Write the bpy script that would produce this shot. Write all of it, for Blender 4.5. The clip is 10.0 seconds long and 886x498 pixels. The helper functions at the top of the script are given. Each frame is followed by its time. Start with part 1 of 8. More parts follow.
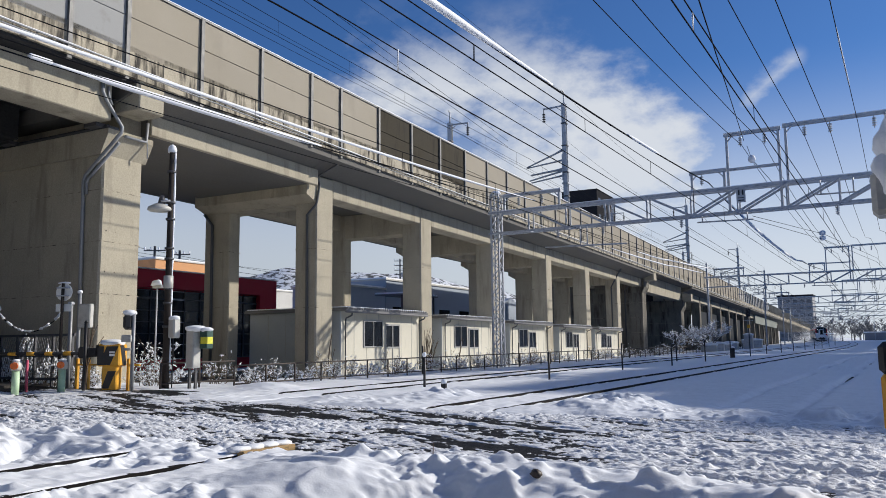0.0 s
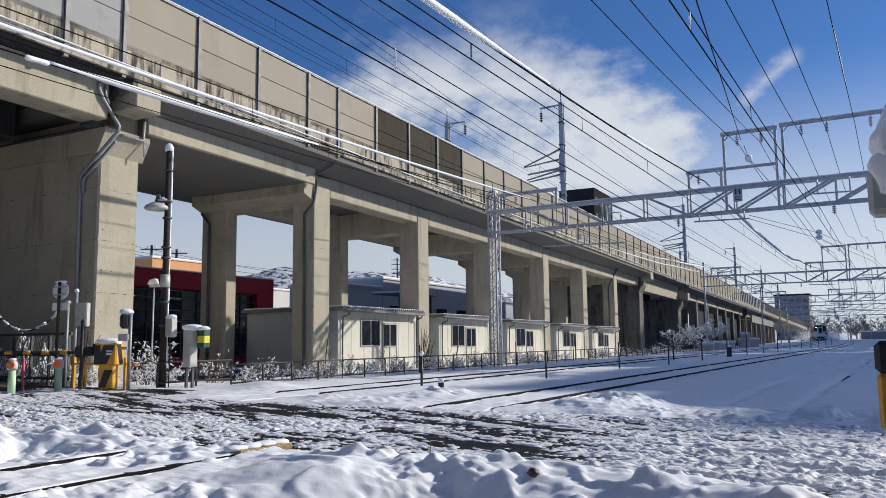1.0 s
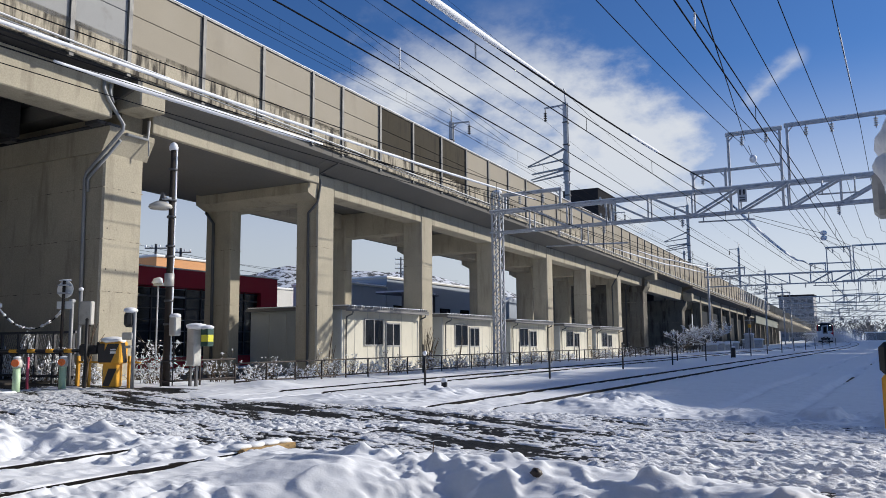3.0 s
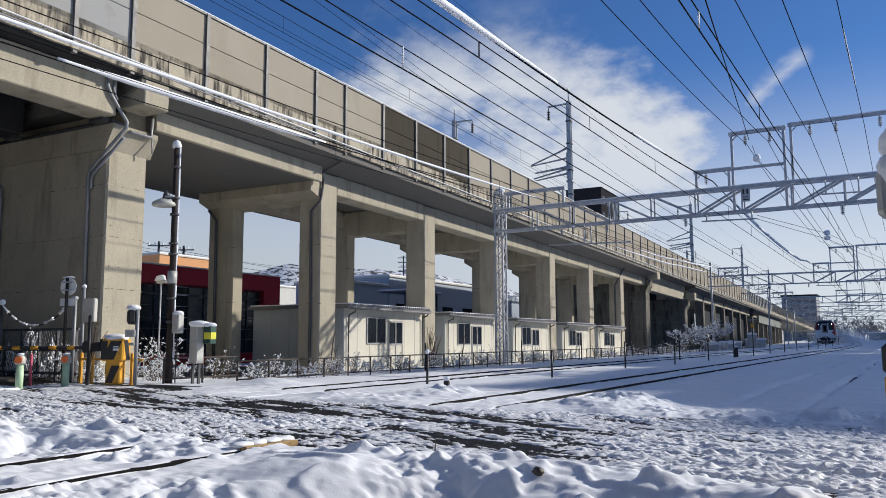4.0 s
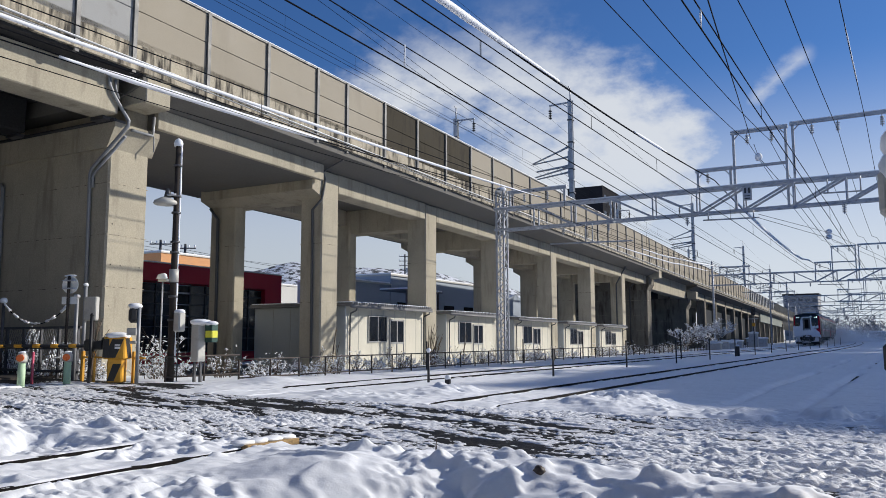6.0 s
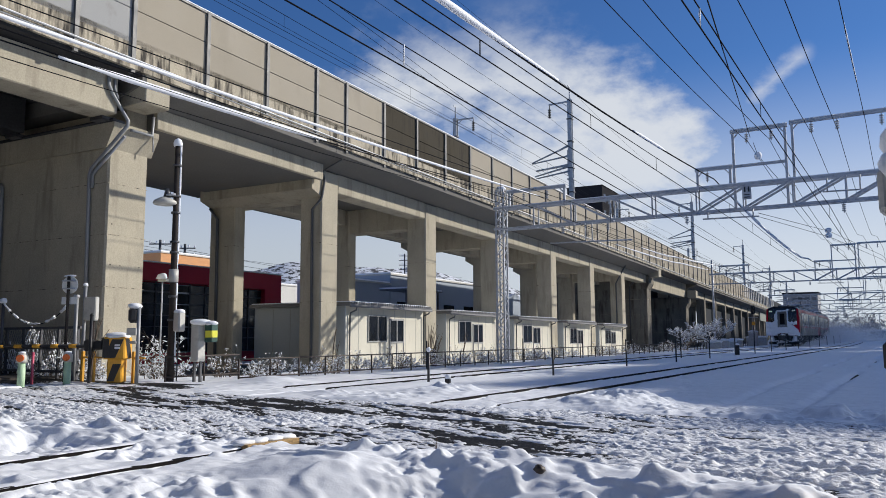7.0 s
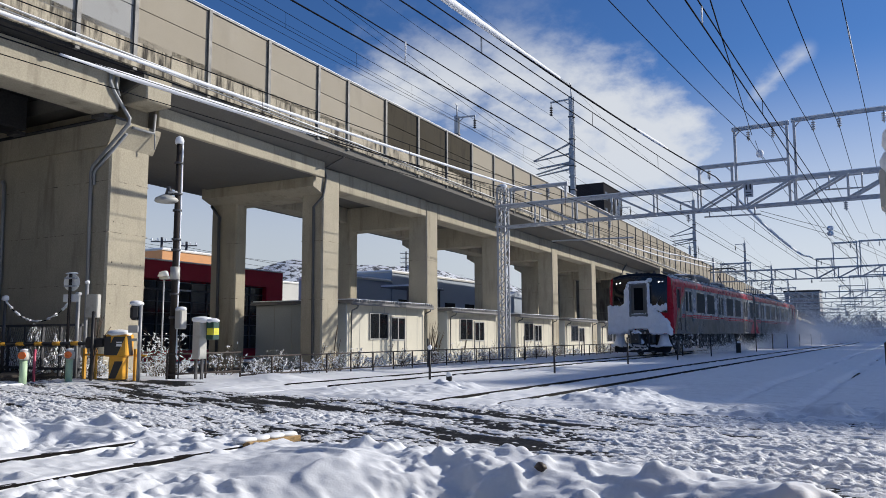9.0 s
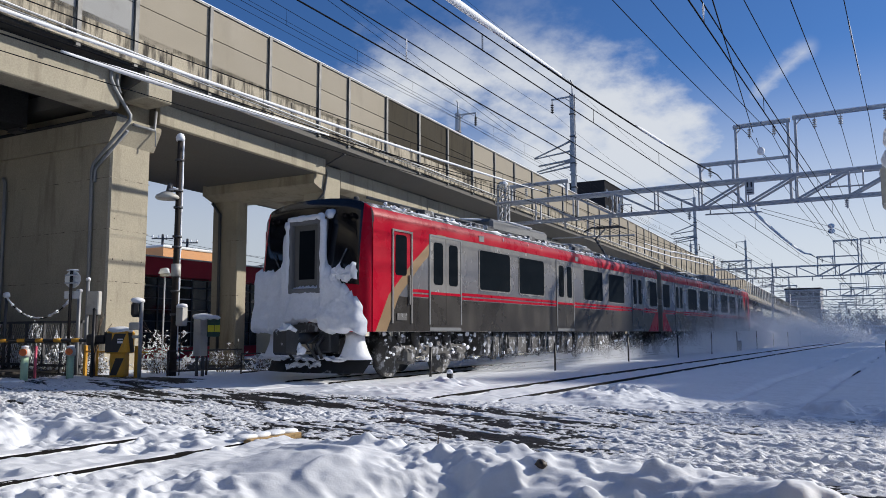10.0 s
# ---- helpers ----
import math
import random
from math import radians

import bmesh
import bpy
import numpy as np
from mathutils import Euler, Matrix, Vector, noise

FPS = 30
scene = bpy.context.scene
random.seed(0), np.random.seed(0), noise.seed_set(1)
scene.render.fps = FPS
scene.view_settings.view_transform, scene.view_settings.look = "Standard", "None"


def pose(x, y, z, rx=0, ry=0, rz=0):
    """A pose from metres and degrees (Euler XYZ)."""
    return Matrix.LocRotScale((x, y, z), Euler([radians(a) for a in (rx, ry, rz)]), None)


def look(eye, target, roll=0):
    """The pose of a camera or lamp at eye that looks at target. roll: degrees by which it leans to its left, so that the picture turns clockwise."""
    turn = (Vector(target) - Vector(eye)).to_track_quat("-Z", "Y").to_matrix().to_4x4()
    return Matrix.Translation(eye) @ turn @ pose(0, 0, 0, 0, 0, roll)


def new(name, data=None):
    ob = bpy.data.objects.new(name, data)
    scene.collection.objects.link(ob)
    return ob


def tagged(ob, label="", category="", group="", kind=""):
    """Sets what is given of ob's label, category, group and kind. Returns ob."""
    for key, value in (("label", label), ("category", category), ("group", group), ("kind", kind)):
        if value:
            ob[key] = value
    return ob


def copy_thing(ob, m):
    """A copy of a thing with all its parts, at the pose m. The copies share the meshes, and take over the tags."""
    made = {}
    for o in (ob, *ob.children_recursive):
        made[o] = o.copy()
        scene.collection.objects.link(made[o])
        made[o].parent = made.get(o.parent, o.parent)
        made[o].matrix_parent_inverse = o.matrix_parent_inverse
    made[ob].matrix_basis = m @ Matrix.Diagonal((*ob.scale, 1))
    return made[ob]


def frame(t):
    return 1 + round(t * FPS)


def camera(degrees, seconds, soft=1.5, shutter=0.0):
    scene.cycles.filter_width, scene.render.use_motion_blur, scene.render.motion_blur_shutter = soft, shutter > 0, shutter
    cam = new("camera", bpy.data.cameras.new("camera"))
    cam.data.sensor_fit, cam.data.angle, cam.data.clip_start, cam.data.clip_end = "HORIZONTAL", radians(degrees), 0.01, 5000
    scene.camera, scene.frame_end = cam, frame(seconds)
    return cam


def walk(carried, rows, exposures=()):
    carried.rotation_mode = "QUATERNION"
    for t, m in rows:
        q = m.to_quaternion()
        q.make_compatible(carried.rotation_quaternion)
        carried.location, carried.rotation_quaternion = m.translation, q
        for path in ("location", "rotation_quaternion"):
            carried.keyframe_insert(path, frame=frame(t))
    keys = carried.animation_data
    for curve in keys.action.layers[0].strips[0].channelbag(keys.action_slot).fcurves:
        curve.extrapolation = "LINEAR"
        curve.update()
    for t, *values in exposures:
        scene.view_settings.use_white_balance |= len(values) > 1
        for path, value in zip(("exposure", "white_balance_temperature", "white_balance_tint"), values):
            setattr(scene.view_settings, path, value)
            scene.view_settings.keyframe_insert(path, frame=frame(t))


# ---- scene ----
# camera: held low beside the crossing, it only sways and turns a little
EYE = Vector((0.0, 0.0, 0.933))
SWAY = [(0.0, 30.545, 6.882, -0.667),
        (0.5, 30.435, 6.871, -0.652),
        (1.0, 30.339, 6.806, -0.661),
        (1.5, 30.337, 6.789, -0.697),
        (2.0, 30.393, 6.803, -0.665),
        (2.5, 30.504, 6.819, -0.585),
        (4.0, 30.817, 6.676, -0.230),
        (4.5, 30.885, 6.612, -0.209),
        (5.0, 30.938, 6.612, -0.188),
        (5.5, 30.931, 6.595, -0.122),
        (7.0, 30.900, 6.531, -0.288),
        (7.5, 30.891, 6.548, -0.212),
        (8.0, 30.942, 6.578, -0.292),
        (8.5, 30.950, 6.532, -0.263),
        (9.0, 31.006, 6.363, -0.235),
        (9.5, 31.046, 6.206, -0.274),
        (10.0, 31.064, 6.164, -0.172)]


def gaze(yaw, pitch, roll):
    y, p = radians(yaw), radians(pitch)
    way = Vector((-math.sin(y) * math.cos(p), math.cos(y) * math.cos(p), math.sin(p)))
    return look(EYE, EYE + way * 10, roll)


cam = camera(59.64, 10.0, soft=0.9, shutter=0.0)
walk(cam, [(t, gaze(y, p, r)) for t, y, p, r in SWAY], exposures=[(0.0, 0.25), (10.0, 0.25)])

# ---- daylight ----
SUN_AZ, SUN_EL = radians(41.0), radians(26.5)   # azimuth from +y towards +x
SUN_WAY = Vector((math.sin(SUN_AZ) * math.cos(SUN_EL), math.cos(SUN_AZ) * math.cos(SUN_EL), math.sin(SUN_EL)))
lamp = bpy.data.lights.new("sun", "SUN")
lamp.energy, lamp.angle, lamp.color = 3.75, radians(0.8), (0.985, 0.935, 0.86)
sun = new("sun", lamp)
sun.matrix_world = look(SUN_WAY * 200, (0, 0, 0))


def build_world():
    w = bpy.data.worlds.new("winter_sky")
    scene.world = w
    w.use_nodes = True
    nt = w.node_tree
    nt.nodes.clear()
    N, L = nt.nodes.new, nt.links.new
    out, bg = N("ShaderNodeOutputWorld"), N("ShaderNodeBackground")
    sky = N("ShaderNodeTexSky")
    sky.sky_type, sky.sun_disc = "NISHITA", False
    sky.sun_elevation, sky.sun_rotation = SUN_EL, SUN_AZ
    sky.altitude, sky.air_density, sky.dust_density, sky.ozone_density = 400, 1.0, 0.3, 2.5
    co = N("ShaderNodeTexCoord")
    sep = N("ShaderNodeSeparateXYZ")
    L(co.outputs["Generated"], sep.inputs[0])

    def math_node(op, a, b=0.0, clamp=False):
        n = N("ShaderNodeMath")
        n.operation, n.use_clamp = op, clamp
        for i, v in enumerate((a, b)):
            if isinstance(v, (int, float)):
                n.inputs[i].default_value = v
            else:
                L(v, n.inputs[i])
        return n.outputs[0]

    def fall(value, lo, hi):
        n = N("ShaderNodeMapRange")
        n.interpolation_type = "SMOOTHSTEP"
        L(value, n.inputs[0])
        n.inputs[1].default_value, n.inputs[2].default_value = lo, hi
        return n.outputs[0]

    mapp = N("ShaderNodeMapping")
    mapp.inputs["Scale"].default_value = (1.0, 1.0, 1.7)
    mapp.inputs["Location"].default_value = (0.35, 0.2, 0.1)
    L(co.outputs["Generated"], mapp.inputs[0])
    big, fine = N("ShaderNodeTexNoise"), N("ShaderNodeTexNoise")
    for n, s, d, r in ((big, 4.2, 7, 0.55), (fine, 12.0, 6, 0.62)):
        n.inputs["Scale"].default_value, n.inputs["Detail"].default_value, n.inputs["Roughness"].default_value = s, d, r
        L(mapp.outputs[0], n.inputs["Vector"])
    # a bank of cloud that leans over the viaduct and thins out upwards
    bank = N("ShaderNodeVectorMath")
    bank.operation = "DOT_PRODUCT"
    L(co.outputs["Generated"], bank.inputs[0])
    bank.inputs[1].default_value = BANK
    lobe = N("ShaderNodeVectorMath")
    lobe.operation = "DOT_PRODUCT"
    L(co.outputs["Generated"], lobe.inputs[0])
    lobe.inputs[1].default_value = LOBE
    near_bank = math_node("MAXIMUM", fall(bank.outputs["Value"], 0.968, 0.998), math_node("MULTIPLY", fall(lobe.outputs["Value"], 0.982, 0.999), 0.8))
    low = fall(sep.outputs["Z"], 0.42, 0.06)
    ahead = N("ShaderNodeVectorMath")
    ahead.operation = "DOT_PRODUCT"
    L(co.outputs["Generated"], ahead.inputs[0])
    ahead.inputs[1].default_value = (-0.42, 0.907, 0.0)
    front = fall(ahead.outputs["Value"], -0.3, 0.75)
    low = math_node("MULTIPLY", low, front)
    cover = math_node("ADD", math_node("MULTIPLY", big.outputs[0], 0.95), math_node("MULTIPLY", fine.outputs[0], 0.45))
    cover = math_node("ADD", cover, math_node("MULTIPLY", near_bank, 0.33))
    cover = math_node("ADD", cover, math_node("MULTIPLY", low, 0.26))
    cloud = fall(cover, 0.95, 1.21)
    haze = fall(sep.outputs["Z"], 0.34, 0.05)
    haze = math_node("MULTIPLY", haze, math_node("ADD", math_node("MULTIPLY", front, 0.57), 0.35))
    cloud = math_node("MULTIPLY", cloud, fall(sep.outputs["Z"], 0.44, 0.30))
    wisp = N("ShaderNodeVectorMath")
    wisp.operation = "DOT_PRODUCT"
    L(co.outputs["Generated"], wisp.inputs[0])
    wisp.inputs[1].default_value = WISP
    # a torn scrap of cloud, drawn out along its drift
    along = N("ShaderNodeVectorMath")
    along.operation = "DOT_PRODUCT"
    L(co.outputs["Generated"], along.inputs[0])
    along.inputs[1].default_value = WISP.cross(WISP_DRIFT).normalized()
    thin = math_node("ADD", math_node("ABSOLUTE", along.outputs["Value"]), math_node("MULTIPLY", fine.outputs[0], 0.045))
    spot = math_node("MULTIPLY", fall(wisp.outputs["Value"], 0.9986, 0.9998), fall(thin, 0.040, 0.014))
    cloud = math_node("MAXIMUM", cloud, math_node("MULTIPLY", spot, 0.75))
    cover2 = math_node("MAXIMUM", math_node("MULTIPLY", cloud, 0.9), haze)
    tint = N("ShaderNodeMix")
    tint.data_type = "RGBA"
    L(sep.outputs["Z"], tint.inputs[0])
    L(fall(sep.outputs["Z"], 0.02, 0.28), tint.inputs[0])
    # low haze is brighter on the sun's side
    sunward = N("ShaderNodeVectorMath")
    sunward.operation = "DOT_PRODUCT"
    L(co.outputs["Generated"], sunward.inputs[0])
    sunward.inputs[1].default_value = SUN_WAY
    mist = N("ShaderNodeMix")
    mist.data_type = "RGBA"
    L(fall(sunward.outputs["Value"], 0.1, 0.62), mist.inputs[0])
    mist.inputs[6].default_value = (5.3, 5.8, 6.3, 1)
    mist.inputs[7].default_value = (7.3, 7.8, 8.4, 1)
    L(mist.outputs[2], tint.inputs[6])
    tint.inputs[7].default_value = (7.8, 8.1, 8.5, 1)
    deep = N("ShaderNodeMix")
    deep.data_type, deep.blend_type = "RGBA", "MULTIPLY"
    deep.inputs[0].default_value = 1.0
    L(sky.outputs[0], deep.inputs[6])
    deep.inputs[7].default_value = (0.40, 0.655, 1.02, 1)
    mix = N("ShaderNodeMix")
    mix.data_type = "RGBA"
    L(cover2, mix.inputs[0])
    L(deep.outputs[2], mix.inputs[6])
    L(tint.outputs[2], mix.inputs[7])
    # the sky whitens towards the sun
    glow = N("ShaderNodeVectorMath")
    glow.operation = "DOT_PRODUCT"
    L(co.outputs["Generated"], glow.inputs[0])
    glow.inputs[1].default_value = SUN_WAY
    near_sun = fall(glow.outputs["Value"], 0.85, 1.0)
    white = N("ShaderNodeMix")
    white.data_type = "RGBA"
    L(near_sun, white.inputs[0])
    L(mix.outputs[2], white.inputs[6])
    white.inputs[7].default_value = (11.0, 10.9, 10.7, 1)
    L(white.outputs[2], bg.inputs[0])
    bg.inputs[1].default_value = 0.079
    L(bg.outputs[0], out.inputs[0])


BANK = Vector((-0.475, 0.815, 0.325)).normalized()
LOBE = Vector((-0.306, 0.923, 0.225)).normalized()
WISP = Vector((-0.112, 0.947, 0.300)).normalized()
WISP_DRIFT = Vector((0.045, -0.0043, 0.0313)).normalized()
build_world()

# ---- materials ----
MATS = {}


def mat(name, color, rough=0.7, metal=0.0, var=0.15, scale=3.0, fine=40.0, bump=0.15, dist=0.01, dirt=None, dirt_lo=0.55, dirt_hi=0.75,
        dirt_scale=(1, 1, 1), dirt_freq=1.0, emit=0.0, spec=0.5, island=0.0, coat=0.0):
    """A surface with two scales of variation, fine relief and, if given, stains of the colour dirt."""
    if name in MATS:
        return MATS[name]
    m = MATS[name] = bpy.data.materials.new(name)
    m.use_nodes = True
    nt = m.node_tree
    N, L = nt.nodes.new, nt.links.new
    bs = nt.nodes["Principled BSDF"]
    co = N("ShaderNodeTexCoord")
    geo = N("ShaderNodeNewGeometry")

    def nz(freq, detail=4, vec=None, rough_=0.55):
        n = N("ShaderNodeTexNoise")
        n.inputs["Scale"].default_value, n.inputs["Detail"].default_value, n.inputs["Roughness"].default_value = freq, detail, rough_
        L(vec or geo.outputs["Position"] if not moving else vec or co.outputs["Object"], n.inputs["Vector"])
        return n.outputs[0]
    moving = name.startswith("train")
    a, b = nz(scale), nz(fine, 3)
    add = N("ShaderNodeMath")
    add.operation = "ADD"
    L(a, add.inputs[0])
    L(b, add.inputs[1])
    mr = N("ShaderNodeMapRange")
    L(add.outputs[0], mr.inputs[0])
    mr.inputs[1].default_value, mr.inputs[2].default_value = 0.7, 1.3
    mr.inputs[3].default_value, mr.inputs[4].default_value = 1 - var, 1 + var
    val = mr.outputs[0]
    if island:
        oi = N("ShaderNodeObjectInfo")
        r = N("ShaderNodeMapRange")
        L(oi.outputs["Random"], r.inputs[0])
        r.inputs[3].default_value, r.inputs[4].default_value = 1 - island, 1 + island
        mu = N("ShaderNodeMath")
        mu.operation = "MULTIPLY"
        L(val, mu.inputs[0])
        L(r.outputs[0], mu.inputs[1])
        val = mu.outputs[0]
    hsv = N("ShaderNodeHueSaturation")
    hsv.inputs["Color"].default_value = (*color, 1)
    L(val, hsv.inputs["Value"])
    col = hsv.outputs[0]
    if dirt:
        mp = N("ShaderNodeMapping")
        mp.inputs["Scale"].default_value = dirt_scale
        L(co.outputs["Object"] if moving else geo.outputs["Position"], mp.inputs[0])
        d = nz(dirt_freq, 6, mp.outputs[0], 0.6)
        rr = N("ShaderNodeMapRange")
        L(d, rr.inputs[0])
        rr.inputs[1].default_value, rr.inputs[2].default_value = dirt_lo, dirt_hi
        mx = N("ShaderNodeMix")
        mx.data_type = "RGBA"
        L(rr.outputs[0], mx.inputs[0])
        L(col, mx.inputs[6])
        mx.inputs[7].default_value = (*dirt, 1)
        col = mx.outputs[2]
    L(col, bs.inputs["Base Color"])
    bs.inputs["Metallic"].default_value = metal
    rv = N("ShaderNodeMapRange")
    L(a, rv.inputs[0])
    rv.inputs[1].default_value, rv.inputs[2].default_value = 0.3, 0.7
    rv.inputs[3].default_value, rv.inputs[4].default_value = max(rough - 0.1, 0.02), min(rough + 0.1, 1)
    L(rv.outputs[0], bs.inputs["Roughness"])
    bs.inputs["Specular IOR Level"].default_value = spec
    if bump:
        bp = N("ShaderNodeBump")
        bp.inputs["Strength"].default_value, bp.inputs["Distance"].default_value = bump, dist
        L(add.outputs[0], bp.inputs["Height"])
        L(bp.outputs[0], bs.inputs["Normal"])
    if emit:
        bs.inputs["Emission Color"].default_value = (*color, 1)
        bs.inputs["Emission Strength"].default_value = emit
    if coat:
        bs.inputs["Coat Weight"].default_value = coat
        bs.inputs["Coat Roughness"].default_value = 0.08
    return m


SNOW = mat("snow", (0.86, 0.88, 0.91), 0.6, var=0.03, scale=7, fine=60, bump=0.10, dist=0.02, spec=0.3)
SNOW_CAP = mat("snow_cap", (0.87, 0.89, 0.92), 0.65, var=0.03, scale=4, fine=60, bump=0.4, dist=0.01, spec=0.3)
SLUSH = mat("slush", (0.84, 0.85, 0.87), 0.5, var=0.06, scale=9, fine=80, bump=0.6, dist=0.012, spec=0.4, dirt=(0.50, 0.50, 0.50), dirt_lo=0.58, dirt_hi=0.85, dirt_scale=(0.5, 2.5, 1), dirt_freq=1.6)
ASPHALT = mat("wet_asphalt", (0.010, 0.010, 0.0105), 0.6, var=0.4, scale=2, fine=90, bump=0.6, dist=0.01, spec=0.1, dirt=(0.10, 0.10, 0.105), dirt_lo=0.57, dirt_hi=0.7, dirt_scale=(4, 14, 1), dirt_freq=1.5)
CONCRETE = mat("concrete", (0.425, 0.382, 0.292), 0.85, var=0.16, scale=0.9, fine=25, spec=0.2, bump=0.25, dist=0.008,
               dirt=(0.19, 0.165, 0.125), dirt_lo=0.52, dirt_hi=0.85, dirt_scale=(1.6, 1.6, 0.25), dirt_freq=1.6)
CONCRETE_OLD = mat("stained_concrete", (0.44, 0.39, 0.295), 0.9, var=0.22, scale=1.5, fine=20, bump=0.35, dist=0.01,
                   dirt=(0.045, 0.038, 0.03), dirt_lo=0.46, dirt_hi=0.62, dirt_scale=(4.5, 4.5, 0.8), dirt_freq=1.0)
# concrete of deck and box underside, darkened to carry the shade below
SOFFIT = mat("shaded_deck_concrete", (0.165, 0.158, 0.143), 0.85, var=0.14, scale=0.6, fine=18, spec=0.2, bump=0.2, dist=0.008,
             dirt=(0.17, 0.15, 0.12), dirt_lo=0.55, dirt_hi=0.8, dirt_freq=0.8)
PANEL = mat("barrier_panel", (0.33, 0.292, 0.228), 0.7, var=0.06, scale=0.7, fine=60, spec=0.2, bump=0.08, island=0.05,
            dirt=(0.27, 0.24, 0.19), dirt_lo=0.58, dirt_hi=0.85, dirt_scale=(1, 1, 0.4), dirt_freq=1.1)
PANEL_DARK = mat("brown_barrier_panel", (0.060, 0.052, 0.038), 0.85, spec=0.1, var=0.15, scale=1.2, fine=40, bump=0.1, island=0.08,
                 dirt=(0.03, 0.027, 0.022), dirt_lo=0.5, dirt_hi=0.75, dirt_scale=(2.5, 2.5, 0.35), dirt_freq=1.5)
PANEL_PALE = mat("pale_barrier_panel", (0.33, 0.33, 0.32), 0.85, var=0.06, scale=0.8, fine=50, bump=0.08, island=0.04,
                 dirt=(0.26, 0.25, 0.23), dirt_lo=0.55, dirt_hi=0.8, dirt_freq=2)
STEEL = mat("galvanised_steel", (0.47, 0.49, 0.52), 0.5, 0.15, var=0.14, scale=3, fine=60, bump=0.08, dirt=(0.20, 0.20, 0.21), dirt_lo=0.5, dirt_hi=0.8, dirt_freq=6)
STEEL_DARK = mat("dark_steel", (0.10, 0.10, 0.105), 0.5, 0.5, var=0.2, scale=4, fine=60, bump=0.1)
POST_STEEL = mat("barrier_post_steel", (0.17, 0.168, 0.163), 0.6, 0.2, var=0.15, scale=3, fine=40, bump=0.1)
RAIL = mat("rail_steel", (0.008, 0.0065, 0.006), 0.8, 0.0, spec=0.15, var=0.3, scale=4, fine=50, bump=0.2)
BLACK = mat("black_paint", (0.018, 0.018, 0.02), 0.5, var=0.2, scale=5, fine=60, bump=0.1)
PIPE = mat("drain_pipe", (0.085, 0.088, 0.092), 0.5, var=0.15, scale=5, fine=50, bump=0.08)
PIPE_GREY = mat("grey_pipe", (0.27, 0.28, 0.29), 0.5, 0.2, var=0.12, scale=5, fine=50, bump=0.08)
WIRE = mat("wire", (0.007, 0.008, 0.011), 0.9, 0.0, spec=0.05, var=0.1, scale=3, fine=30, bump=0.0)
GLASS_DARK = mat("dark_window_glass", (0.012, 0.014, 0.017), 0.06, var=0.1, scale=2, fine=10, bump=0.02, spec=0.6)


# ---- building helpers ----
def part(name, bm, material, parent=None, label="", smooth=False, m=None):
    """Links a bmesh as one mesh object, under a thing or part if given."""
    me = bpy.data.meshes.new(name)
    bm.normal_update()
    bm.to_mesh(me)
    bm.free()
    for k in material if isinstance(material, (list, tuple)) else [material]:
        me.materials.append(k)
    if smooth:
        me.shade_smooth()
    ob = new(name, me)
    if parent:
        ob.parent = parent
    if m is not None:
        ob.matrix_basis = m
    if label:
        ob["label"] = label
    return ob


def shared(name, me, parent, m):
    ob = new(name, me)
    ob.parent, ob.matrix_basis = parent, m
    return ob


def thing(name, label, category, group="", m=None, kind=""):
    ob = new(name)
    ob.empty_display_size = 0.2
    if m is not None:
        ob.matrix_basis = m
    return tagged(ob, label, category, group, kind)


def B():
    return bmesh.new()


def hexa(bm, pts, mi=0):
    """A solid from eight corners: the bottom four, then the top four."""
    v = [bm.verts.new(q) for q in pts]
    for f in ((3, 2, 1, 0), (4, 5, 6, 7), (0, 1, 5, 4), (1, 2, 6, 5), (2, 3, 7, 6), (3, 0, 4, 7)):
        bm.faces.new([v[i] for i in f]).material_index = mi
    return v


def box(bm, x0, x1, y0, y1, z0, z1, bevel=0.0, mi=0):
    v = hexa(bm, [(x0, y0, z0), (x1, y0, z0), (x1, y1, z0), (x0, y1, z0), (x0, y0, z1), (x1, y0, z1), (x1, y1, z1), (x0, y1, z1)], mi)
    if bevel:
        es = list({e for q in v for e in q.link_edges})
        bmesh.ops.bevel(bm, geom=es, offset=bevel, segments=1, affect="EDGES")
    return bm


def ring_frame(p, way):
    way = way.normalized()
    side = way.cross(Vector((0, 0, 1)))
    if side.length < 1e-3:
        side = Vector((1, 0, 0))
    side.normalize()
    return side, side.cross(way)


def tube(bm, pts, r, seg=8, caps=True, mi=0):
    """A round bar through the points; r is one radius or one for each point."""
    pts = [Vector(q) for q in pts]
    rs = list(r) if isinstance(r, (list, tuple)) else [r] * len(pts)
    rings = []
    for i, q in enumerate(pts):
        a = pts[max(i - 1, 0)]
        b = pts[min(i + 1, len(pts) - 1)]
        s, u = ring_frame(q, b - a)
        if rings and s.dot(last) < 0:
            s, u = -s, -u
        last = s
        rings.append([bm.verts.new(q + (s * math.cos(k * math.tau / seg) + u * math.sin(k * math.tau / seg)) * rs[i]) for k in range(seg)])
    for a, b in zip(rings, rings[1:]):
        for k in range(seg):
            f = bm.faces.new((a[k], a[(k + 1) % seg], b[(k + 1) % seg], b[k]))
            f.smooth, f.material_index = True, mi
    if caps:
        bm.faces.new(rings[0][::-1]).material_index = mi
        bm.faces.new(rings[-1]).material_index = mi
    return bm


def bar(bm, a, b, w, h=None, mi=0):
    """A square bar from a to b, w wide and h high."""
    a, b = Vector(a), Vector(b)
    h = h or w
    s, u = ring_frame(a, b - a)
    s, u = s * w / 2, u * h / 2
    hexa(bm, [a - s - u, a + s - u, a + s + u, a - s + u, b - s - u, b + s - u, b + s + u, b - s + u], mi)
    return bm


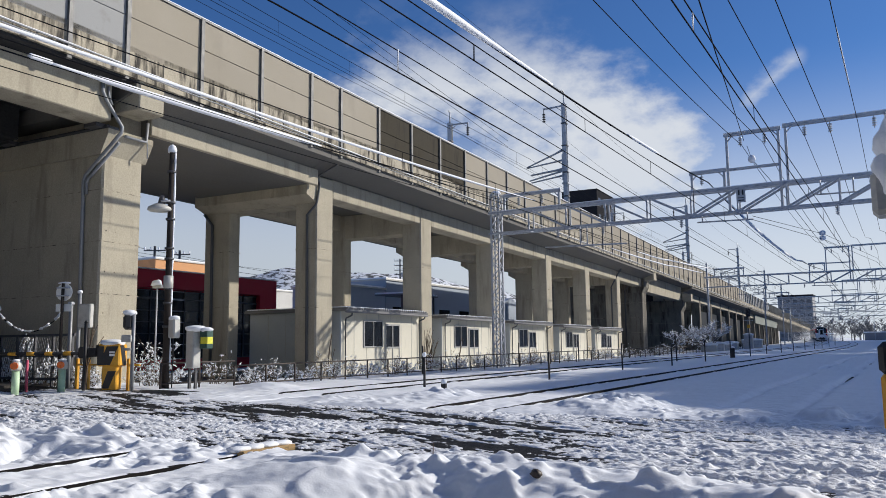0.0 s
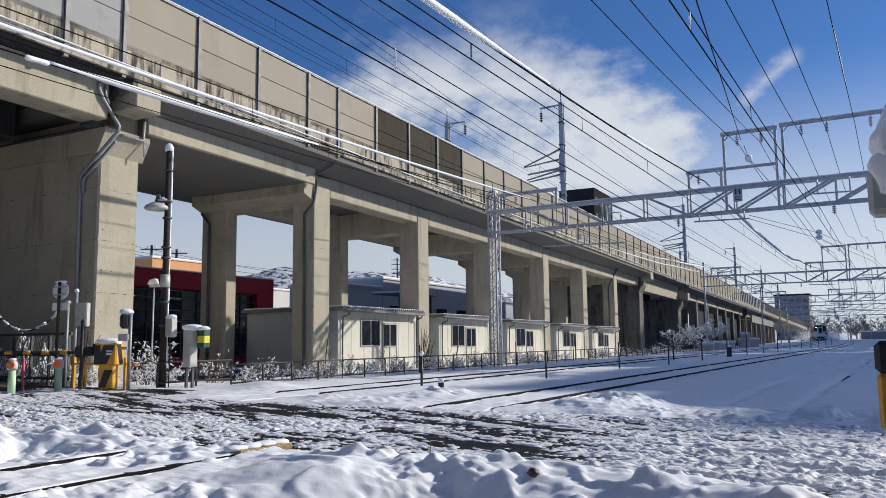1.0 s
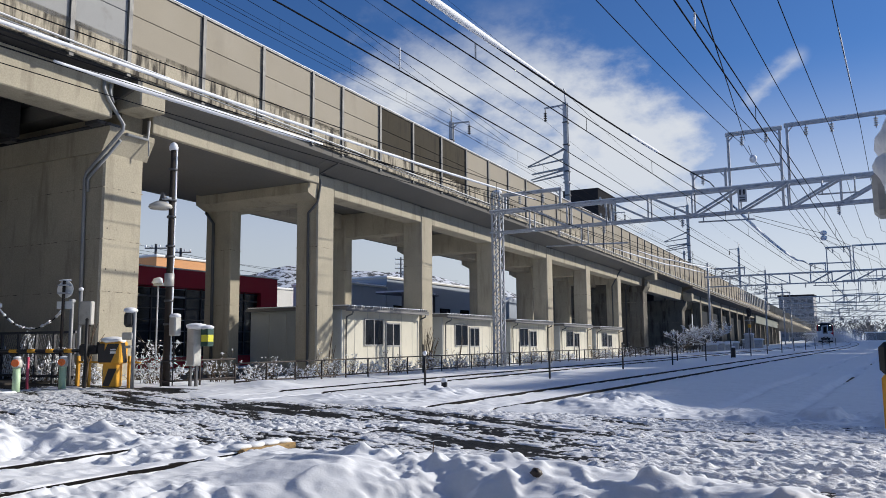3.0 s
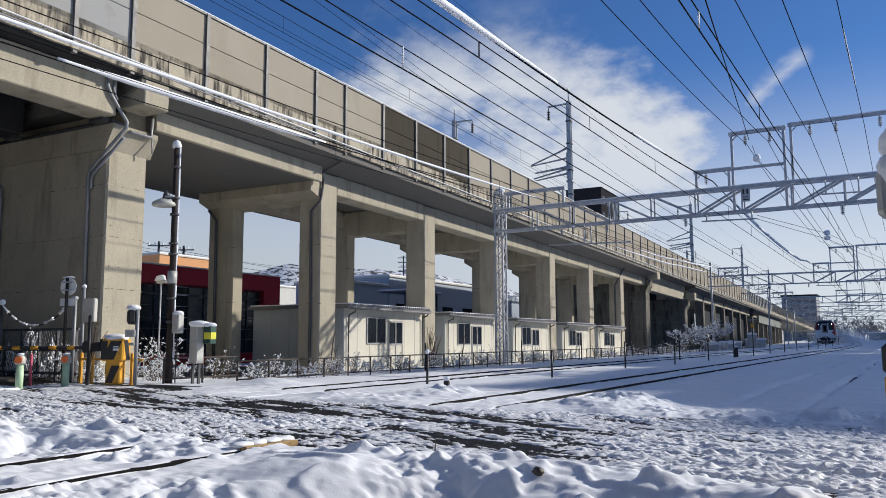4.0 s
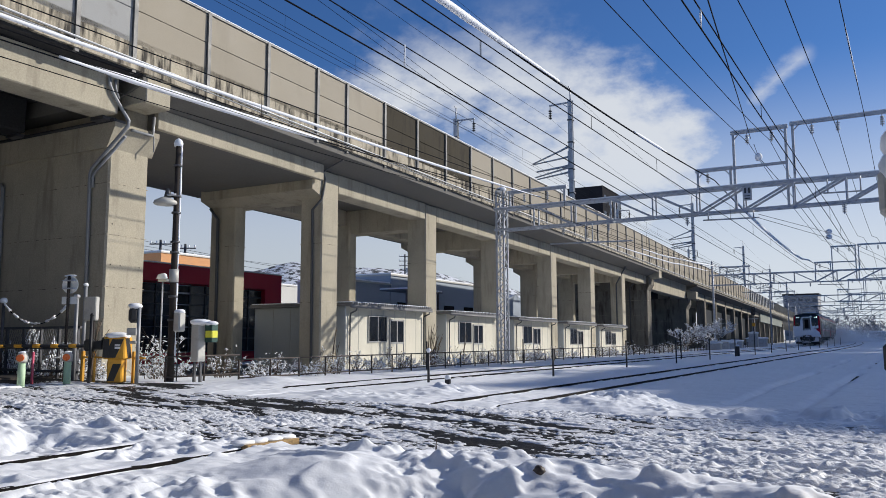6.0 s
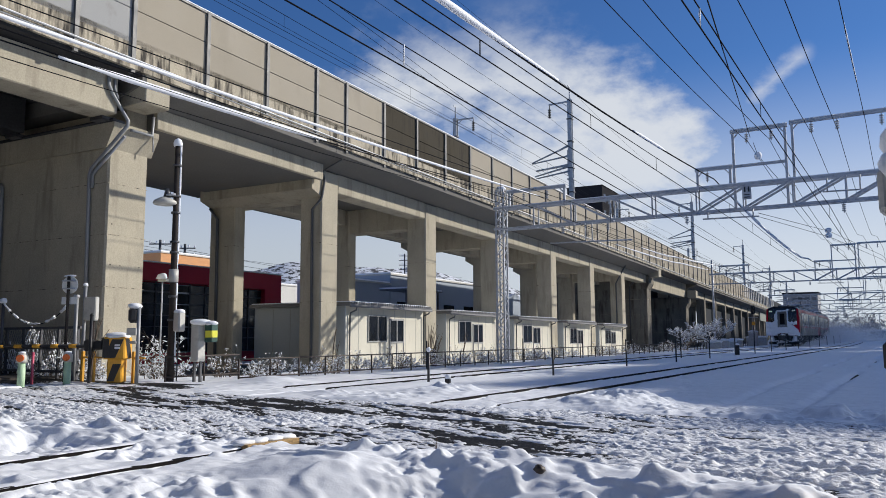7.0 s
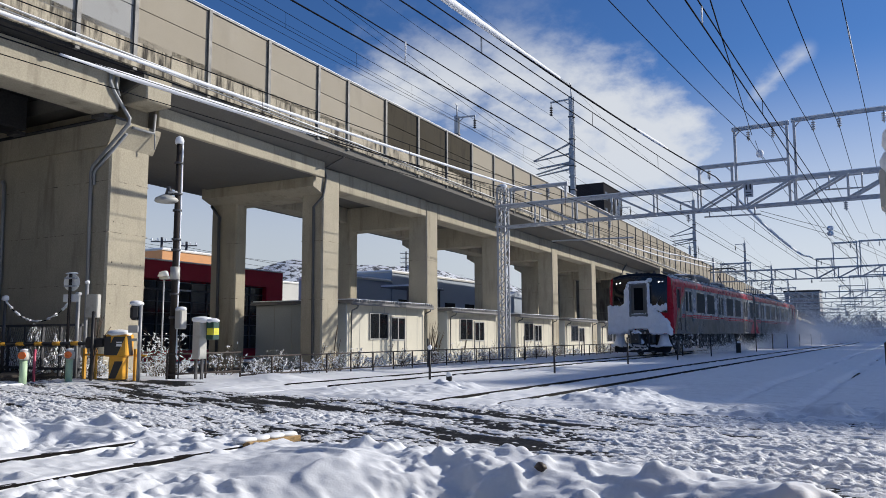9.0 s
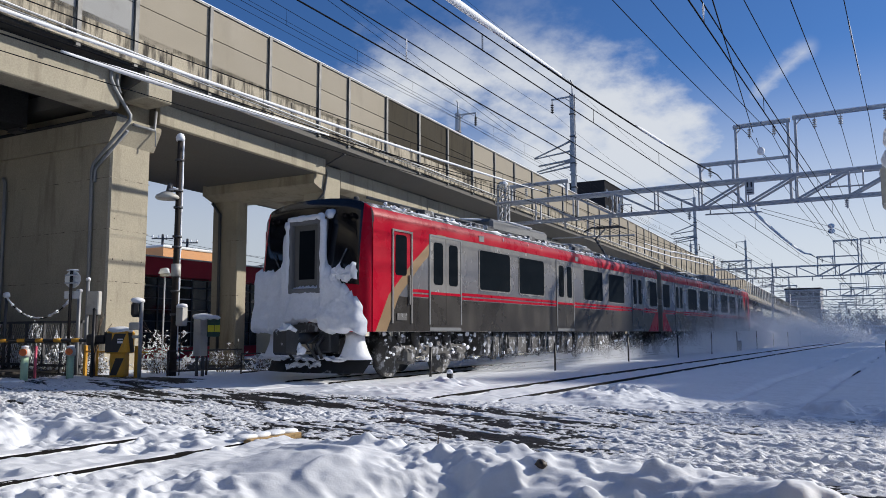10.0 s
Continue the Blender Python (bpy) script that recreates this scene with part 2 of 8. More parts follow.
def blob(bm, c, r, sub=2, rough=0.2, seed=0, mi=0):
    """A lumpy rounded mass."""
    made = bmesh.ops.create_icosphere(bm, subdivisions=sub, radius=1.0)
    off = Vector((seed * 3.7, seed * 1.3, seed * 2.1))
    for v in made["verts"]:
        k = 1 + rough * noise.noise(v.co * 1.6 + off) + rough * 0.5 * noise.noise(v.co * 4 + off)
        v.co = Vector(c) + Vector((v.co.x * r[0], v.co.y * r[1], v.co.z * r[2])) * k
        for f in v.link_faces:
            f.smooth, f.material_index = True, mi
    return bm


def turned(bm, profile, seg=16, c=(0, 0, 0)):
    """A solid of revolution about z from (radius, height) pairs."""
    rings = [[bm.verts.new((c[0] + r * math.cos(k * math.tau / seg), c[1] + r * math.sin(k * math.tau / seg), c[2] + z)) for k in range(seg)] for r, z in profile]
    for a, b in zip(rings, rings[1:]):
        for k in range(seg):
            bm.faces.new((a[k], a[(k + 1) % seg], b[(k + 1) % seg], b[k])).smooth = True
    bm.faces.new(rings[0][::-1])
    bm.faces.new(rings[-1])
    return bm


# ---- the lie of the tracks ----
TRACKS = (-10.18, -5.57, -1.84)     # centre lines
GAUGE = 1.067


def drift(y):
    """How far the line has bent sideways at the distance y."""
    y = np.asarray(y, float)
    q = np.clip(y, -20, 260)
    return 7.7e-5 * q * q - 4.39e-4 * np.maximum(0, q - 60) ** 2 - 0.1357 * np.maximum(0, y - 260)


# ---- ground ----
def lattice_noise(x, y, seed):
    rng = np.random.RandomState(seed)
    g = rng.rand(256, 256)
    xi, yi = np.floor(x).astype(int), np.floor(y).astype(int)
    u, v = x - xi, y - yi
    u, v = u * u * (3 - 2 * u), v * v * (3 - 2 * v)
    a, b = g[xi % 256, yi % 256], g[(xi + 1) % 256, yi % 256]
    c, d = g[xi % 256, (yi + 1) % 256], g[(xi + 1) % 256, (yi + 1) % 256]
    return (a * (1 - u) + b * u) * (1 - v) + (c * (1 - u) + d * u) * v - 0.5


def fbm(x, y, seed, octaves=4, gain=0.5):
    s, k = 0, 1.0
    for i in range(octaves):
        s = s + k * lattice_noise(x * 2 ** i + 17.3 * i, y * 2 ** i + 9.1 * i, seed + i)
        k *= gain
    return s


def step(v, lo, hi):
    t = np.clip((v - lo) / (hi - lo), 0, 1)
    return t * t * (3 - 2 * t)


ROAD_NEAR, ROAD_FAR = 5.35, 9.6     # the level crossing's edges


ROAD_TOP = -0.03


LUMPS = ((-4.92, 4.59, 0.09, 0.10), (-4.6, 4.95, 0.12, 0.06), (-2.22, 4.94, 0.12, 0.06), (-2.77, 4.32, 0.10, 0.08), (-1.19, 5.23, 0.05, 0.06), (-1.46, 4.98, 0.08, 0.06),
         (-1.45, 9.75, 0.08, 0.08), (-0.6, 4.6, 0.16, 0.05), (-2.0, 4.3, 0.15, 0.05), (-5.3, 4.9, 0.10, 0.06), (-0.9, 10.3, 0.25, 0.10), (-0.2, 10.0, 0.16, 0.08),
         (-4.1, 4.55, 0.14, 0.05), (-3.75, 5.0, 0.10, 0.05), (-1.75, 4.62, 0.07, 0.05))


def snow_height(X, Y):
    far = step(Y, 60, 140)
    z = -0.045 + 0.04 * step(-X, 2.5, 4.0) * step(-Y, -7, -6) + 0 * X
    # the verge below the viaduct lies lower than the tracks
    z = z - (0.12 * step(-X, 12.6, 14.6) + 0.26 * step(-X, 17.0, 18.4)) * step(Y, 13.0, 17.0)
    z = z + 0.07 * fbm(X * 0.35, Y * 0.30, 3) * (1 - far)
    road = step(Y, ROAD_NEAR - 0.25, ROAD_NEAR + 0.35) * (1 - step(Y, ROAD_FAR - 0.4, ROAD_FAR + 0.3 + 2.2 * step(-X, 9.5, 14)))
    # soft billows on the verge near the camera, with a few lumps
    near = step(-Y, -6.4, -5.6)
    soft = fbm(X * 0.85 + 0.5 * fbm(X * 0.7, Y * 0.7, 7), Y * 1.15, 11, 3, 0.42)
    folds = 0.5 - np.abs(fbm(X * 1.3 + 0.3 * fbm(X * 2, Y * 2, 17), Y * 1.9, 15, 3, 0.5)) * 1.6
    crumb = np.maximum(0, fbm(X * 8.0, Y * 9.0, 21, 3, 0.6) - 0.05)
    rough = step(fbm(X * 0.6, Y * 0.8, 25, 2), -0.05, 0.2)
    z = z + near * (0.28 * soft + 0.16 * np.maximum(0, folds - 0.30) + rough * (0.045 * crumb + 0.04 * np.maximum(0, fbm(X * 3.1, Y * 4.2, 27, 3, 0.5))))
    for x, y, r, h in LUMPS:
        d = np.hypot((X - x) / r, (Y - y) / r * 1.1) + 0.35 * fbm(X * 4, Y * 4, 29, 2)
        z = z + 0.85 * h * (1 - step(d + 0.5 * fbm(X * 7, Y * 7, 28, 2), 0.5, 1.3))
    # ploughed heaps on the far edge of the road
    edge = np.exp(-((Y - ROAD_FAR - 0.75 - 0.6 * fbm(X * .5, Y * 0, 5)) / 0.75) ** 2) * step(X, -11.0, -8.0)
    z = z + edge * (0.03 + 0.26 * np.maximum(0, fbm(X * 0.9, Y * 1.1, 31, 3, 0.45) + 0.08) + 0.07 * crumb + 0.06 * np.maximum(0, fbm(X * 3.1, Y * 3.7, 33, 3, 0.55)))
    lumpy = 0.6 + 1.3 * fbm(X * 2.2, Y * 2.6, 35, 4, 0.6)
    z = z + lumpy * (0.20 * np.exp(-((X + 7.0) / 0.8) ** 2 - ((Y - 12.0) / 0.6) ** 2) + 0.20 * np.exp(-((X + 3.9) / 0.8) ** 2 - ((Y - 11.2) / 0.6) ** 2))
    z = z + 0.17 * np.exp(-((X + 11.6) / 1.3) ** 2 - ((Y - 12.6) / 0.55) ** 2)
    near_edge = np.exp(-((Y - ROAD_NEAR + 0.35) / 0.4) ** 2)
    z = z + near_edge * (0.03 + 0.14 * np.maximum(0, fbm(X * 1.6, Y * 1.9, 41, 3) + 0.05) + 0.05 * crumb + 0.05 * np.maximum(0, fbm(X * 4.1, Y * 5.1, 43, 3, 0.55)))
    # the verge falls away from the bank that the plough left along the road
    z = z - 0.46 * step(X, -3.9, -1.9) * step(4.88 + 0.3 * fbm(X * 1.1, X * 0, 45, 3) - Y, 0, 1.1)
    z = z * (1 - road) + road * np.minimum(z, -0.10)
    free = 1 - step(road, 0.25, 0.75)
    kept = np.zeros_like(X)
    for c in TRACKS[:2]:
        line = X - c - drift(Y)
        mid = np.exp(-(line / 1.35) ** 6) * free
        bed = -0.006 + 0.05 * fbm(X * 1.3, Y * 0.9, 83, 3) - 0.02 * step(Y, 10, 14)
        z = z * (1 - 0.75 * mid) + 0.75 * mid * bed
        for s in (-1, 1):
            # snow laps over the rail's head; beside it a ragged slit that the wheels keep open
            off = line - s * GAUGE / 2
            ragged = fbm(Y * 1.3, Y * 0 + 2 * s, 85 + s, 3, 0.6)
            cap = -0.004 + 0.022 * fbm(Y * 3.1, X * 2, 87 + s, 3, 0.6) - 0.026 * step(Y, 9.6, 11)
            over = np.exp(-((off + 0.02) / 0.10) ** 2) * (off < 0.034) * free
            z = z * (1 - over) + over * cap
            teeth = 0.5 + 0.5 * np.sin(Y * math.tau / 0.62) * step(Y, 11, 13)
            wide = np.clip(0.06 + 0.05 * step(Y, 9, 11) + 0.03 * step(-Y, -5.2, -4.2) + 0.13 * ragged + 0.035 * (teeth - 0.5), 0.012 + 0.035 * step(-Y, -5.0, -4.2), 0.2)
            slit = step(off, 0.030, 0.040) * (1 - step(off, 0.034 + wide, 0.075 + 1.25 * wide)) * free
            deep = -0.072 + 0.06 * fbm(Y * 2.3, Y * 0 + 5, 89 + s, 3)
            z = z * (1 - slit) + slit * np.minimum(z, deep)
            kept = np.maximum(kept, np.maximum(slit, over))
    # wheel tracks on the snowed-in line
    for off in (-0.53, 0.53):
        dent = np.maximum(0, 0.6 + 1.6 * fbm(Y * 0.8, X * 0, 93, 3))
        z = z - 0.085 * dent * np.exp(-((X - TRACKS[2] - off - drift(Y) + 0.04 * fbm(Y * 1.2, Y * 0, 91)) / 0.10) ** 2) * (1 - road) * step(Y, 10, 14)
    crisp = step(fbm(X * 1.1, Y * 1.4, 99, 2), -0.15, 0.2)
    z = z + (0.016 + 0.060 * crisp * near) * fbm(X * 6.5, Y * 8.0, 97, 4, 0.55) * (1 - far) * (1 - 0.85 * kept)
    return np.maximum(z, -0.5)


def slush_height(X, Y):
    """Rutted slush on the road, dragged along by tyres; it lies bare where it dips below the asphalt."""
    bend = 0.33 * np.minimum(X + 2.5, 0) + 0.10 * fbm(X * 0.5, Y * 0.7, 49, 2)
    u, v = X - 0.3 * Y, Y + bend
    rut = fbm(u * 0.55, v * 3.6, 51, 5, 0.68)
    flakes = fbm(u * 3.2, v * 12.0, 61, 4, 0.8)
    chips = np.maximum(0, fbm(u * 14.0, v * 24.0, 67, 2, 0.8) - 0.06)
    chunks = np.maximum(0, fbm(X * 6.5, Y * 9.0, 69, 3, 0.7) - 0.13)
    bare = 0.6 * fbm(X * 0.42 + 0.25, Y * 0.9, 73, 3) + 0.22 * step(-X, 0.5, 4.0)
    bare = bare + 1.15 * np.exp(-((X + 3.9) / 1.8) ** 2 - ((Y - 6.4) / 0.8) ** 2) + 1.3 * np.exp(-((X + 8.2) / 3.2) ** 2 - ((Y - 8.6) / 0.8) ** 2) - 0.35 * np.exp(-((X + 6.5) / 1.2) ** 2 - ((Y - 7.0) / 0.5) ** 2)
    bare = bare + 0.5 * np.exp(-((X + 0.2) / 0.8) ** 2 - ((Y - 8.1) / 0.3) ** 2) + 0.7 * np.exp(-((X + 13) / 3.0) ** 2 - ((Y - 9.4) / 0.9) ** 2) + 0.5 * np.exp(-((X + 4.6) / 2.2) ** 2 - ((Y - 8.4) / 0.35) ** 2)
    bare = np.clip(bare + 0.45 * rut + 0.55 * flakes + 0.3 * fbm(X * 9, Y * 11, 81, 3, 0.8) + 0.3 * step(-X, 16.0, 18.0), 0, 0.8) / 0.8
    thin = 1 - 0.66 * bare
    bumps = 0.055 * rut + 0.034 * flakes + 0.034 * chips + 0.026 * chunks + 0.018 * fbm(X * 15, Y * 18, 77, 3, 0.8) + 0.02 * fbm(X * 0.8, Y * 0.9, 79, 2)
    z = -0.012 + thin * bumps - 0.0245 * step(bare, 0.1, 0.72) + 0.012 * bare * (rut + 0.8 * flakes)
    ends = step(Y, ROAD_NEAR - 0.3, ROAD_NEAR + 0.25) * (1 - step(Y, ROAD_FAR - 0.2, ROAD_FAR + 0.35 + 2.2 * step(-X, 9.5, 14)))
    for c in TRACKS[:2]:
        for s in (-1, 1):
            off = X - (c + s * GAUGE / 2)
            z = z - 0.03 * np.exp(-((off - 0.06) / 0.02) ** 2) * step(fbm(X * 0, Y * 1.1, 87, 2), 0.0, 0.2)
    return np.where((ends > 0.02) & (X > -18.6), z * ends - 0.05 * (1 - ends), -0.2)


def spaced(*runs):
    out = []
    for a, b, n in runs:
        out.extend(np.linspace(a, b, n, endpoint=False))
    return np.array(out)


def sheet(name, xs, ys, height, material, bend=False):
    X, Y = np.meshgrid(xs, ys)
    if bend:
        X = X + drift(Y)
    co = np.stack([X, Y, height(X, Y)], -1).reshape(-1, 3)
    ny, nx = X.shape
    i = np.arange((ny - 1) * (nx - 1))
    a = (i // (nx - 1)) * nx + i % (nx - 1)
    quads = np.stack([a, a + 1, a + nx + 1, a + nx], -1)
    me = bpy.data.meshes.new(name)
    me.vertices.add(len(co))
    me.vertices.foreach_set("co", co.ravel())
    me.loops.add(quads.size)
    me.loops.foreach_set("vertex_index", quads.ravel())
    me.polygons.add(len(quads))
    me.polygons.foreach_set("loop_start", np.arange(len(quads)) * 4)
    me.update(calc_edges=True)
    me.shade_smooth()
    me.materials.append(material)
    return new(name, me)


def build_ground():
    xs = np.concatenate([-np.geomspace(4000, 40, 30, endpoint=False), spaced((-40, -20, 40), (-20, -13, 90), (-13, -6.5, 120), (-6.5, 1.2, 310), (1.2, 8, 40), (8, 40, 30)), np.geomspace(40, 4000, 30)])
    for c in TRACKS[:2]:
        for s in (-1, 1):
            r = c + s * GAUGE / 2
            xs = np.concatenate([xs[(xs < r - 0.16) | (xs > r + 0.14)], r + np.array([-0.15, -0.10, -0.06, -0.03, 0.0, 0.0175, 0.0205, 0.05, 0.079, 0.083, 0.10, 0.13])])
    xs = np.sort(xs)
    ys = np.concatenate([-np.geomspace(4000, 6, 25, endpoint=False), spaced((-6, 2.6, 14), (2.6, 6.0, 190), (6.0, 9.0, 10), (9.0, 12.5, 120), (12.5, 20, 90), (20, 60, 100), (60, 160, 50)), np.geomspace(160, 4000, 40)])
    tagged(sheet("ground", xs, ys, snow_height, SNOW, True), "white snow lying over the railway land", "snow ground", kind="structure")
    xs = spaced((-19, -14, 100), (-14, -7.5, 240), (-7.5, 1.5, 520))
    ys = spaced((4.9, 7.2, 170), (7.2, 9.6, 150), (9.6, 12.4, 60))
    tagged(sheet("slush", xs, ys, slush_height, SLUSH), "trodden grey-white slush on the level crossing", "slush", kind="stuff")


build_ground()


def build_road():
    bm = B()
    box(bm, -60, 30, ROAD_NEAR - 0.1, ROAD_FAR + 0.1, -0.5, ROAD_TOP)
    box(bm, -60, -12.2, ROAD_FAR + 0.1, ROAD_FAR + 2.0, -0.5, ROAD_TOP)
    ob = part("road", bm, ASPHALT)
    tagged(ob, "wet dark asphalt of the level crossing under trodden slush", "road", kind="structure")


build_road()


def build_rails():
    # running rails, each one bent along the line
    for c in TRACKS:
        for s in (-1, 1):
            bm = B()
            ys = np.concatenate([np.linspace(-30, 3, 12), np.array([5.2, 5.4, 7.5, 9.6, 9.8, 11.6, 11.8]), np.linspace(14, 60, 16), np.linspace(65, 300, 48), np.linspace(320, 700, 12)])
            prof = ((-0.065, -0.155), (0.065, -0.155), (0.065, -0.14), (0.012, -0.12), (0.012, -0.045), (0.033, -0.035), (0.033, -0.004), (0.026, 0.0),
                    (-0.026, 0.0), (-0.033, -0.004), (-0.033, -0.035), (-0.012, -0.045), (-0.012, -0.12), (-0.065, -0.14))
            low = -0.012 if c != TRACKS[2] else -0.13
            rings = [[bm.verts.new((c + s * GAUGE / 2 + float(drift(y)) + u, y, v + low - (0.035 if 5.3 < y < (11.7 if c == TRACKS[0] else 9.7) else 0))) for u, v in prof] for y in ys]
            for a, b in zip(rings, rings[1:]):
                for k in range(len(prof)):
                    bm.faces.new((a[k], b[k], b[(k + 1) % len(prof)], a[(k + 1) % len(prof)]))
            bm.faces.new(rings[0])
            bm.faces.new(rings[-1][::-1])
            tagged(part("rail", bm, RAIL), "dark rusty steel running rail half sunk in snow", "rail", "running rails", "structure")


build_rails()

# ---- viaduct ----
VIA = pose(-18.6, 22.22, 0, 0, 0, 2.635)    # local x: out towards the tracks, y: along, z: up
GRADE = -0.01172
OUT = 1.1                                   # how far the deck stands out over the columns


def vbox(bm, w0, w1, s0, s1, z0, z1, mi=0, bevel=0.0):
    """A box in the viaduct's space that follows its slope."""
    pts = [(w0, s0, z0), (w1, s0, z0), (w1, s1, z0), (w0, s1, z0), (w0, s0, z1), (w1, s0, z1), (w1, s1, z1), (w0, s1, z1)]
    v = hexa(bm, [(a, b, c + GRADE * b) for a, b, c in pts], mi)
    if bevel:
        bmesh.ops.bevel(bm, geom=list({e for q in v for e in q.link_edges}), offset=bevel, segments=1, affect="EDGES")
    return bm


def vprism(bm, profile, s0, s1, mi=0):
    """A profile in (w, z) drawn out along the viaduct."""
    a = [bm.verts.new((w, s0, z + GRADE * s0)) for w, z in profile]
    b = [bm.verts.new((w, s1, z + GRADE * s1)) for w, z in profile]
    n = len(profile)
    for k in range(n):
        bm.faces.new((a[k], a[(k + 1) % n], b[(k + 1) % n], b[k])).material_index = mi
    bm.faces.new(a[::-1]).material_index = mi
    bm.faces.new(b).material_index = mi
    bmesh.ops.recalc_face_normals(bm, faces=bm.faces)
    return bm

COLUMNS = (0.0, 7.88, 15.85, 24.4, 32.7, 41.3)
FAR_COLUMNS = tuple(80.3 + 8.6 * k for k in range(14))
COLUMN_W = 1.06


# far piers and columns: dark stains, plus shade put into the base colour
CONCRETE_DARK = mat("stained_shaded_concrete", (0.20, 0.185, 0.155), 0.9, spec=0.1, var=0.25, scale=0.9, fine=25, bump=0.25, dist=0.008, dirt=(0.06, 0.05, 0.04), dirt_lo=0.48, dirt_hi=0.7, dirt_scale=(1.6, 1.6, 0.25), dirt_freq=1.6)
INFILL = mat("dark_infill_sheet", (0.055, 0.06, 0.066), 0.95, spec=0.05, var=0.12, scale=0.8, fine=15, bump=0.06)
# deck and inner girders over the road: shade put into a near-black colour
SHADED_UNDERSIDE = mat("shaded_underside", (0.045, 0.045, 0.046), 0.9, spec=0.1, var=0.25, scale=0.9, fine=18, bump=0.2, dist=0.008)
GIRDER_GREEN = mat("pale_green_girder", (0.26, 0.28, 0.25), 0.8, spec=0.2, var=0.1, scale=0.8, fine=15, bump=0.06)


def build_viaduct():
    via = thing("viaduct", "long beige concrete railway viaduct with stained parapet and barrier panels", "viaduct", m=VIA, kind="structure")
    # columns in two rows, their cross beams and the beams along them
    for s in COLUMNS + FAR_COLUMNS:
        for w0, w1 in ((-1.0, 0.0), (-5.65, -4.3)):
            bm = B()
            vbox(bm, w0, w1, s, s + (COLUMN_W if w1 == 0 else 0.62), -0.8, 7.25, bevel=0.05)
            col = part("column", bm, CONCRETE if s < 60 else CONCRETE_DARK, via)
            if s < 45:
                for z in (2.35, 4.55):
                    bm = B()
                    vbox(bm, w0 - 0.003, w1 + 0.003, s - 0.003, s + (COLUMN_W if w1 == 0 else 0.62) + 0.003, z + 0.1 * math.sin(s * 7 + w0), z + 0.1 * math.sin(s * 7 + w0) + 0.018)
                    part("pour_joint", bm, CONCRETE_OLD, col)
        bm = B()
        if s == 0.0:
            # at the deck joint the beam is a corbel that carries the end of the first span
            side = [(-0.6, 6.44), (-0.6, 6.92), (1.0, 6.92), (1.0, 6.2), (0.02, 6.2)]
            a = [bm.verts.new((-5.62, y, z)) for y, z in side]
            b = [bm.verts.new((0.004, y, z)) for y, z in side]
            for k in range(5):
                bm.faces.new((a[k], b[k], b[(k + 1) % 5], a[(k + 1) % 5]))
            bm.faces.new(a[::-1])
            bm.faces.new(b)
            bmesh.ops.recalc_face_normals(bm, faces=bm.faces)
            vbox(bm, -5.3, -0.1, 0.3, 0.98, 6.922, 7.26)
        else:
            vprism(bm, [(-6.25, 6.45), (-5.67, 6.12), (-0.05, 6.12), (-0.05, 7.25), (-6.25, 7.25)], s + 0.08, s + COLUMN_W - 0.08)
        part("cross_beam", bm, CONCRETE, via)
    runs = list(zip(COLUMNS, COLUMNS[1:])) + list(zip(FAR_COLUMNS, FAR_COLUMNS[1:])) + [(-8.05 - COLUMN_W, 0.0), (41.3, 50.0), (69.9 - COLUMN_W, 80.3)]
    for a, b in runs:
        for w0, w1 in ((-0.85, -0.02), (-5.35, -4.5)):
            bm = B()
            if b == 0.0:
                # the first span is a closed box: a fascia beam, and an underside with shade in its colour
                if w1 < -1:
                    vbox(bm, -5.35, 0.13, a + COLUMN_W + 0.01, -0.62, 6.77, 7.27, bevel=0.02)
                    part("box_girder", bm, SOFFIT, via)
                    continue
                vbox(bm, 0.134, 0.3, a + COLUMN_W + 0.01, -0.3, 6.76, 7.35, bevel=0.02)
            else:
                vbox(bm, w0, w1, a + COLUMN_W, b, 6.52, 7.27, bevel=0.03)
            part("edge_beam", bm, CONCRETE, via)
    # wall piers at the road and further on
    for s0, s1, top in ((-41.4, -40.1, 7.2), (-9.35, -8.05, 7.2), (50.0, 51.6, 7.2), (68.3, 69.9, 6.2)):
        bm = B()
        vbox(bm, -9.5, 0.0, s0, s1, -0.8, top - 1.1, bevel=0.05)
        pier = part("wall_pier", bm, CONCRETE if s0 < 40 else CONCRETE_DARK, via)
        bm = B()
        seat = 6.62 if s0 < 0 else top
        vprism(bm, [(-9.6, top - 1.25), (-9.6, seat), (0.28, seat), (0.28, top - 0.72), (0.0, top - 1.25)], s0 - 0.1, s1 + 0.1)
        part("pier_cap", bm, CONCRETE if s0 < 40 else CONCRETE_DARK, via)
        if s0 < 0:
            # the upstand that carries the next span, and the girder bearings on their ledge
            bm = B()
            vbox(bm, -9.3, -0.12, s0 + 0.6, s1, seat + 0.002, top)
            part("upstand", bm, CONCRETE, via)
            for w in (-0.3, -4.0, -7.4):
                bm = B()
                vbox(bm, w, w + 0.5, s0 - 0.42, s0 + 0.3, seat + 0.002, 6.718)
                part("bearing", bm, STEEL_DARK, via)
        for z in (2.2, 3.6, 5.0):
            bm = B()
            vbox(bm, -9.5, 0.003, s0 - 0.003, s1 + 0.003, z, z + 0.016)
            part("pour_joint", bm, CONCRETE_OLD, pier)
        if s0 < 0:
            bm = B()
            tube(bm, [(0.34, s0 - 0.15, seat + 0.03 + GRADE * s0), (-9.5, s0 - 0.15, seat + 0.03 + GRADE * s0)], 0.05, 8)
            part("cable", bm, BLACK, pier)
        for k in range(4):
            for j in range(5):
                bm = B()
                zz, ww = 0.6 + j * 1.1, s0 + 0.18 + k * (s1 - s0 - 0.36) / 3
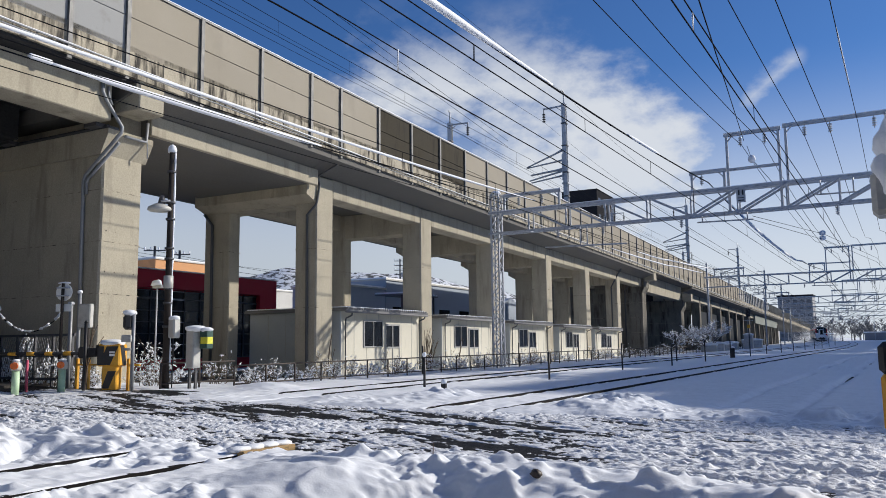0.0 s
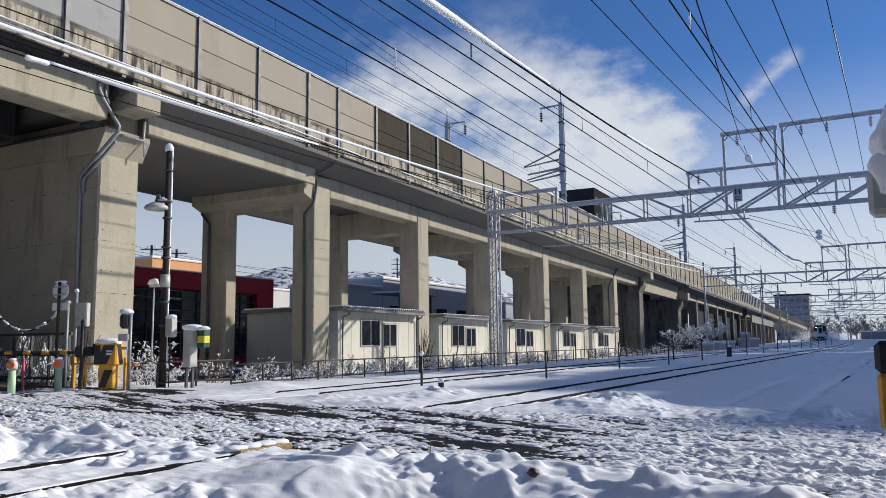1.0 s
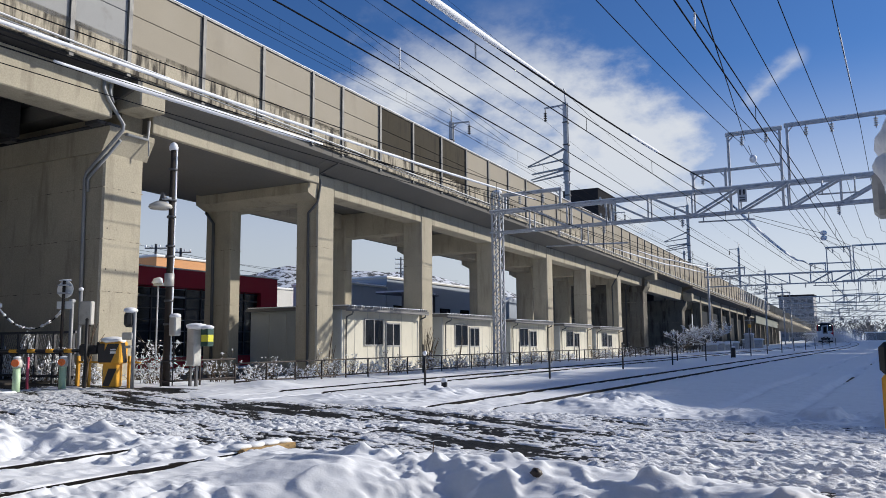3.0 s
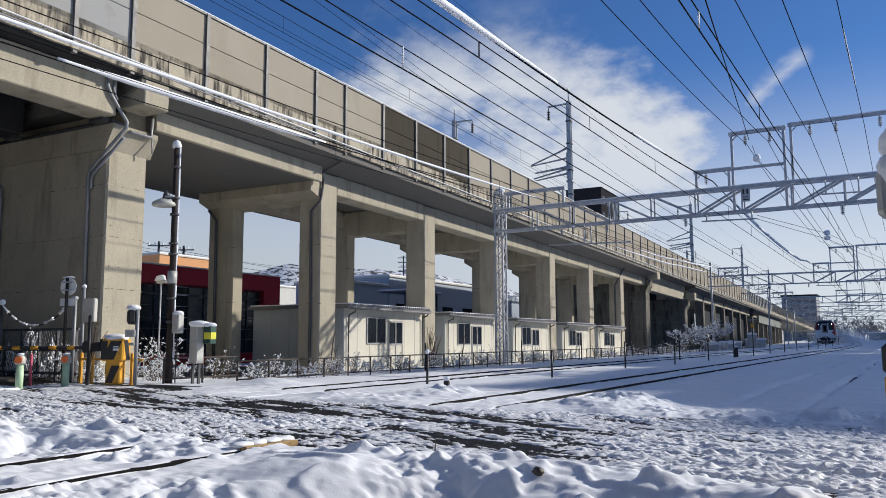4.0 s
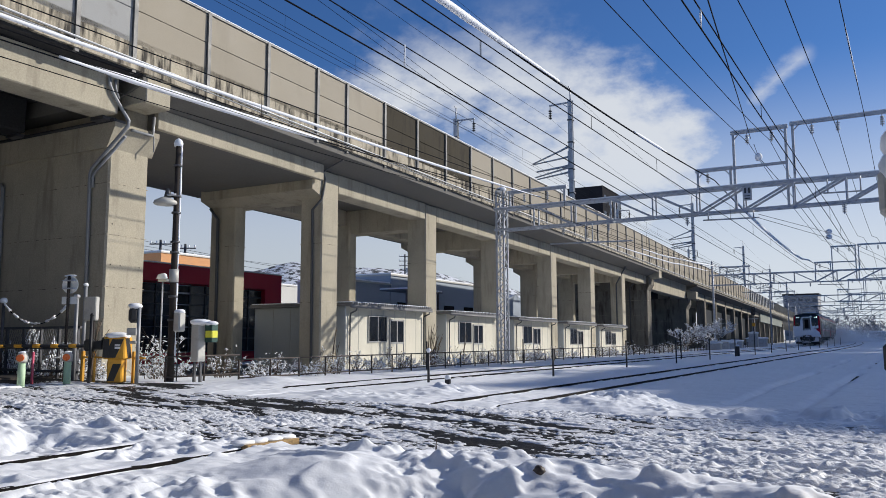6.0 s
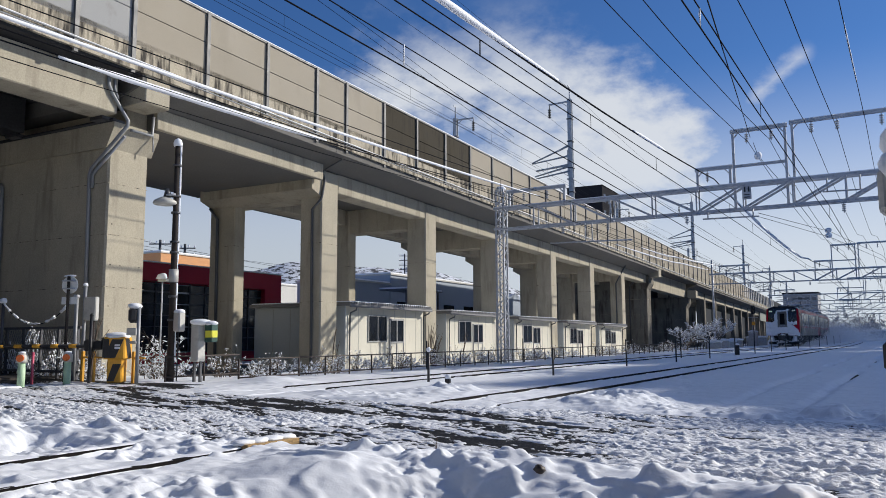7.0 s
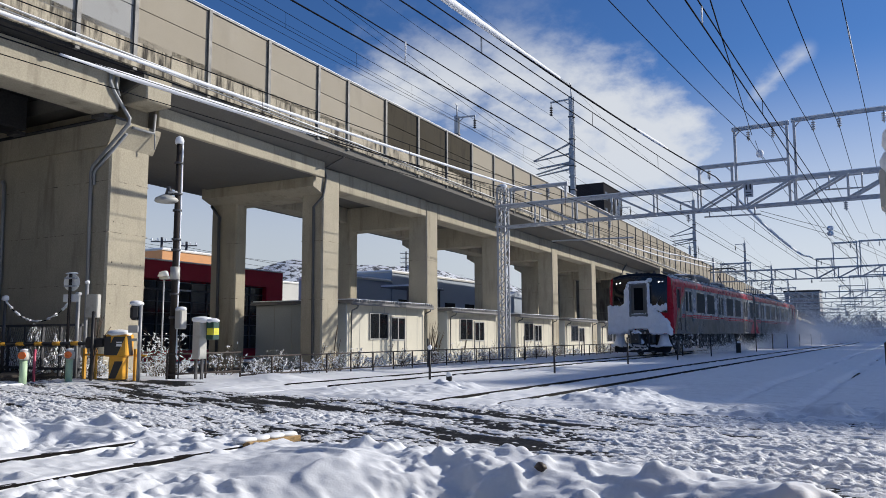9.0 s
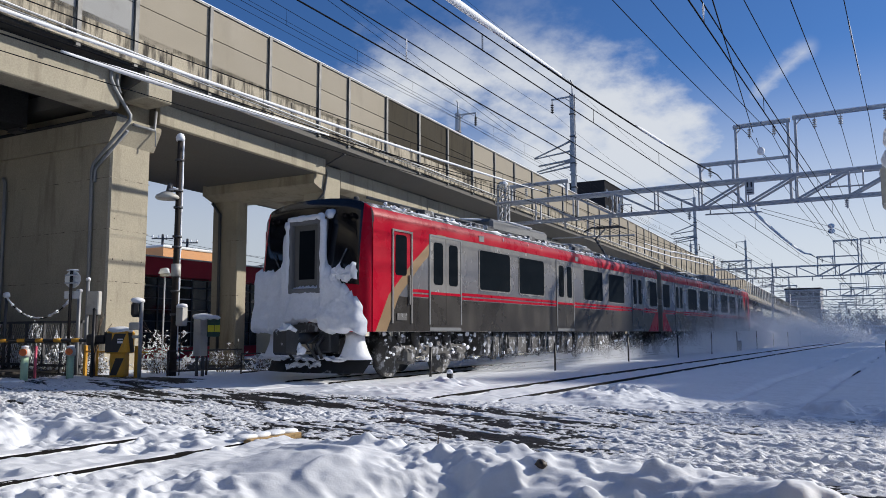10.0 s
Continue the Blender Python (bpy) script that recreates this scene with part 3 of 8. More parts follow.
                tube(bm, [(-0.01, ww, zz + GRADE * ww), (0.004, ww, zz + GRADE * ww)], 0.022, 8)
                part("tie_hole", bm, CONCRETE_OLD, pier)
        bm = B()
        vbox(bm, 0.15, OUT + 0.03, s0 + 0.16, s1 - 0.3, top - 0.12, top + 0.75, bevel=0.03)
        part("bracket", bm, CONCRETE, via)
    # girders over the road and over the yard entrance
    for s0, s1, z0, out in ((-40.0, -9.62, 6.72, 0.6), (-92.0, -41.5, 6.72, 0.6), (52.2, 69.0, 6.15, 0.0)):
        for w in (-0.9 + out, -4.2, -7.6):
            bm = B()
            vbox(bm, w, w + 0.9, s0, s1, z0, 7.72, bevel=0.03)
            # inner girders carry their shade as colour
            part("girder", bm, CONCRETE if w > -1 else SHADED_UNDERSIDE, via)
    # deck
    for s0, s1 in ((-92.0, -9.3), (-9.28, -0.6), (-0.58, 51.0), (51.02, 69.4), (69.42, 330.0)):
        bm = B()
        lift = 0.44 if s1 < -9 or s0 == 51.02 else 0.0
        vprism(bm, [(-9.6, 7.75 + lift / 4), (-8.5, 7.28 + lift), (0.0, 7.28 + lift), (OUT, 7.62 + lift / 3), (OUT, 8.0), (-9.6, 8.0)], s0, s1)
        part("deck_slab", bm, SHADED_UNDERSIDE if s1 < -9 else SOFFIT, via)
    # parapet: upstands in lengths, with weathered joints
    for w in (OUT - 0.16, -9.6):
        s = -34.0 - 5.12 * 11
        while s < 320:
            e = s + (5.12 if s < 60 else 20.5)
            bm = B()
            vbox(bm, w, w + 0.16, s + 0.008, e - 0.008, 7.98, 8.72, bevel=0.015)
            part("parapet", bm, CONCRETE_OLD, via)
            s = e
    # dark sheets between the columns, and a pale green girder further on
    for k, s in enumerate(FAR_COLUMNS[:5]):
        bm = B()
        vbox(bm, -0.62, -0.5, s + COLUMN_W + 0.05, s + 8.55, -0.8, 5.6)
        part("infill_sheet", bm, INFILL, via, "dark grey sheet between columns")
    bm = B()
    vbox(bm, 0.02, 0.3, 140.0, 186.0, 5.6, 7.2)
    part("girder", bm, GIRDER_GREEN, via, "pale green steel girder")
    # ledge below the parapet
    bm = B()
    vbox(bm, OUT, OUT + 0.1, -34.0, 330.0, 7.84, 7.96)
    part("ledge", bm, CONCRETE_OLD, via)
    return via


viaduct = build_viaduct()


PANEL_CLEAR = mat("tinted_clear_panel", (0.010, 0.011, 0.013), 0.5, spec=0.08, var=0.1, scale=1, fine=10, bump=0.02)


PALE_POST = mat("pale_barrier_post", (0.62, 0.62, 0.60), 0.7, var=0.08, scale=0.8, fine=20, bump=0.05)


def build_barrier(via):
    """Noise barrier on the parapet: steel posts, panels in two tiers and a capping rail with snow."""
    post_me = None
    # the posts stand closer together on both sides of a deck joint
    stations = [-11.33 - 2.6 * k for k in range(30, -1, -1)] + [-9.64, -7.02, -4.42, -1.82] + [-0.03 + 2.6 * k for k in range(62)]
    for side in (0, 1):
        w = OUT - 0.05 if side == 0 else -9.5
        for s, e in zip(stations, stations[1:]):
            z0 = GRADE * s
            if post_me is None:
                bm = B()
                box(bm, -0.02, 0.10, -0.05, 0.05, 7.75, 10.42)
                box(bm, 0.10, 0.12, -0.06, 0.06, 7.75, 10.42)
                first = part("post", bm, POST_STEEL, via)
                post_me = first.data
                first.matrix_basis = pose(w, s, z0)
            elif side == 0 and s > 110:
                bm = B()
                box(bm, -0.02, 0.16, -0.22, 0.22, 8.5, 10.42)
                part("post", bm, PALE_POST, via, "pale broad barrier post", m=pose(w, s, z0))
            elif side == 0 or s < 60:
                shared("post", post_me, via, pose(w, s, z0))
            if side and s > 60:
                continue
            kind = PANEL
            if 2.0 < s < 9.5:
                kind = PANEL_DARK
            elif s < -9.7:
                kind = PANEL_PALE
            elif s > 116:
                kind = PANEL_CLEAR
            for z1, z2 in ((8.56, 9.49), (9.505, 10.38)):
                bm = B()
                vbox(bm, w - 0.03, w + 0.05, s + 0.055, e - 0.055, z1, z2, bevel=0.012)
                part("barrier_panel", bm, kind, via)
        bm = B()
        vbox(bm, w - 0.07, w + 0.09, -89.0, 160, 10.38, 10.43)
        part("capping_rail", bm, POST_STEEL, via)
        bm = B()
        n = 240
        ss = np.linspace(-34.6, 160, n)
        rings = []
        for s in ss:
            hgt = 0.045 + 0.03 * noise.noise((s * 0.9, 0, side))
            rings.append([bm.verts.new((w + a, s, z + GRADE * s)) for a, z in ((-0.075, 10.432), (0.095, 10.432), (0.10, 10.432 + hgt * 0.7), (0.01, 10.432 + hgt), (-0.08, 10.432 + hgt * 0.7))])
        for a, b in zip(rings, rings[1:]):
            for q in range(5):
                bm.faces.new((a[q], a[(q + 1) % 5], b[(q + 1) % 5], b[q])).smooth = True
        part("snow_cap", bm, SNOW_CAP, via, "thin ridge of snow")
    # further off: a long plain run
    bm = B()
    vbox(bm, OUT - 0.08, OUT, 160, 330, 8.5, 10.4)
    part("barrier_panel", bm, PANEL_CLEAR, via)


build_barrier(viaduct)


def build_conduits(via):
    """Cable pipes with snow along the parapet, on small brackets."""
    for w, z, r in ((OUT + 0.07, 8.10, 0.025), (OUT + 0.08, 8.0, 0.02)):
        bm = B()
        tube(bm, [(w, s, z + GRADE * s) for s in np.linspace(-34, 200, 60)], r, 8)
        part("conduit", bm, PIPE_GREY, via)
    bm = B()
    pts = np.linspace(-34, 200, 320)
    tube(bm, [(OUT + 0.075, s, 8.125 + GRADE * s + 0.01 * noise.noise((s, 0, 0))) for s in pts], [0.014 + 0.014 * noise.noise((s * 0.7, 3, 0)) for s in pts], 8)
    part("snow_on_conduit", bm, SNOW_CAP, via, "roll of snow on the pipe")
    for s in np.arange(-33, 120, 2.6):
        bm = B()
        vbox(bm, OUT, OUT + 0.1, s, s + 0.04, 7.96, 7.98)
        vbox(bm, OUT + 0.04, OUT + 0.05, s, s + 0.04, 7.85, 8.12)
        part("bracket", bm, POST_STEEL, via)
    # drain pipes down the columns
    def via_point(w, s, z):
        return w, s, z + GRADE * s

    def drain(pts, r, m=PIPE):
        bm = B()
        tube(bm, [(w, s, z + GRADE * s) for w, s, z in pts], r, 8)
        part("drain_pipe", bm, m, via)
    drain([(0.66, -9.98, 7.74), (0.66, -9.97, 7.41), (0.66, -9.84, 7.19), (0.66, -9.54, 6.85), (0.82, -9.45, 6.55), (0.80, -9.45, 6.42), (-0.60, -9.43, 5.42), (-0.66, -9.43, 5.25), (-0.55, -9.43, 0)], 0.05, PIPE_GREY)
    drain([(0.72, -9.45, 6.15), (-0.46, -9.43, 5.32), (-0.54, -9.43, 5.22), (-0.52, -9.43, 4.9)], 0.045, PIPE_GREY)
    drain([(0.65, -9.78, 7.6), (0.65, -9.77, 7.36), (0.65, -9.66, 7.12)], 0.035, PIPE_GREY)
    drain([(0.30, -8.95, 6.5), (0.34, -8.9, 6.49), (0.34, -8.24, 6.5), (0.34, -8.21, 7.05)], 0.045, PIPE_GREY)
    drain([(0.32, -8.19, 6.5), (0.32, -8.17, 6.05)], 0.02, PIPE_GREY)
    drain([(-4.6, -9.44, 5.4), (-4.5, -9.44, 5.25), (-4.4, -9.44, 0)], 0.05, PIPE_GREY)
    bm = B()
    bar(bm, via_point(0.12, -0.1, 7.16), via_point(1.02, -0.1, 7.5), 0.05)
    part("drain_strut", bm, PIPE, via)
    drain([(0.06, -0.22, 7.6), (0.08, -0.11, 7.2), (0.08, 0.07, 6.86), (0.06, -0.04, 6.29), (0.04, -0.08, 6.1), (-0.38, -0.08, 5.75), (-0.34, -0.08, -0.2)], 0.05, PIPE)
    for s in (41.3,):
        drain([(0.35, s + 0.25, 7.4), (0.1, s + 0.15, 7.0), (-0.1, s - 0.09, 6.5), (-0.45, s - 0.09, 5.9), (-0.45, s - 0.09, -0.2)], 0.06)
    drain([(-5.58, -0.09, 6.2), (-5.15, -0.09, 5.73), (-5.1, -0.09, -0.2)], 0.06)
    drain([(-0.4, 49.9, 7.4), (-1.6, 49.9, 6.2), (-1.6, 49.9, -0.2)], 0.07)


build_conduits(viaduct)

# ---- storage huts under the viaduct ----
HUT_WALL = mat("cream_hut_wall", (0.62, 0.585, 0.48), 0.55, var=0.06, scale=1, fine=50, bump=0.06, dirt=(0.45, 0.41, 0.33), dirt_lo=0.58, dirt_hi=0.9, dirt_scale=(1, 1, 0.4), dirt_freq=2)
HUT_SIDE = mat("grey_hut_trim", (0.16, 0.16, 0.165), 0.6, var=0.12, scale=2, fine=40, bump=0.08)
HUT_FRAME = mat("aluminium_frame", (0.36, 0.36, 0.35), 0.45, 0.3, var=0.08, scale=3, fine=50, bump=0.04)


DEEP = 4.6
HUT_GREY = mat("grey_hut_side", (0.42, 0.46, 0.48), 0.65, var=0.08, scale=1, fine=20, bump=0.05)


def build_hut(length, m):
    """Front wall at local x = 0, along local y."""
    hut = thing("storage_hut", "cream panel storage hut with ribbed snowy roof under the viaduct", "hut", "row of storage huts", m)
    bm = B()
    box(bm, -DEEP, -0.004, 0.0, length, -0.4, 2.2, 0.02)
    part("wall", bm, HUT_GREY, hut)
    bm = B()
    box(bm, -0.05, 0.0, 0.03, length - 0.03, -0.4, 2.19)
    part("front_panel", bm, HUT_WALL, hut, "cream front panel")
    for y in np.arange(0.9, length - 0.2, 0.9):
        bm = B()
        box(bm, 0.0, 0.006, y - 0.008, y + 0.008, -0.3, 2.12)
        part("panel_joint", bm, HUT_FRAME, hut)
    for x in np.arange(-0.9, -DEEP + 0.2, -0.9):
        bm = B()
        box(bm, x - 0.01, x + 0.01, -0.006, 0.0, -0.3, 2.12)
        part("panel_joint", bm, HUT_FRAME, hut)
    bm = B()
    box(bm, -DEEP - 0.1, 0.42, -0.25, length + 0.12, 2.2, 2.27)
    part("roof_edge", bm, HUT_SIDE, hut, "grey fascia")
    n = int((length + 0.3) / 0.17)
    bm = B()
    hexa(bm, [(-DEEP - 0.1, 0, 2.272), (0.46, 0, 2.272), (0.46, 0.11, 2.272), (-DEEP - 0.1, 0.11, 2.272),
              (-DEEP - 0.1, 0.02, 2.335), (0.46, 0.02, 2.335), (0.46, 0.09, 2.335), (-DEEP - 0.1, 0.09, 2.335)])
    rib = part("roof_rib", bm, HUT_SIDE, hut, m=pose(0, -0.2, 0))
    for k in range(1, n):
        shared("roof_rib", rib.data, hut, pose(0, -0.2 + k * 0.17, 0))
    bm = B()
    for k in range(n - 1):
        y = -0.2 + k * 0.17 + 0.1
        box(bm, -DEEP, 0.40 + 0.07 * noise.noise((k, length, 0)), y + 0.0, y + 0.08, 2.275, 2.35)
        box(bm, -DEEP, 0.36 + 0.07 * noise.noise((k, length, 3)), y - 0.09, y, 2.337, 2.372)
    part("roof_snow", bm, SNOW_CAP, hut, "snow in the roof ribs")
    # gutter and bent downpipes
    bm = B()
    tube(bm, [(0.4, -0.22, 2.17), (0.4, length + 0.1, 2.15)], 0.045, 8)
    part("gutter", bm, HUT_SIDE, hut)
    for y in (0.22, length - 0.1):
        bm = B()
        tube(bm, [(0.4, y - 0.02, 2.15), (0.36, y, 2.03), (0.1, y, 1.93), (0.07, y, 1.8), (0.07, y, -0.3)], 0.033, 8)
        part("downpipe", bm, PIPE, hut)
    # window
    y0 = 1.55 if length > 6.05 else 1.3
    win = None
    bm = B()
    for a, b, c, d in ((y0, y0 + 1.42, 0.78, 0.83), (y0, y0 + 1.42, 1.83, 1.88), (y0, y0 + 0.05, 0.83, 1.83), (y0 + 0.70, y0 + 0.725, 0.83, 1.83), (y0 + 1.37, y0 + 1.42, 0.83, 1.83)):
        box(bm, 0.0, 0.045, a, b, c, d)
    win = part("window", bm, HUT_FRAME, hut)
    for a in (y0 + 0.05, y0 + 0.735):
        bm = B()
        box(bm, 0.004, 0.015, a, a + 0.635, 0.83, 1.83)
        part("pane", bm, GLASS_DARK, win)
    # door with upper lights
    d0 = y0 + 1.62
    bm = B()
    for a, b, c, d in ((d0, d0 + 1.15, 1.68, 1.75), (d0, d0 + 0.05, -0.3, 1.68), (d0 + 0.545, d0 + 0.605, -0.3, 1.68), (d0 + 1.1, d0 + 1.15, -0.3, 1.68), (d0 + 0.05, d0 + 1.1, 0.72, 0.79)):
        box(bm, 0.0, 0.05, a, b, c, d)
    door = part("door", bm, HUT_FRAME, hut)
    for a in (d0 + 0.05, d0 + 0.605):
        bm = B()
        box(bm, 0.004, 0.02, a, a + 0.495, 0.79, 1.68)
        part("pane", bm, GLASS_DARK, door)
        bm = B()
        box(bm, 0.004, 0.025, a, a + 0.495, -0.3, 0.72)
        part("lower_panel", bm, HUT_WALL, door)
    return hut


for s0, s1 in ((1.62, 7.7), (9.9, 15.75), (18.2, 24.2), (26.6, 32.6), (34.7, 41.1)):
    build_hut(s1 - s0, VIA @ pose(-0.02, s0, GRADE * s0))

# ---- overhead line gantries ----
PORCELAIN = mat("insulator_porcelain", (0.42, 0.43, 0.45), 0.25, var=0.2, scale=8, fine=60, bump=0.02)


def insulator(parent, p, length=0.45, m=PORCELAIN):
    """A string of ribbed discs hanging below p."""
    bm = B()
    prof = [(0.012, 0)]
    n = 4
    for k in range(n):
        z = -0.08 - k * (length - 0.12) / n
        prof += [(0.02, z), (0.07, z - 0.015), (0.075, z - 0.04), (0.025, z - 0.05)]
    prof += [(0.015, -length)]
    turned(bm, prof[::-1], 10, p)
    return part("insulator", bm, m, parent)


def lattice_leg(thing_, x, y, z0, z1, w=0.36):
    for a, b in ((-1, -1), (1, -1), (1, 1), (-1, 1)):
        bm = B()
        bar(bm, (x + a * w / 2, y + b * w / 2, z0), (x + a * w / 2, y + b * w / 2, z1), 0.07)
        part("leg_angle", bm, STEEL, thing_)
    bm = B()
    n = int((z1 - z0) / 0.36)
    for k in range(n):
        za, zb = z0 + k * (z1 - z0) / n, z0 + (k + 1) * (z1 - z0) / n
        s = 1 if k % 2 else -1
        for q in (-1, 1):
            bar(bm, (x - s * w / 2, y + q * w / 2, za), (x + s * w / 2, y + q * w / 2, zb), 0.035)
            bar(bm, (x + q * w / 2, y - s * w / 2, za), (x + q * w / 2, y + s * w / 2, zb), 0.035)
    part("lacing", bm, STEEL, thing_)


def frame_up(thing_, x0, x1, z0, z1, y=0.0, w=0.09):
    bm = B()
    box(bm, x0 - w / 2, x0 + w / 2, y - w / 2, y + w / 2, z0, z1)
    box(bm, x1 - w / 2, x1 + w / 2, y - w / 2, y + w / 2, z0, z1)
    box(bm, x0 - w, x1 + w, y - w * 0.7, y + w * 0.7, z1, z1 + w * 1.3)
    for s, x in ((1, x0), (-1, x1)):
        bar(bm, (x, y, z1 - 0.22), (x + s * 0.2, y, z1), 0.04)
    part("raised_frame", bm, STEEL, thing_)
    bm = B()
    box(bm, x0 - w * 0.9, x1 + w * 0.9, y - w * 0.55, y + w * 0.55, z1 + w * 1.3, z1 + w * 1.3 + 0.035)
    part("snow", bm, SNOW_CAP, thing_)


def build_gantry(y, full=True, left=-15.32, zs=0.0, right=8.6, aside=0.0):
    g = thing("line_gantry", "grey galvanised steel gantry spanning the tracks with insulators", "gantry", "overhead line gantries", pose(aside + (float(drift(y)) if y > 60 else 0), y, zs))
    w = 0.26
    zt, zb = 6.62, 5.70
    if full:
        lattice_leg(g, left, 0, -0.4, 7.5)
        bm = B()
        blob(bm, (left, 0, 7.55), (0.24, 0.24, 0.12), 2, 0.2, 1)
        part("snow", bm, SNOW_CAP, g)
    else:
        bm = B()
        tube(bm, [(left, 0, -0.4), (left, 0, 8.0)], [0.115, 0.09], 10)
        part("leg", bm, STEEL, g)
    bm = B()
    tube(bm, [(right, 0, -0.4), (right, 0, 8.0)], [0.115, 0.09], 10)
    part("leg", bm, STEEL, g)
    for z, q in ((zt, 0.09), (zb, 0.08)):
        for s in (-1, 1):
            bm = B()
            box(bm, left - 0.25, right + 0.2, s * w - q / 2, s * w + q / 2, z - q / 2, z + q / 2)
            part("chord", bm, STEEL, g)
    bm = B()
    box(bm, left - 0.2, right, -w - 0.04, -w + 0.04, zt + 0.046, zt + 0.075)
    part("snow", bm, SNOW_CAP, g)
    xs = np.arange(-15.35 + 1.72, right, 1.72)
    bm = B()

    def web(p, r, w_):
        nonlocal bm
        bar(bm, p, r, w_)
        if full:
            part("web_bar", bm, STEEL, g)
            bm = B()
    for k, x in enumerate(xs):
        for s in (-1, 1):
            web((x, s * w, zb), (x, s * w, zt), 0.055)
            if k + 1 < len(xs):
                a, b = (zt, zb) if x < -6.8 else (zb, zt)
                web((x, s * w, a), (xs[k + 1], s * w, b), 0.075)
        web((x, -w, zt), (x, w, zt), 0.05)
        web((x, -w, zb), (x, w, zb), 0.05)
    if full:
        bm.free()
    else:
        tagged(part("webbing", bm, STEEL, g), kind="stuff")
    # raised frames with insulators
    frame_up(g, -14.9, -12.3, zt, 7.30)
    frame_up(g, -6.72, -5.5, zt, 7.33)
    frame_up(g, -5.35, -3.5, zb, 8.68)
    bm = B()
    box(bm, -5.35, -3.5, -0.05, 0.05, 7.33, 7.43)
    part("rail_bar", bm, STEEL, g)
    frame_up(g, -3.25, 0.15, zt, 8.74)
    for x, z in ((-14.2, 7.3), (-13.1, 7.3), (-6.35, 7.33), (-4.85, 8.68), (-3.98, 8.68), (-2.6, 8.74), (-1.75, 8.74), (-0.35, 8.74)):
        insulator(g, (x, 0, z))
    for x in (-12.4, -10.4, -7.2, -1.7, -0.55):
        insulator(g, (x, 0, zb - 0.02), 0.4)
    # drop arms and registration tubes above each track
    arms = (((-12.99, 4.94), (-9.41, 4.85), (-11.4, -11.1)), ((-6.59, 5.45), (-4.54, 5.40), (-6.4, -4.75)), ((-2.35, 6.10), (-0.95, 6.06), (-2.2, -1.15)))
    for (xa, za), (xb, zb_), drops in arms:
        bm = B()
        tube(bm, [(xa, 0, za), (xb, 0, zb_)], 0.03, 8)
        part("registration_arm", bm, STEEL, g)
        for x in drops:
            zz = za + (zb_ - za) * (x - xa) / (xb - xa)
            bm = B()
            tube(bm, [(x, 0, zb if zz < zb else zt), (x, 0, zz)], 0.026, 6)
            part("drop_bar", bm, STEEL, g)
    if full:
        bm = B()
        box(bm, -5.04, -4.72, -0.36, -0.33, 6.02, 6.58)
        plate = part("number_plate", bm, STEEL, g)
        for a, b, c, d in ((-4.98, -4.92, 6.3, 6.5), (-4.84, -4.78, 6.3, 6.5), (-4.98, -4.78, 6.08, 6.12), (-4.98, -4.78, 6.18, 6.21)):
            bm = B()
            box(bm, a, b, -0.364, -0.361, c, d)
            part("mark", bm, BLACK, plate)
    return g


build_gantry(30.7, right=0.9)
for y, aside in ((76.0, -0.42), (121.0, -0.95), (160.0, -1.4), (200.0, -1.6), (240.0, -1.8), (285.0, -2.0)):
    build_gantry(y, False, -15.6, 0.12, 10.0, aside)

# ---- overhead wires ----
STATIONS = (-14.3, 30.7, 76.0, 121.0, 160.0, 200.0, 240.0)


def span_points(x, z, sag, stations=STATIONS, n=14, near_x=None):
    """Points of a wire that hangs from gantry to gantry, x and z at the gantries."""
    pts = []
    for a, b in zip(stations, stations[1:]):
        for k in range(n):
            y = a + (b - a) * k / n
            u = (y - a) / (b - a)
            pts.append(Vector((x + (float(drift(y)) if y > 60 else 0), y, z - sag * 4 * u * (1 - u))))
    y = stations[-1]
    pts.append(Vector((x + (float(drift(y)) if y > 60 else 0), y, z)))
    return pts


def wire(pts, r=0.009, label="thin dark overhead wire strung between gantries", m=WIRE, parent=None, name="overhead_wire"):
    bm = B()
    tube(bm, pts, r, 5)
    ob = part(name, bm, m, parent)
    if parent is None:
        tagged(ob, label, "wire", "overhead wires")
    return ob


def at_y(pts, y):
    for a, b in zip(pts, pts[1:]):
        if a.y <= y <= b.y:
            return a.lerp(b, (y - a.y) / (b.y - a.y))
    return pts[-1].copy()


def snow_roll(parent, pts, y0, y1, r, seed=0):
    """Snow that has settled along a wire, uneven and heavier above it."""
    n = max(int((y1 - y0) / 0.22), 4)
    bm = B()
    ps, rs = [], []
    for k in range(n + 1):
        y = y0 + (y1 - y0) * k / n
        ps.append(at_y(pts, y) + Vector((0, 0, r * 0.55)))
        e = min(1.0, 0.45 + 3 * min(k, n - k) / n)
        rs.append(r * e * (1 + 0.16 * noise.noise((y * 0.9, seed, 0)) + 0.08 * noise.noise((y * 4, seed, 2))))
    tube(bm, ps, rs, 9)
    return part("snow_roll", bm, SNOW_CAP, parent, "roll of white snow")


def dropper_set(parent, top, low, ys, snowy=()):
    for y in ys:
        bm = B()
        a, b = at_y(top, y), at_y(low, y)
        tube(bm, [a, b], 0.006, 4)
        part("dropper", bm, WIRE, parent)
        if y in snowy:
            bm = B()
            tube(bm, [a, a.lerp(b, 0.3), a.lerp(b, 0.6), b], [0.008, 0.016, 0.010, 0.006], 6)
            part("ice", bm, SNOW_CAP, parent)


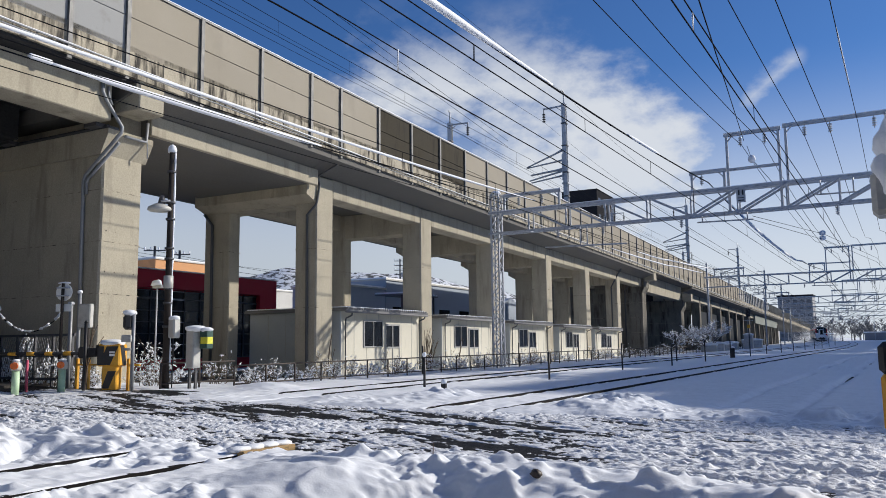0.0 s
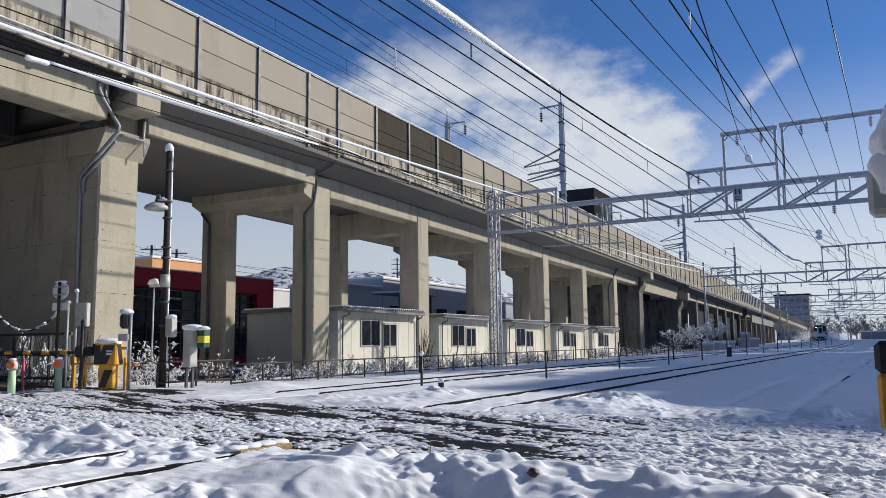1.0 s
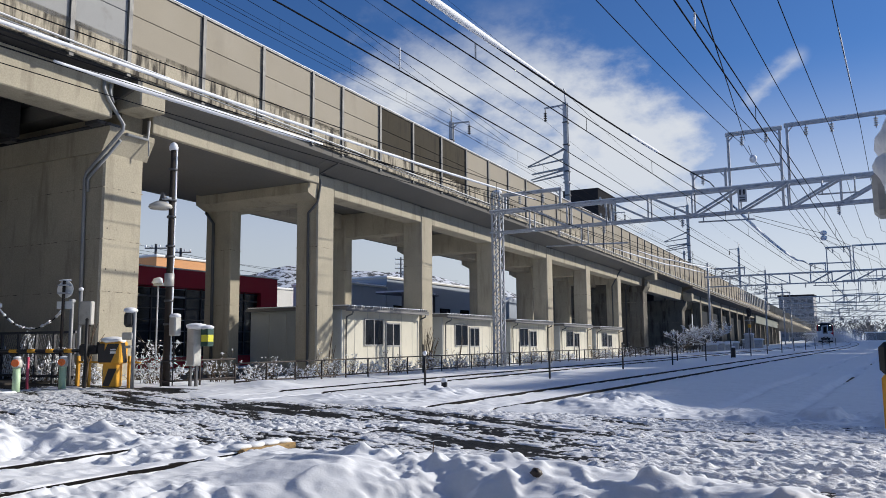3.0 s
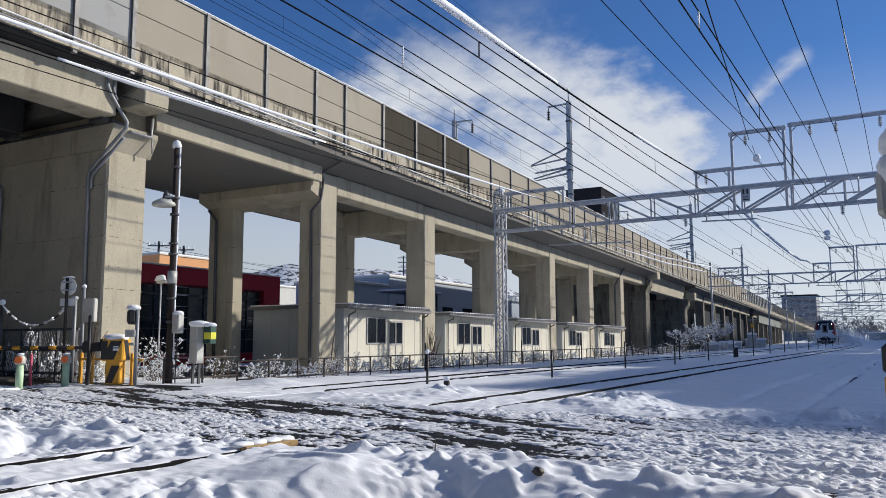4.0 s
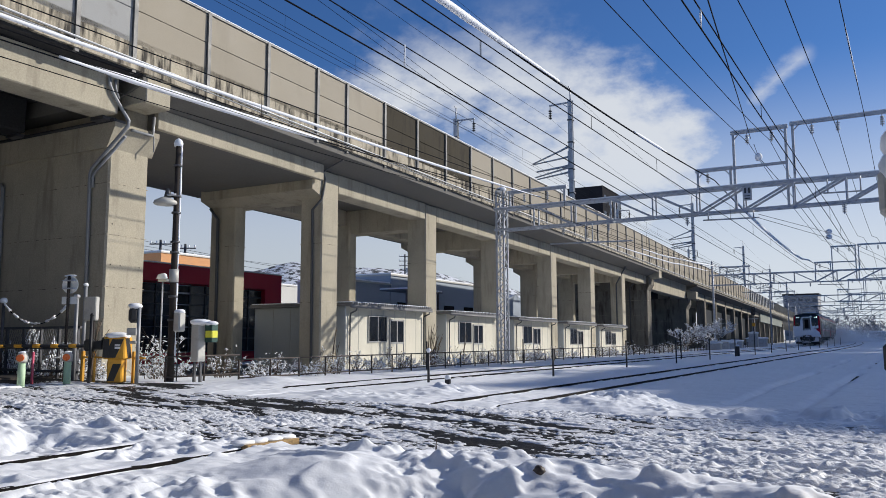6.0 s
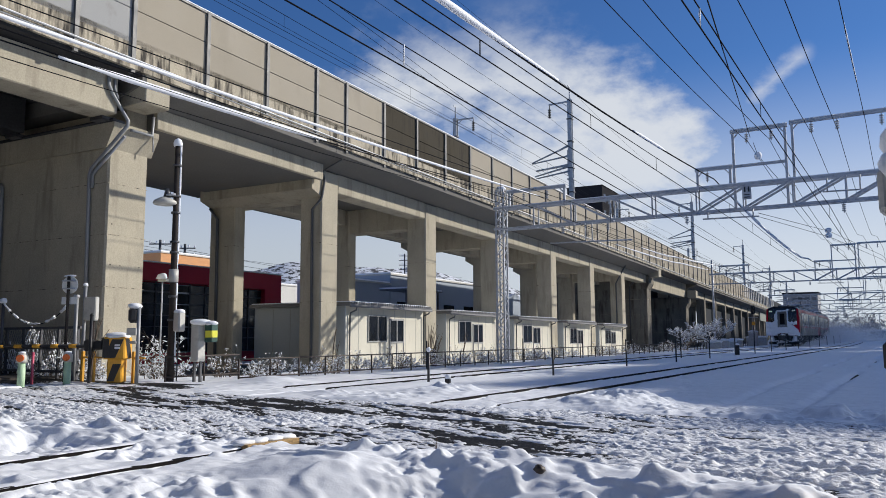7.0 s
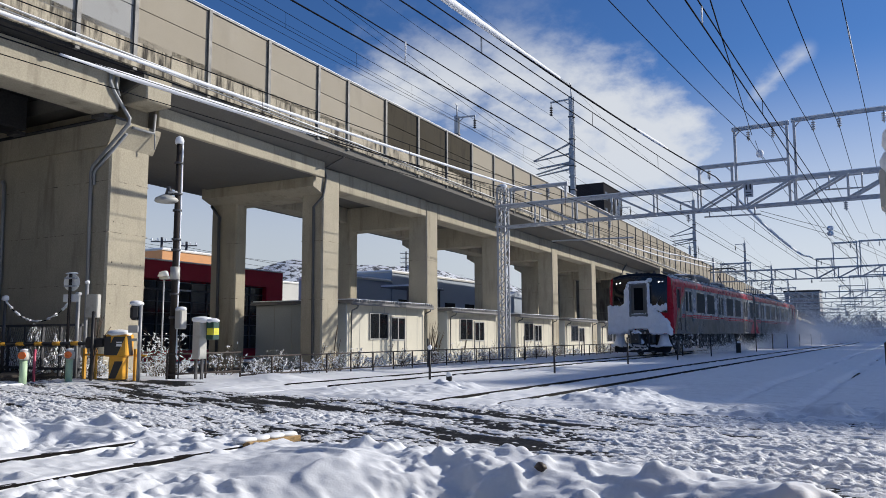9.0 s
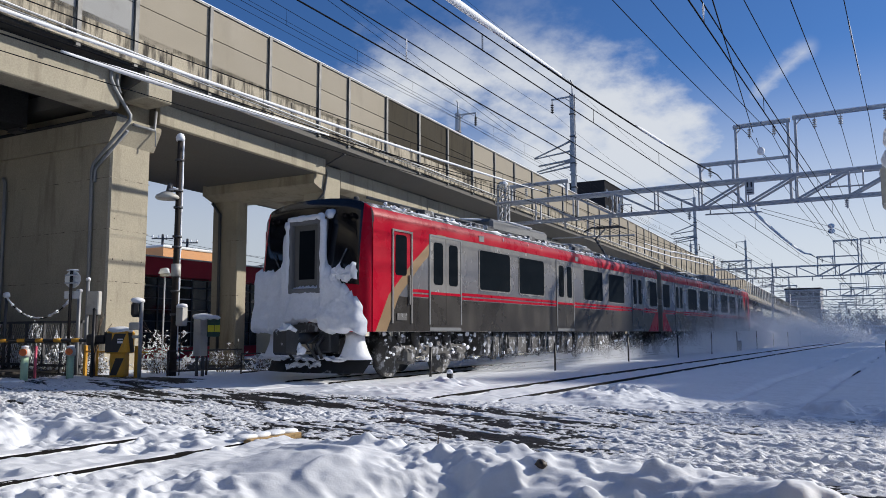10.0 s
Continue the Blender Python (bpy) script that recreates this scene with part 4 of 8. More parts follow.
def build_line_wires():
    # the heavy cable by the viaduct, with a long roll of snow
    p = span_points(-15.3, 7.52, 0.60, n=40)
    w = wire(p, 0.018, "dark cable carrying a long roll of snow beside the viaduct")
    snow_roll(w, p, 9.52, 18.46, 0.075, 1)
    snow_roll(w, p, 52.0, 75.5, 0.06, 2)
    p2 = span_points(-15.1, 6.85, 0.35, n=24)
    w = wire(p2, 0.012)
    snow_roll(w, p2, 46.0, 70.0, 0.045, 8)
    wire(span_points(-14.15, 6.9, 0.35))
    p3 = span_points(-13.2, 6.93, 0.42, n=40)
    w = wire(p3, 0.014, "cable along the viaduct with a thin roll of snow")
    snow_roll(w, p3, 2.0, 30.2, 0.040, 9)
    # heavy feeder over the second line, half of its snow already gone
    p = span_points(-6.1, 6.98, 0.70, n=40)
    w = wire(p, 0.022, "heavy feeder cable with broken lengths of snow")
    snow_roll(w, p, -6, 15.0, 0.068, 3)
    snow_roll(w, p, 20.3, 23.6, 0.045, 4)
    snow_roll(w, p, 34.0, 62.0, 0.07, 5)
    for x, z, sag, snow in ((-4.8, 8.28, 0.72, None), (-4.05, 8.3, 0.9, None), (-2.6, 8.3, 0.55, None), (-1.75, 8.35, 0.7, None), (-0.85, 8.5, 0.45, (19.5, 25.5))):
        p = span_points(x, z, sag, n=30)
        w = wire(p, 0.011)
        if snow:
            snow_roll(w, p, snow[0], snow[1], 0.02, 6)
    # contact and messenger wires above each line
    for x, zc, zm, sag in ((-10.18, 5.10, 5.95, 0.45), (-5.52, 5.36, 5.92, 0.32), (-2.15, 5.08, 5.55, 0.22)):
        low, top = span_points(x, zc, 0.02, n=20), span_points(x, zm, sag, n=20)
        c = wire(low, 0.011, "copper contact wire hanging over the track")
        wire(top, 0.010, "steel messenger wire above the contact wire")
        dropper_set(c, top, low, [y + 0.37 for y in range(-10, 120, 5)] + ([10.4] if x > -6 else []), (10.37, 5.37) if x > -3 else ())
    # the crossover's own pair, drawn aside towards its anchor
    for z, r in ((5.15, 0.012), (5.50, 0.0095)):
        a = Vector((-6.3, -14.3, z))
        wire([a, Vector((-6.45, 7.0, z)), Vector((-6.75, 17.0, z)), Vector((-7.3, 30.7, z + 0.05)), Vector((-9.2, 76.0, z + 0.3))], r, "crossover contact wire drawn aside over the tracks")
    bm = B()
    tube(bm, [(-6.5, 9.7, 5.15), (-6.5, 9.7, 5.5)], 0.014, 6)
    tagged(part("wire_hanger", bm, SNOW_CAP), "small iced hanger between two wires", "hanger")
    # a stay that crosses the others
    wire([Vector((-0.4, -6.0, 4.0)), Vector((-2.38, 12, 6.2)), Vector((-4.72, 30.7, 8.45))], 0.012, "slanting stay wire with scraps of ice")
    # stay on the far side of the gantry with its two round insulators
    for dz in (0.0, -0.28):
        wire([Vector((-4.6, 30.9, 5.55 + dz * 0.5)), Vector((-3.0, 42.0, 6.0 + dz)), Vector((-1.2, 60.0, 6.3 + dz)), Vector((-0.6, 76.0, 6.5 + dz))], 0.010)
    for dz in (0.0, -0.25):
        bm = B()
        blob(bm, (-3.05, 41.6, 6.02 + dz), (0.16, 0.16, 0.13), 2, 0.1, 3)
        tagged(part("ball_insulator", bm, SNOW_CAP), "round white snow-capped ball insulator", "insulator", "ball insulators")
    bm = B()
    blob(bm, (-4.46, 30.6, 7.68), (0.14, 0.14, 0.16), 2, 0.1, 3)
    tagged(part("ball_insulator", bm, SNOW_CAP), "round white snow-capped ball insulator", "insulator", "ball insulators")
    wire([Vector((-4.6, 30.6, 8.2)), Vector((-4.46, 30.6, 7.68)), Vector((-3.9, 34.0, 6.9)), Vector((-3.2, 44.0, 5.6)), Vector((-2.6, 60, 5.4))], 0.012)


build_line_wires()


def build_mast(s, near):
    """A lattice mast on the viaduct with feeder arm, hinged brackets and insulators."""
    m = thing("catenary_mast", "grey steel catenary mast on the viaduct with bracket arms", "mast", "viaduct masts", VIA @ pose(0.4 if near else -8.8, s, GRADE * s))
    k = -1 if near else 1
    bm = B()
    for b in (-1, 1):
        box(bm, -0.15, 0.15, b * 0.15 - 0.015, b * 0.15 + 0.015, 8.0, 17.9)
    box(bm, -0.012, 0.012, -0.135, 0.135, 8.0, 17.9)
    part("mast", bm, STEEL, m)
    bm = B()
    tube(bm, [(0, 0, 17.8), (0, 0, 18.75)], 0.05, 6)
    bar(bm, (0, 0, 18.75), (0, -0.3, 18.8), 0.06)
    part("top_spike", bm, STEEL, m)
    bm = B()
    bar(bm, (0, 0, 17.75), (k * 1.55, 0, 17.7), 0.1)
    bar(bm, (k * 0.05, 0, 17.3), (k * 0.6, 0, 17.72), 0.05)
    part("feeder_arm", bm, STEEL, m)
    bm = B()
    prof = [(0.02, -1.0)]
    for q in range(4):
        z = -0.95 + q * 0.17
        prof += [(0.04, z), (0.12, z + 0.02), (0.12, z + 0.07), (0.04, z + 0.1)]
    prof += [(0.02, 0)]
    turned(bm, prof, 10, (k * 1.5, 0, 17.7))
    part("insulator", bm, BLACK, m)
    for z in (9.6, 11.2, 12.9, 14.8, 16.4):
        bm = B()
        box(bm, -0.2, 0.2, -0.2, 0.2, z, z + 0.09, 0.01)
        part("band", bm, STEEL_DARK, m)
    for z0, z1, reach, r in ((14.6, 13.6, 2.9, 0.05), (13.85, 13.55, 2.9, 0.045), (13.2, 13.0, 2.6, 0.06), (13.1, 12.6, 2.7, 0.05), (12.75, 12.45, 2.6, 0.045)):
        bm = B()
        tube(bm, [(k * 0.1, 0, z0), (k * 0.75, 0, z0 + (z1 - z0) * 0.26), (k * reach, 0, z1)], [r * 1.9, r * 1.35, r], 7)
        part("bracket_arm", bm, STEEL, m)
    bm = B()
    box(bm, -0.22, 0.22, -0.24, 0.24, 12.1, 12.2)
    box(bm, -0.2, -0.12, -0.2, 0.2, 12.4, 14.2)
    part("clamp", bm, STEEL, m)


for s in (27.8, 72.3, 118.0, 162.0, 205.0):
    build_mast(s, True)
    build_mast(s + 0.3, False)


def build_viaduct_wires():
    st = (-17.0, 27.8, 72.3, 118.0, 162.0)

    def hang(w, z, sag):
        pts = []
        for a, b in zip(st, st[1:]):
            for k in range(16):
                u = k / 16
                s = a + (b - a) * u
                pts.append(Vector((w, s, z - sag * 4 * u * (1 - u) + GRADE * s)))
        return pts

    def local_wire(pts, r, label="thin wire strung above the viaduct track"):
        bm = B()
        tube(bm, pts, r, 4)
        return tagged(part("viaduct_wire", bm, WIRE, m=VIA), label, "wire", "viaduct wires")
    for w in (-2.3, -6.6):
        top, low = hang(w, 14.25, 0.30), hang(w, 13.34, 0.04)
        c = local_wire(low, 0.012)
        t = local_wire(top, 0.014)
        low2 = [q + Vector((0.12, 0, 0.09)) for q in low]
        local_wire(low2, 0.009)
        dropper_set(c, top, low, [y + 0.4 for y in range(-15, 70, 5)])
    for w in (-1.1, -7.6):
        local_wire(hang(w, 16.75, 0.45), 0.012)
    local_wire(hang(0.4, 18.7, 0.6), 0.010)
    # overlap pair that rises towards its anchor
    for dz in (0.0, -0.42):
        pts = [Vector((-2.3, -20 + 4 * k, 17.49 + dz - 0.0715 * 4 * k)) for k in range(12)]
        local_wire(pts, 0.014)


build_viaduct_wires()

# ---- trackside ----
DARK_RAILING = mat("brown_railing", (0.055, 0.042, 0.035), 0.6, 0.2, var=0.25, scale=4, fine=50, bump=0.1)
YELLOW = mat("yellow_paint", (0.72, 0.36, 0.03), 0.5, var=0.12, scale=4, fine=50, bump=0.06, dirt=(0.3, 0.17, 0.04), dirt_lo=0.6, dirt_hi=0.85, dirt_freq=5)
LIME = mat("lime_yellow_label", (0.75, 0.72, 0.06), 0.5, var=0.08, scale=4, fine=50, bump=0.04)
GREEN_PALE = mat("pale_green_paint", (0.50, 0.68, 0.44), 0.55, var=0.12, scale=5, fine=60, bump=0.06, dirt=(0.3, 0.32, 0.25), dirt_lo=0.58, dirt_hi=0.8, dirt_freq=6)
GREEN_DARK = mat("dark_green_box", (0.02, 0.07, 0.055), 0.5, var=0.15, scale=5, fine=60, bump=0.06)
ORANGE = mat("orange_reflector", (0.85, 0.17, 0.03), 0.3, var=0.1, scale=8, fine=80, bump=0.04)
PINK = mat("faded_red_rod", (0.62, 0.10, 0.16), 0.5, var=0.1, scale=6, fine=50, bump=0.04)
BOX_GREY = mat("grey_cabinet", (0.50, 0.49, 0.45), 0.55, 0.1, var=0.1, scale=3, fine=50, bump=0.06, dirt=(0.3, 0.28, 0.24), dirt_lo=0.6, dirt_hi=0.85, dirt_freq=4)
POLE_BROWN = mat("dark_pole", (0.045, 0.038, 0.034), 0.8, spec=0.15, var=0.25, scale=3, fine=40, bump=0.15)
SIGN_BACK = mat("aluminium_sign_back", (0.80, 0.80, 0.77), 0.5, 0.0, var=0.1, scale=5, fine=60, bump=0.05)
TWIG = mat("dry_twig", (0.10, 0.07, 0.045), 0.85, var=0.3, scale=6, fine=60, bump=0.2)
LEAF_DRY = mat("dry_leaf", (0.16, 0.11, 0.06), 0.8, var=0.3, scale=8, fine=60, bump=0.1)


def ground_at(x, y):
    return float(snow_height(np.array([[x]]), np.array([[y]]))[0, 0])


def build_railing():
    """Low pipe railing between the tracks and the viaduct, in bays."""
    y = 12.2
    bay = 2.3
    while y < 92:
        z = -0.32 if y > 16 else -0.1
        top = 0.40 if y > 14 else 0.52
        x = -14.8 - max(0, y - 60) * 0.01
        f = thing("railing", "low dark brown pipe railing standing in snow", "railing", "railing bays", pose(x, y, z))
        for yy in (0, bay / 2):
            bm = B()
            tube(bm, [(0, yy, -0.1), (0, yy, top - z)], 0.026, 6)
            part("post", bm, DARK_RAILING, f)
        for zz in (top - z, top - z - 0.47):
            bm = B()
            tube(bm, [(0, 0, zz), (0, bay, zz)], 0.022, 6)
            part("rail", bm, DARK_RAILING, f)
        y += bay


build_railing()


def build_line_marker(x, y, h, snowy):
    z = ground_at(x, y)
    p = thing("marker_post", "slim black trackside post standing in snow", "post", "trackside posts", pose(x, y, z))
    bm = B()
    tube(bm, [(0, 0, -0.15), (0, 0, h)], 0.028, 7)
    part("shaft", bm, BLACK, p)
    bm = B()
    tube(bm, [(0, 0, h), (0, 0, h + 0.05)], [0.032, 0.02], 7)
    part("cap", bm, BLACK, p)
    if snowy:
        bm = B()
        blob(bm, (0, 0, h + 0.07), (0.05, 0.05, 0.06), 2, 0.2, 1)
        part("snow", bm, SNOW_CAP, p)


for k, (x, y, h) in enumerate(((-9.0, 14.4, 0.62), (-8.2, 19.4, 0.69), (-7.95, 24.9, 0.82), (-7.9, 31.0, 0.85), (-7.9, 37.0, 0.92), (-7.7, 42.0, 0.9), (-7.55, 47.0, 0.95), (-7.4, 52.1, 0.92), (-7.3, 58, 0.9),
                              (-7.2, 64, 0.9), (-7.1, 71, 0.9), (-7.1, 79, 0.9), (-7.2, 88, 0.9), (-7.3, 98, 0.9), (-7.5, 110, 0.9))):
    build_line_marker(x, y, h, k == 0)
for x, y, h in ((-14.7, 23.4, 0.95), (-14.6, 31.2, 1.0), (-14.6, 38.5, 1.0), (-8.95, 36.0, 0.95)):
    build_line_marker(x, y, h, False)


def build_stub(x, y, h, w, snow):
    s = thing("rail_marker", "short black marker stub capped with snow", "marker", "short markers", pose(x, y, ground_at(x, y)))
    bm = B()
    box(bm, -w / 2, w / 2, -w / 3, w / 3, -0.1, h, 0.01)
    part("body", bm, BLACK, s)
    bm = B()
    blob(bm, (0, 0, h + 0.02), (w * 0.6, w * 0.5, snow), 2, 0.2, 2)
    part("snow", bm, SNOW_CAP, s)


build_stub(-8.1, 13.7, 0.13, 0.11, 0.06)
build_stub(-7.7, 42.6, 0.5, 0.2, 0.06)


def build_barrier_machine(m, black_face=True):
    g = thing("barrier_machine", "yellow and black striped crossing barrier machine capped with snow", "barrier machine", m=m)
    bm = B()
    box(bm, -0.14, 0.14, -0.16, 0.16, 0, 0.52, 0.02)
    part("pedestal", bm, YELLOW, g)
    bm = B()
    box(bm, -0.2, 0.2, -0.24, 0.24, 0.5, 0.98, 0.03)
    part("housing", bm, YELLOW, g)
    # slanted black bands, standing 4 mm proud
    x = 0.204
    bm = B()
    hexa(bm, [(x - 0.01, -0.21, 0.53), (x, -0.21, 0.53), (x, 0.04, 0.53), (x - 0.01, 0.04, 0.53), (x - 0.01, -0.04, 0.93), (x, -0.04, 0.93), (x, 0.21, 0.93), (x - 0.01, 0.21, 0.93)])
    part("black_band", bm, BLACK, g)
    bm = B()
    hexa(bm, [(-0.19, -0.284, 0.5), (0.05, -0.284, 0.5), (0.05, -0.28, 0.5), (-0.19, -0.28, 0.5), (0.0, -0.284, 0.97), (0.19, -0.284, 0.97), (0.19, -0.28, 0.97), (0.0, -0.28, 0.97)])
    part("black_band", bm, BLACK, g)
    bm = B()
    hexa(bm, [(-0.13, -0.166, 0.05), (0.13, -0.166, 0.25), (0.13, -0.162, 0.25), (-0.13, -0.162, 0.05), (-0.13, -0.166, 0.25), (0.13, -0.166, 0.45), (0.13, -0.162, 0.45), (-0.13, -0.162, 0.25)])
    part("black_band", bm, BLACK, g)
    bm = B()
    hexa(bm, [(0.136, -0.15, 0.03), (0.144, -0.15, 0.03), (0.144, 0.0, 0.03), (0.136, 0.0, 0.03), (0.136, -0.03, 0.4), (0.144, -0.03, 0.4), (0.144, 0.15, 0.4), (0.136, 0.15, 0.4)])
    part("black_band", bm, BLACK, g)
    # added black plate: hub gear and the left side's shade in one colour
    bm = B()
    box(bm, 0.15, 0.207, -0.252, -0.09, 0.53, 0.95, 0.02)
    part("dark_plate", bm, BLACK, g)
    bm = B()
    hexa(bm, [(-0.17, 0.236, 0.52), (-0.17, 0.244, 0.52), (0.03, 0.244, 0.52), (0.03, 0.236, 0.52), (-0.02, 0.236, 0.95), (-0.02, 0.244, 0.95), (0.18, 0.244, 0.95), (0.18, 0.236, 0.95)])
    bmesh.ops.recalc_face_normals(bm, faces=bm.faces)
    part("black_band", bm, BLACK, g)
    for z, hgt in ((0.72, 0.05), (0.79, 0.03)):
        bm = B()
        box(bm, 0.204, 0.208, 0.02, 0.14, z, z + hgt)
        part("label_bar", bm, SIGN_BACK, g)
    bm = B()
    blob(bm, (0, 0, 1.0), (0.23, 0.27, 0.09), 3, 0.12, 5)
    part("snow", bm, SNOW_CAP, g)
    # hub, counterweights and arm
    bm = B()
    tube(bm, [(-0.2, 0, 0.78), (-0.34, 0, 0.78)], 0.13, 12)
    part("hub", bm, BLACK, g)
    bm = B()
    for y, h in ((-0.3, 0.34), (-0.55, 0.2), (-0.75, 0.26)):
        box(bm, -0.36, -0.2, y - 0.12, y + 0.12, 0.80 - h / 2, 0.80 + h / 2, 0.04)
    part("counterweight", bm, BLACK, g)
    arm = B()
    tube(arm, [(-0.3, -0.2, 0.78), (-0.3, -4.6, 0.80)], [0.04, 0.03], 8)
    a = part("arm", arm, BLACK, g, "black bar with yellow bands")
    for k in range(7):
        bm = B()
        tube(bm, [(-0.3, -1.05 - k * 0.41, 0.782), (-0.3, -1.22 - k * 0.41, 0.784)], 0.046 - 0.001 * k, 8)
        part("yellow_band", bm, YELLOW, a)
    return g


build_barrier_machine(pose(-14.85, 10.95, 0.0, 0, 0, -60))


def build_bollard(x, y, h):
    b = thing("bollard", "pale green crossing bollard with an orange lamp top", "bollard", "crossing bollards", pose(x, y, -0.03))
    bm = B()
    tube(bm, [(0, 0, -0.1), (0, 0, h * 0.72)], 0.075, 14)
    part("tube", bm, GREEN_PALE, b)
    bm = B()
    turned(bm, [(0.1, h * 0.72), (0.105, h * 0.78), (0.1, h * 0.93), (0.07, h), (0.02, h * 1.02)], 14)
    part("head", bm, BOX_GREY, b)
    bm = B()
    tube(bm, [(0.06, -0.07, h * 0.86), (0.085, -0.1, h * 0.86)], 0.075, 12)
    part("lamp", bm, ORANGE, b)
    bm = B()
    blob(bm, (0, 0, h * 1.02), (0.08, 0.08, 0.03), 2, 0.2, 4)
    part("snow", bm, SNOW_CAP, b)


build_bollard(-15.65, 9.3, 0.68)
build_bollard(-15.63, 10.3, 0.67)


def build_sign_post(x, y):
    s = thing("road_sign", "round road sign seen from behind on a dark post", "road sign", m=pose(x, y, -0.05, 0, 0, 22))
    bm = B()
    tube(bm, [(0, 0, 0), (0, 0, 2.42)], 0.035, 8)
    part("post", bm, POLE_BROWN, s)
    bm = B()
    tube(bm, [(0, 0.045, 2.22), (0, 0.06, 2.22)], 0.2, 24)
    part("disc", bm, SIGN_BACK, s)
    bm = B()
    box(bm, -0.19, 0.19, 0.045, 0.055, 1.78, 1.95)
    part("plate", bm, SIGN_BACK, s)
    for z in (2.12, 2.3):
        bm = B()
        box(bm, -0.14, 0.14, -0.04, 0.046, z, z + 0.03)
        part("clamp", bm, STEEL, s)
    bm = B()
    blob(bm, (0, 0.05, 2.43), (0.16, 0.04, 0.03), 2, 0.2, 4)
    part("snow", bm, SNOW_CAP, s)


build_sign_post(-16.42, 10.75)


def build_signal_pole(x, y, h, kind):
    s = thing("equipment_pole", "grey pole with crossing equipment boxes", "pole", "equipment poles", pose(x, y, -0.05, 0, 0, 15))
    bm = B()
    tube(bm, [(0, 0, 0), (0, 0, h)], 0.04, 8)
    part("post", bm, PIPE_GREY, s)
    if kind == 0:
        bm = B()
        box(bm, 0.02, 0.36, -0.07, 0.07, 1.42, 1.98, 0.02)
        part("cabinet", bm, BOX_GREY, s)
        bm = B()
        tube(bm, [(0.27, 0.0, 0), (0.27, 0, 1.42)], 0.035, 8)
        part("stand", bm, POLE_BROWN, s)
        bm = B()
        tube(bm, [(-0.24, 0, 0), (-0.24, 0, 1.98)], 0.045, 8)
        part("second_post", bm, PIPE_GREY, s)
        bm = B()
        box(bm, -0.3, -0.18, -0.06, 0.06, 1.96, 2.04, 0.02)
        part("bracket", bm, STEEL, s)
        bm = B()
        blob(bm, (0, 0, h + 0.02), (0.06, 0.06, 0.05), 2, 0.2, 4)
        part("snow", bm, SNOW_CAP, s)
    else:
        bm = B()
        box(bm, -0.21, -0.02, -0.14, 0.14, 1.33, 1.66, 0.06)
        part("lamp_hood", bm, BLACK, s)
        for z, w in ((1.06, 0.2), (0.88, 0.12)):
            bm = B()
            box(bm, -w - 0.05, 0.0, -0.08, 0.08, z, z + (0.16 if w > 0.15 else 0.06), 0.015)
            part("junction_box", bm, BOX_GREY, s)
        bm = B()
        blob(bm, (-0.1, 0, 1.69), (0.15, 0.16, 0.07), 2, 0.15, 6)
        part("snow", bm, SNOW_CAP, s)


build_signal_pole(-16.74, 11.4, 2.25, 0)
build_signal_pole(-14.25, 11.0, 1.68, 1)


def build_utility_pole(x, y):
    p = thing("utility_pole", "dark pole with street lamp, clamps and snow on one side", "utility pole", m=pose(x, y, -0.15))
    bm = B()
    tube(bm, [(0, 0, 0), (0, 0, 3.5), (0, 0, 5.75)], [0.085, 0.072, 0.06], 14)
    part("shaft", bm, POLE_BROWN, p)
    bm = B()
    ps = [(0.055, 0.05, z) for z in np.linspace(0.6, 5.7, 40)]
    tube(bm, ps, [0.026 + 0.015 * noise.noise((z * 2, 0, 4)) for _, _, z in ps], 7)
    part("snow", bm, SNOW_CAP, p, "snow driven against one side")
    bm = B()
    turned(bm, [(0.10, 5.7), (0.11, 5.78), (0.08, 5.86), (0.02, 5.9)], 12)
    part("snow_cap", bm, SNOW_CAP, p)
    for z in (1.5, 2.05, 2.4, 3.1, 3.35, 4.05, 4.45, 5.2):
        bm = B()
        turned(bm, [(0.108, z), (0.108, z + 0.05)], 12)
        part("band", bm, STEEL_DARK, p)
    bm = B()
    turned(bm, [(0.112, 2.42), (0.112, 2.72)], 12)
    part("notice", bm, BOX_GREY, p, "pale wrapped notice")
    # lamp
    bm = B()
    tube(bm, [(0.1, -0.1, 4.5), (-0.05, -0.25, 4.48)], 0.025, 7)
    lamp_ = part("lamp_arm", bm, STEEL, p)
    bm = B()
    turned(bm, [(0.03, 0.16), (0.12, 0.13), (0.26, 0.05), (0.28, 0.0), (0.25, -0.04), (0.1, -0.05)][::-1], 16, (-0.15, -0.2, 4.30))
    part("lamp_shade", bm, BOX_GREY, lamp_)
    bm = B()
    turned(bm, [(0.05, 0.2), (0.1, 0.0)][::-1], 10, (-0.12, -0.16, 4.45))
    part("lamp_neck", bm, STEEL_DARK, lamp_)
    bm = B()
    box(bm, 0.14, 0.36, -0.1, 0.1, 1.25, 1.7, 0.03)
    part("meter_box", bm, BOX_GREY, p)
    bm = B()
    blob(bm, (0.25, 0, 1.72), (0.14, 0.13, 0.06), 2, 0.2, 3)
    part("snow", bm, SNOW_CAP, p)
    bm = B()
    tube(bm, [(0.2, 0.02, 1.25), (0.17, 0.05, 0.9), (0.1, 0.1, 0.1)], 0.015, 6)
    part("cable", bm, BLACK, p)


build_utility_pole(-14.87, 12.4)


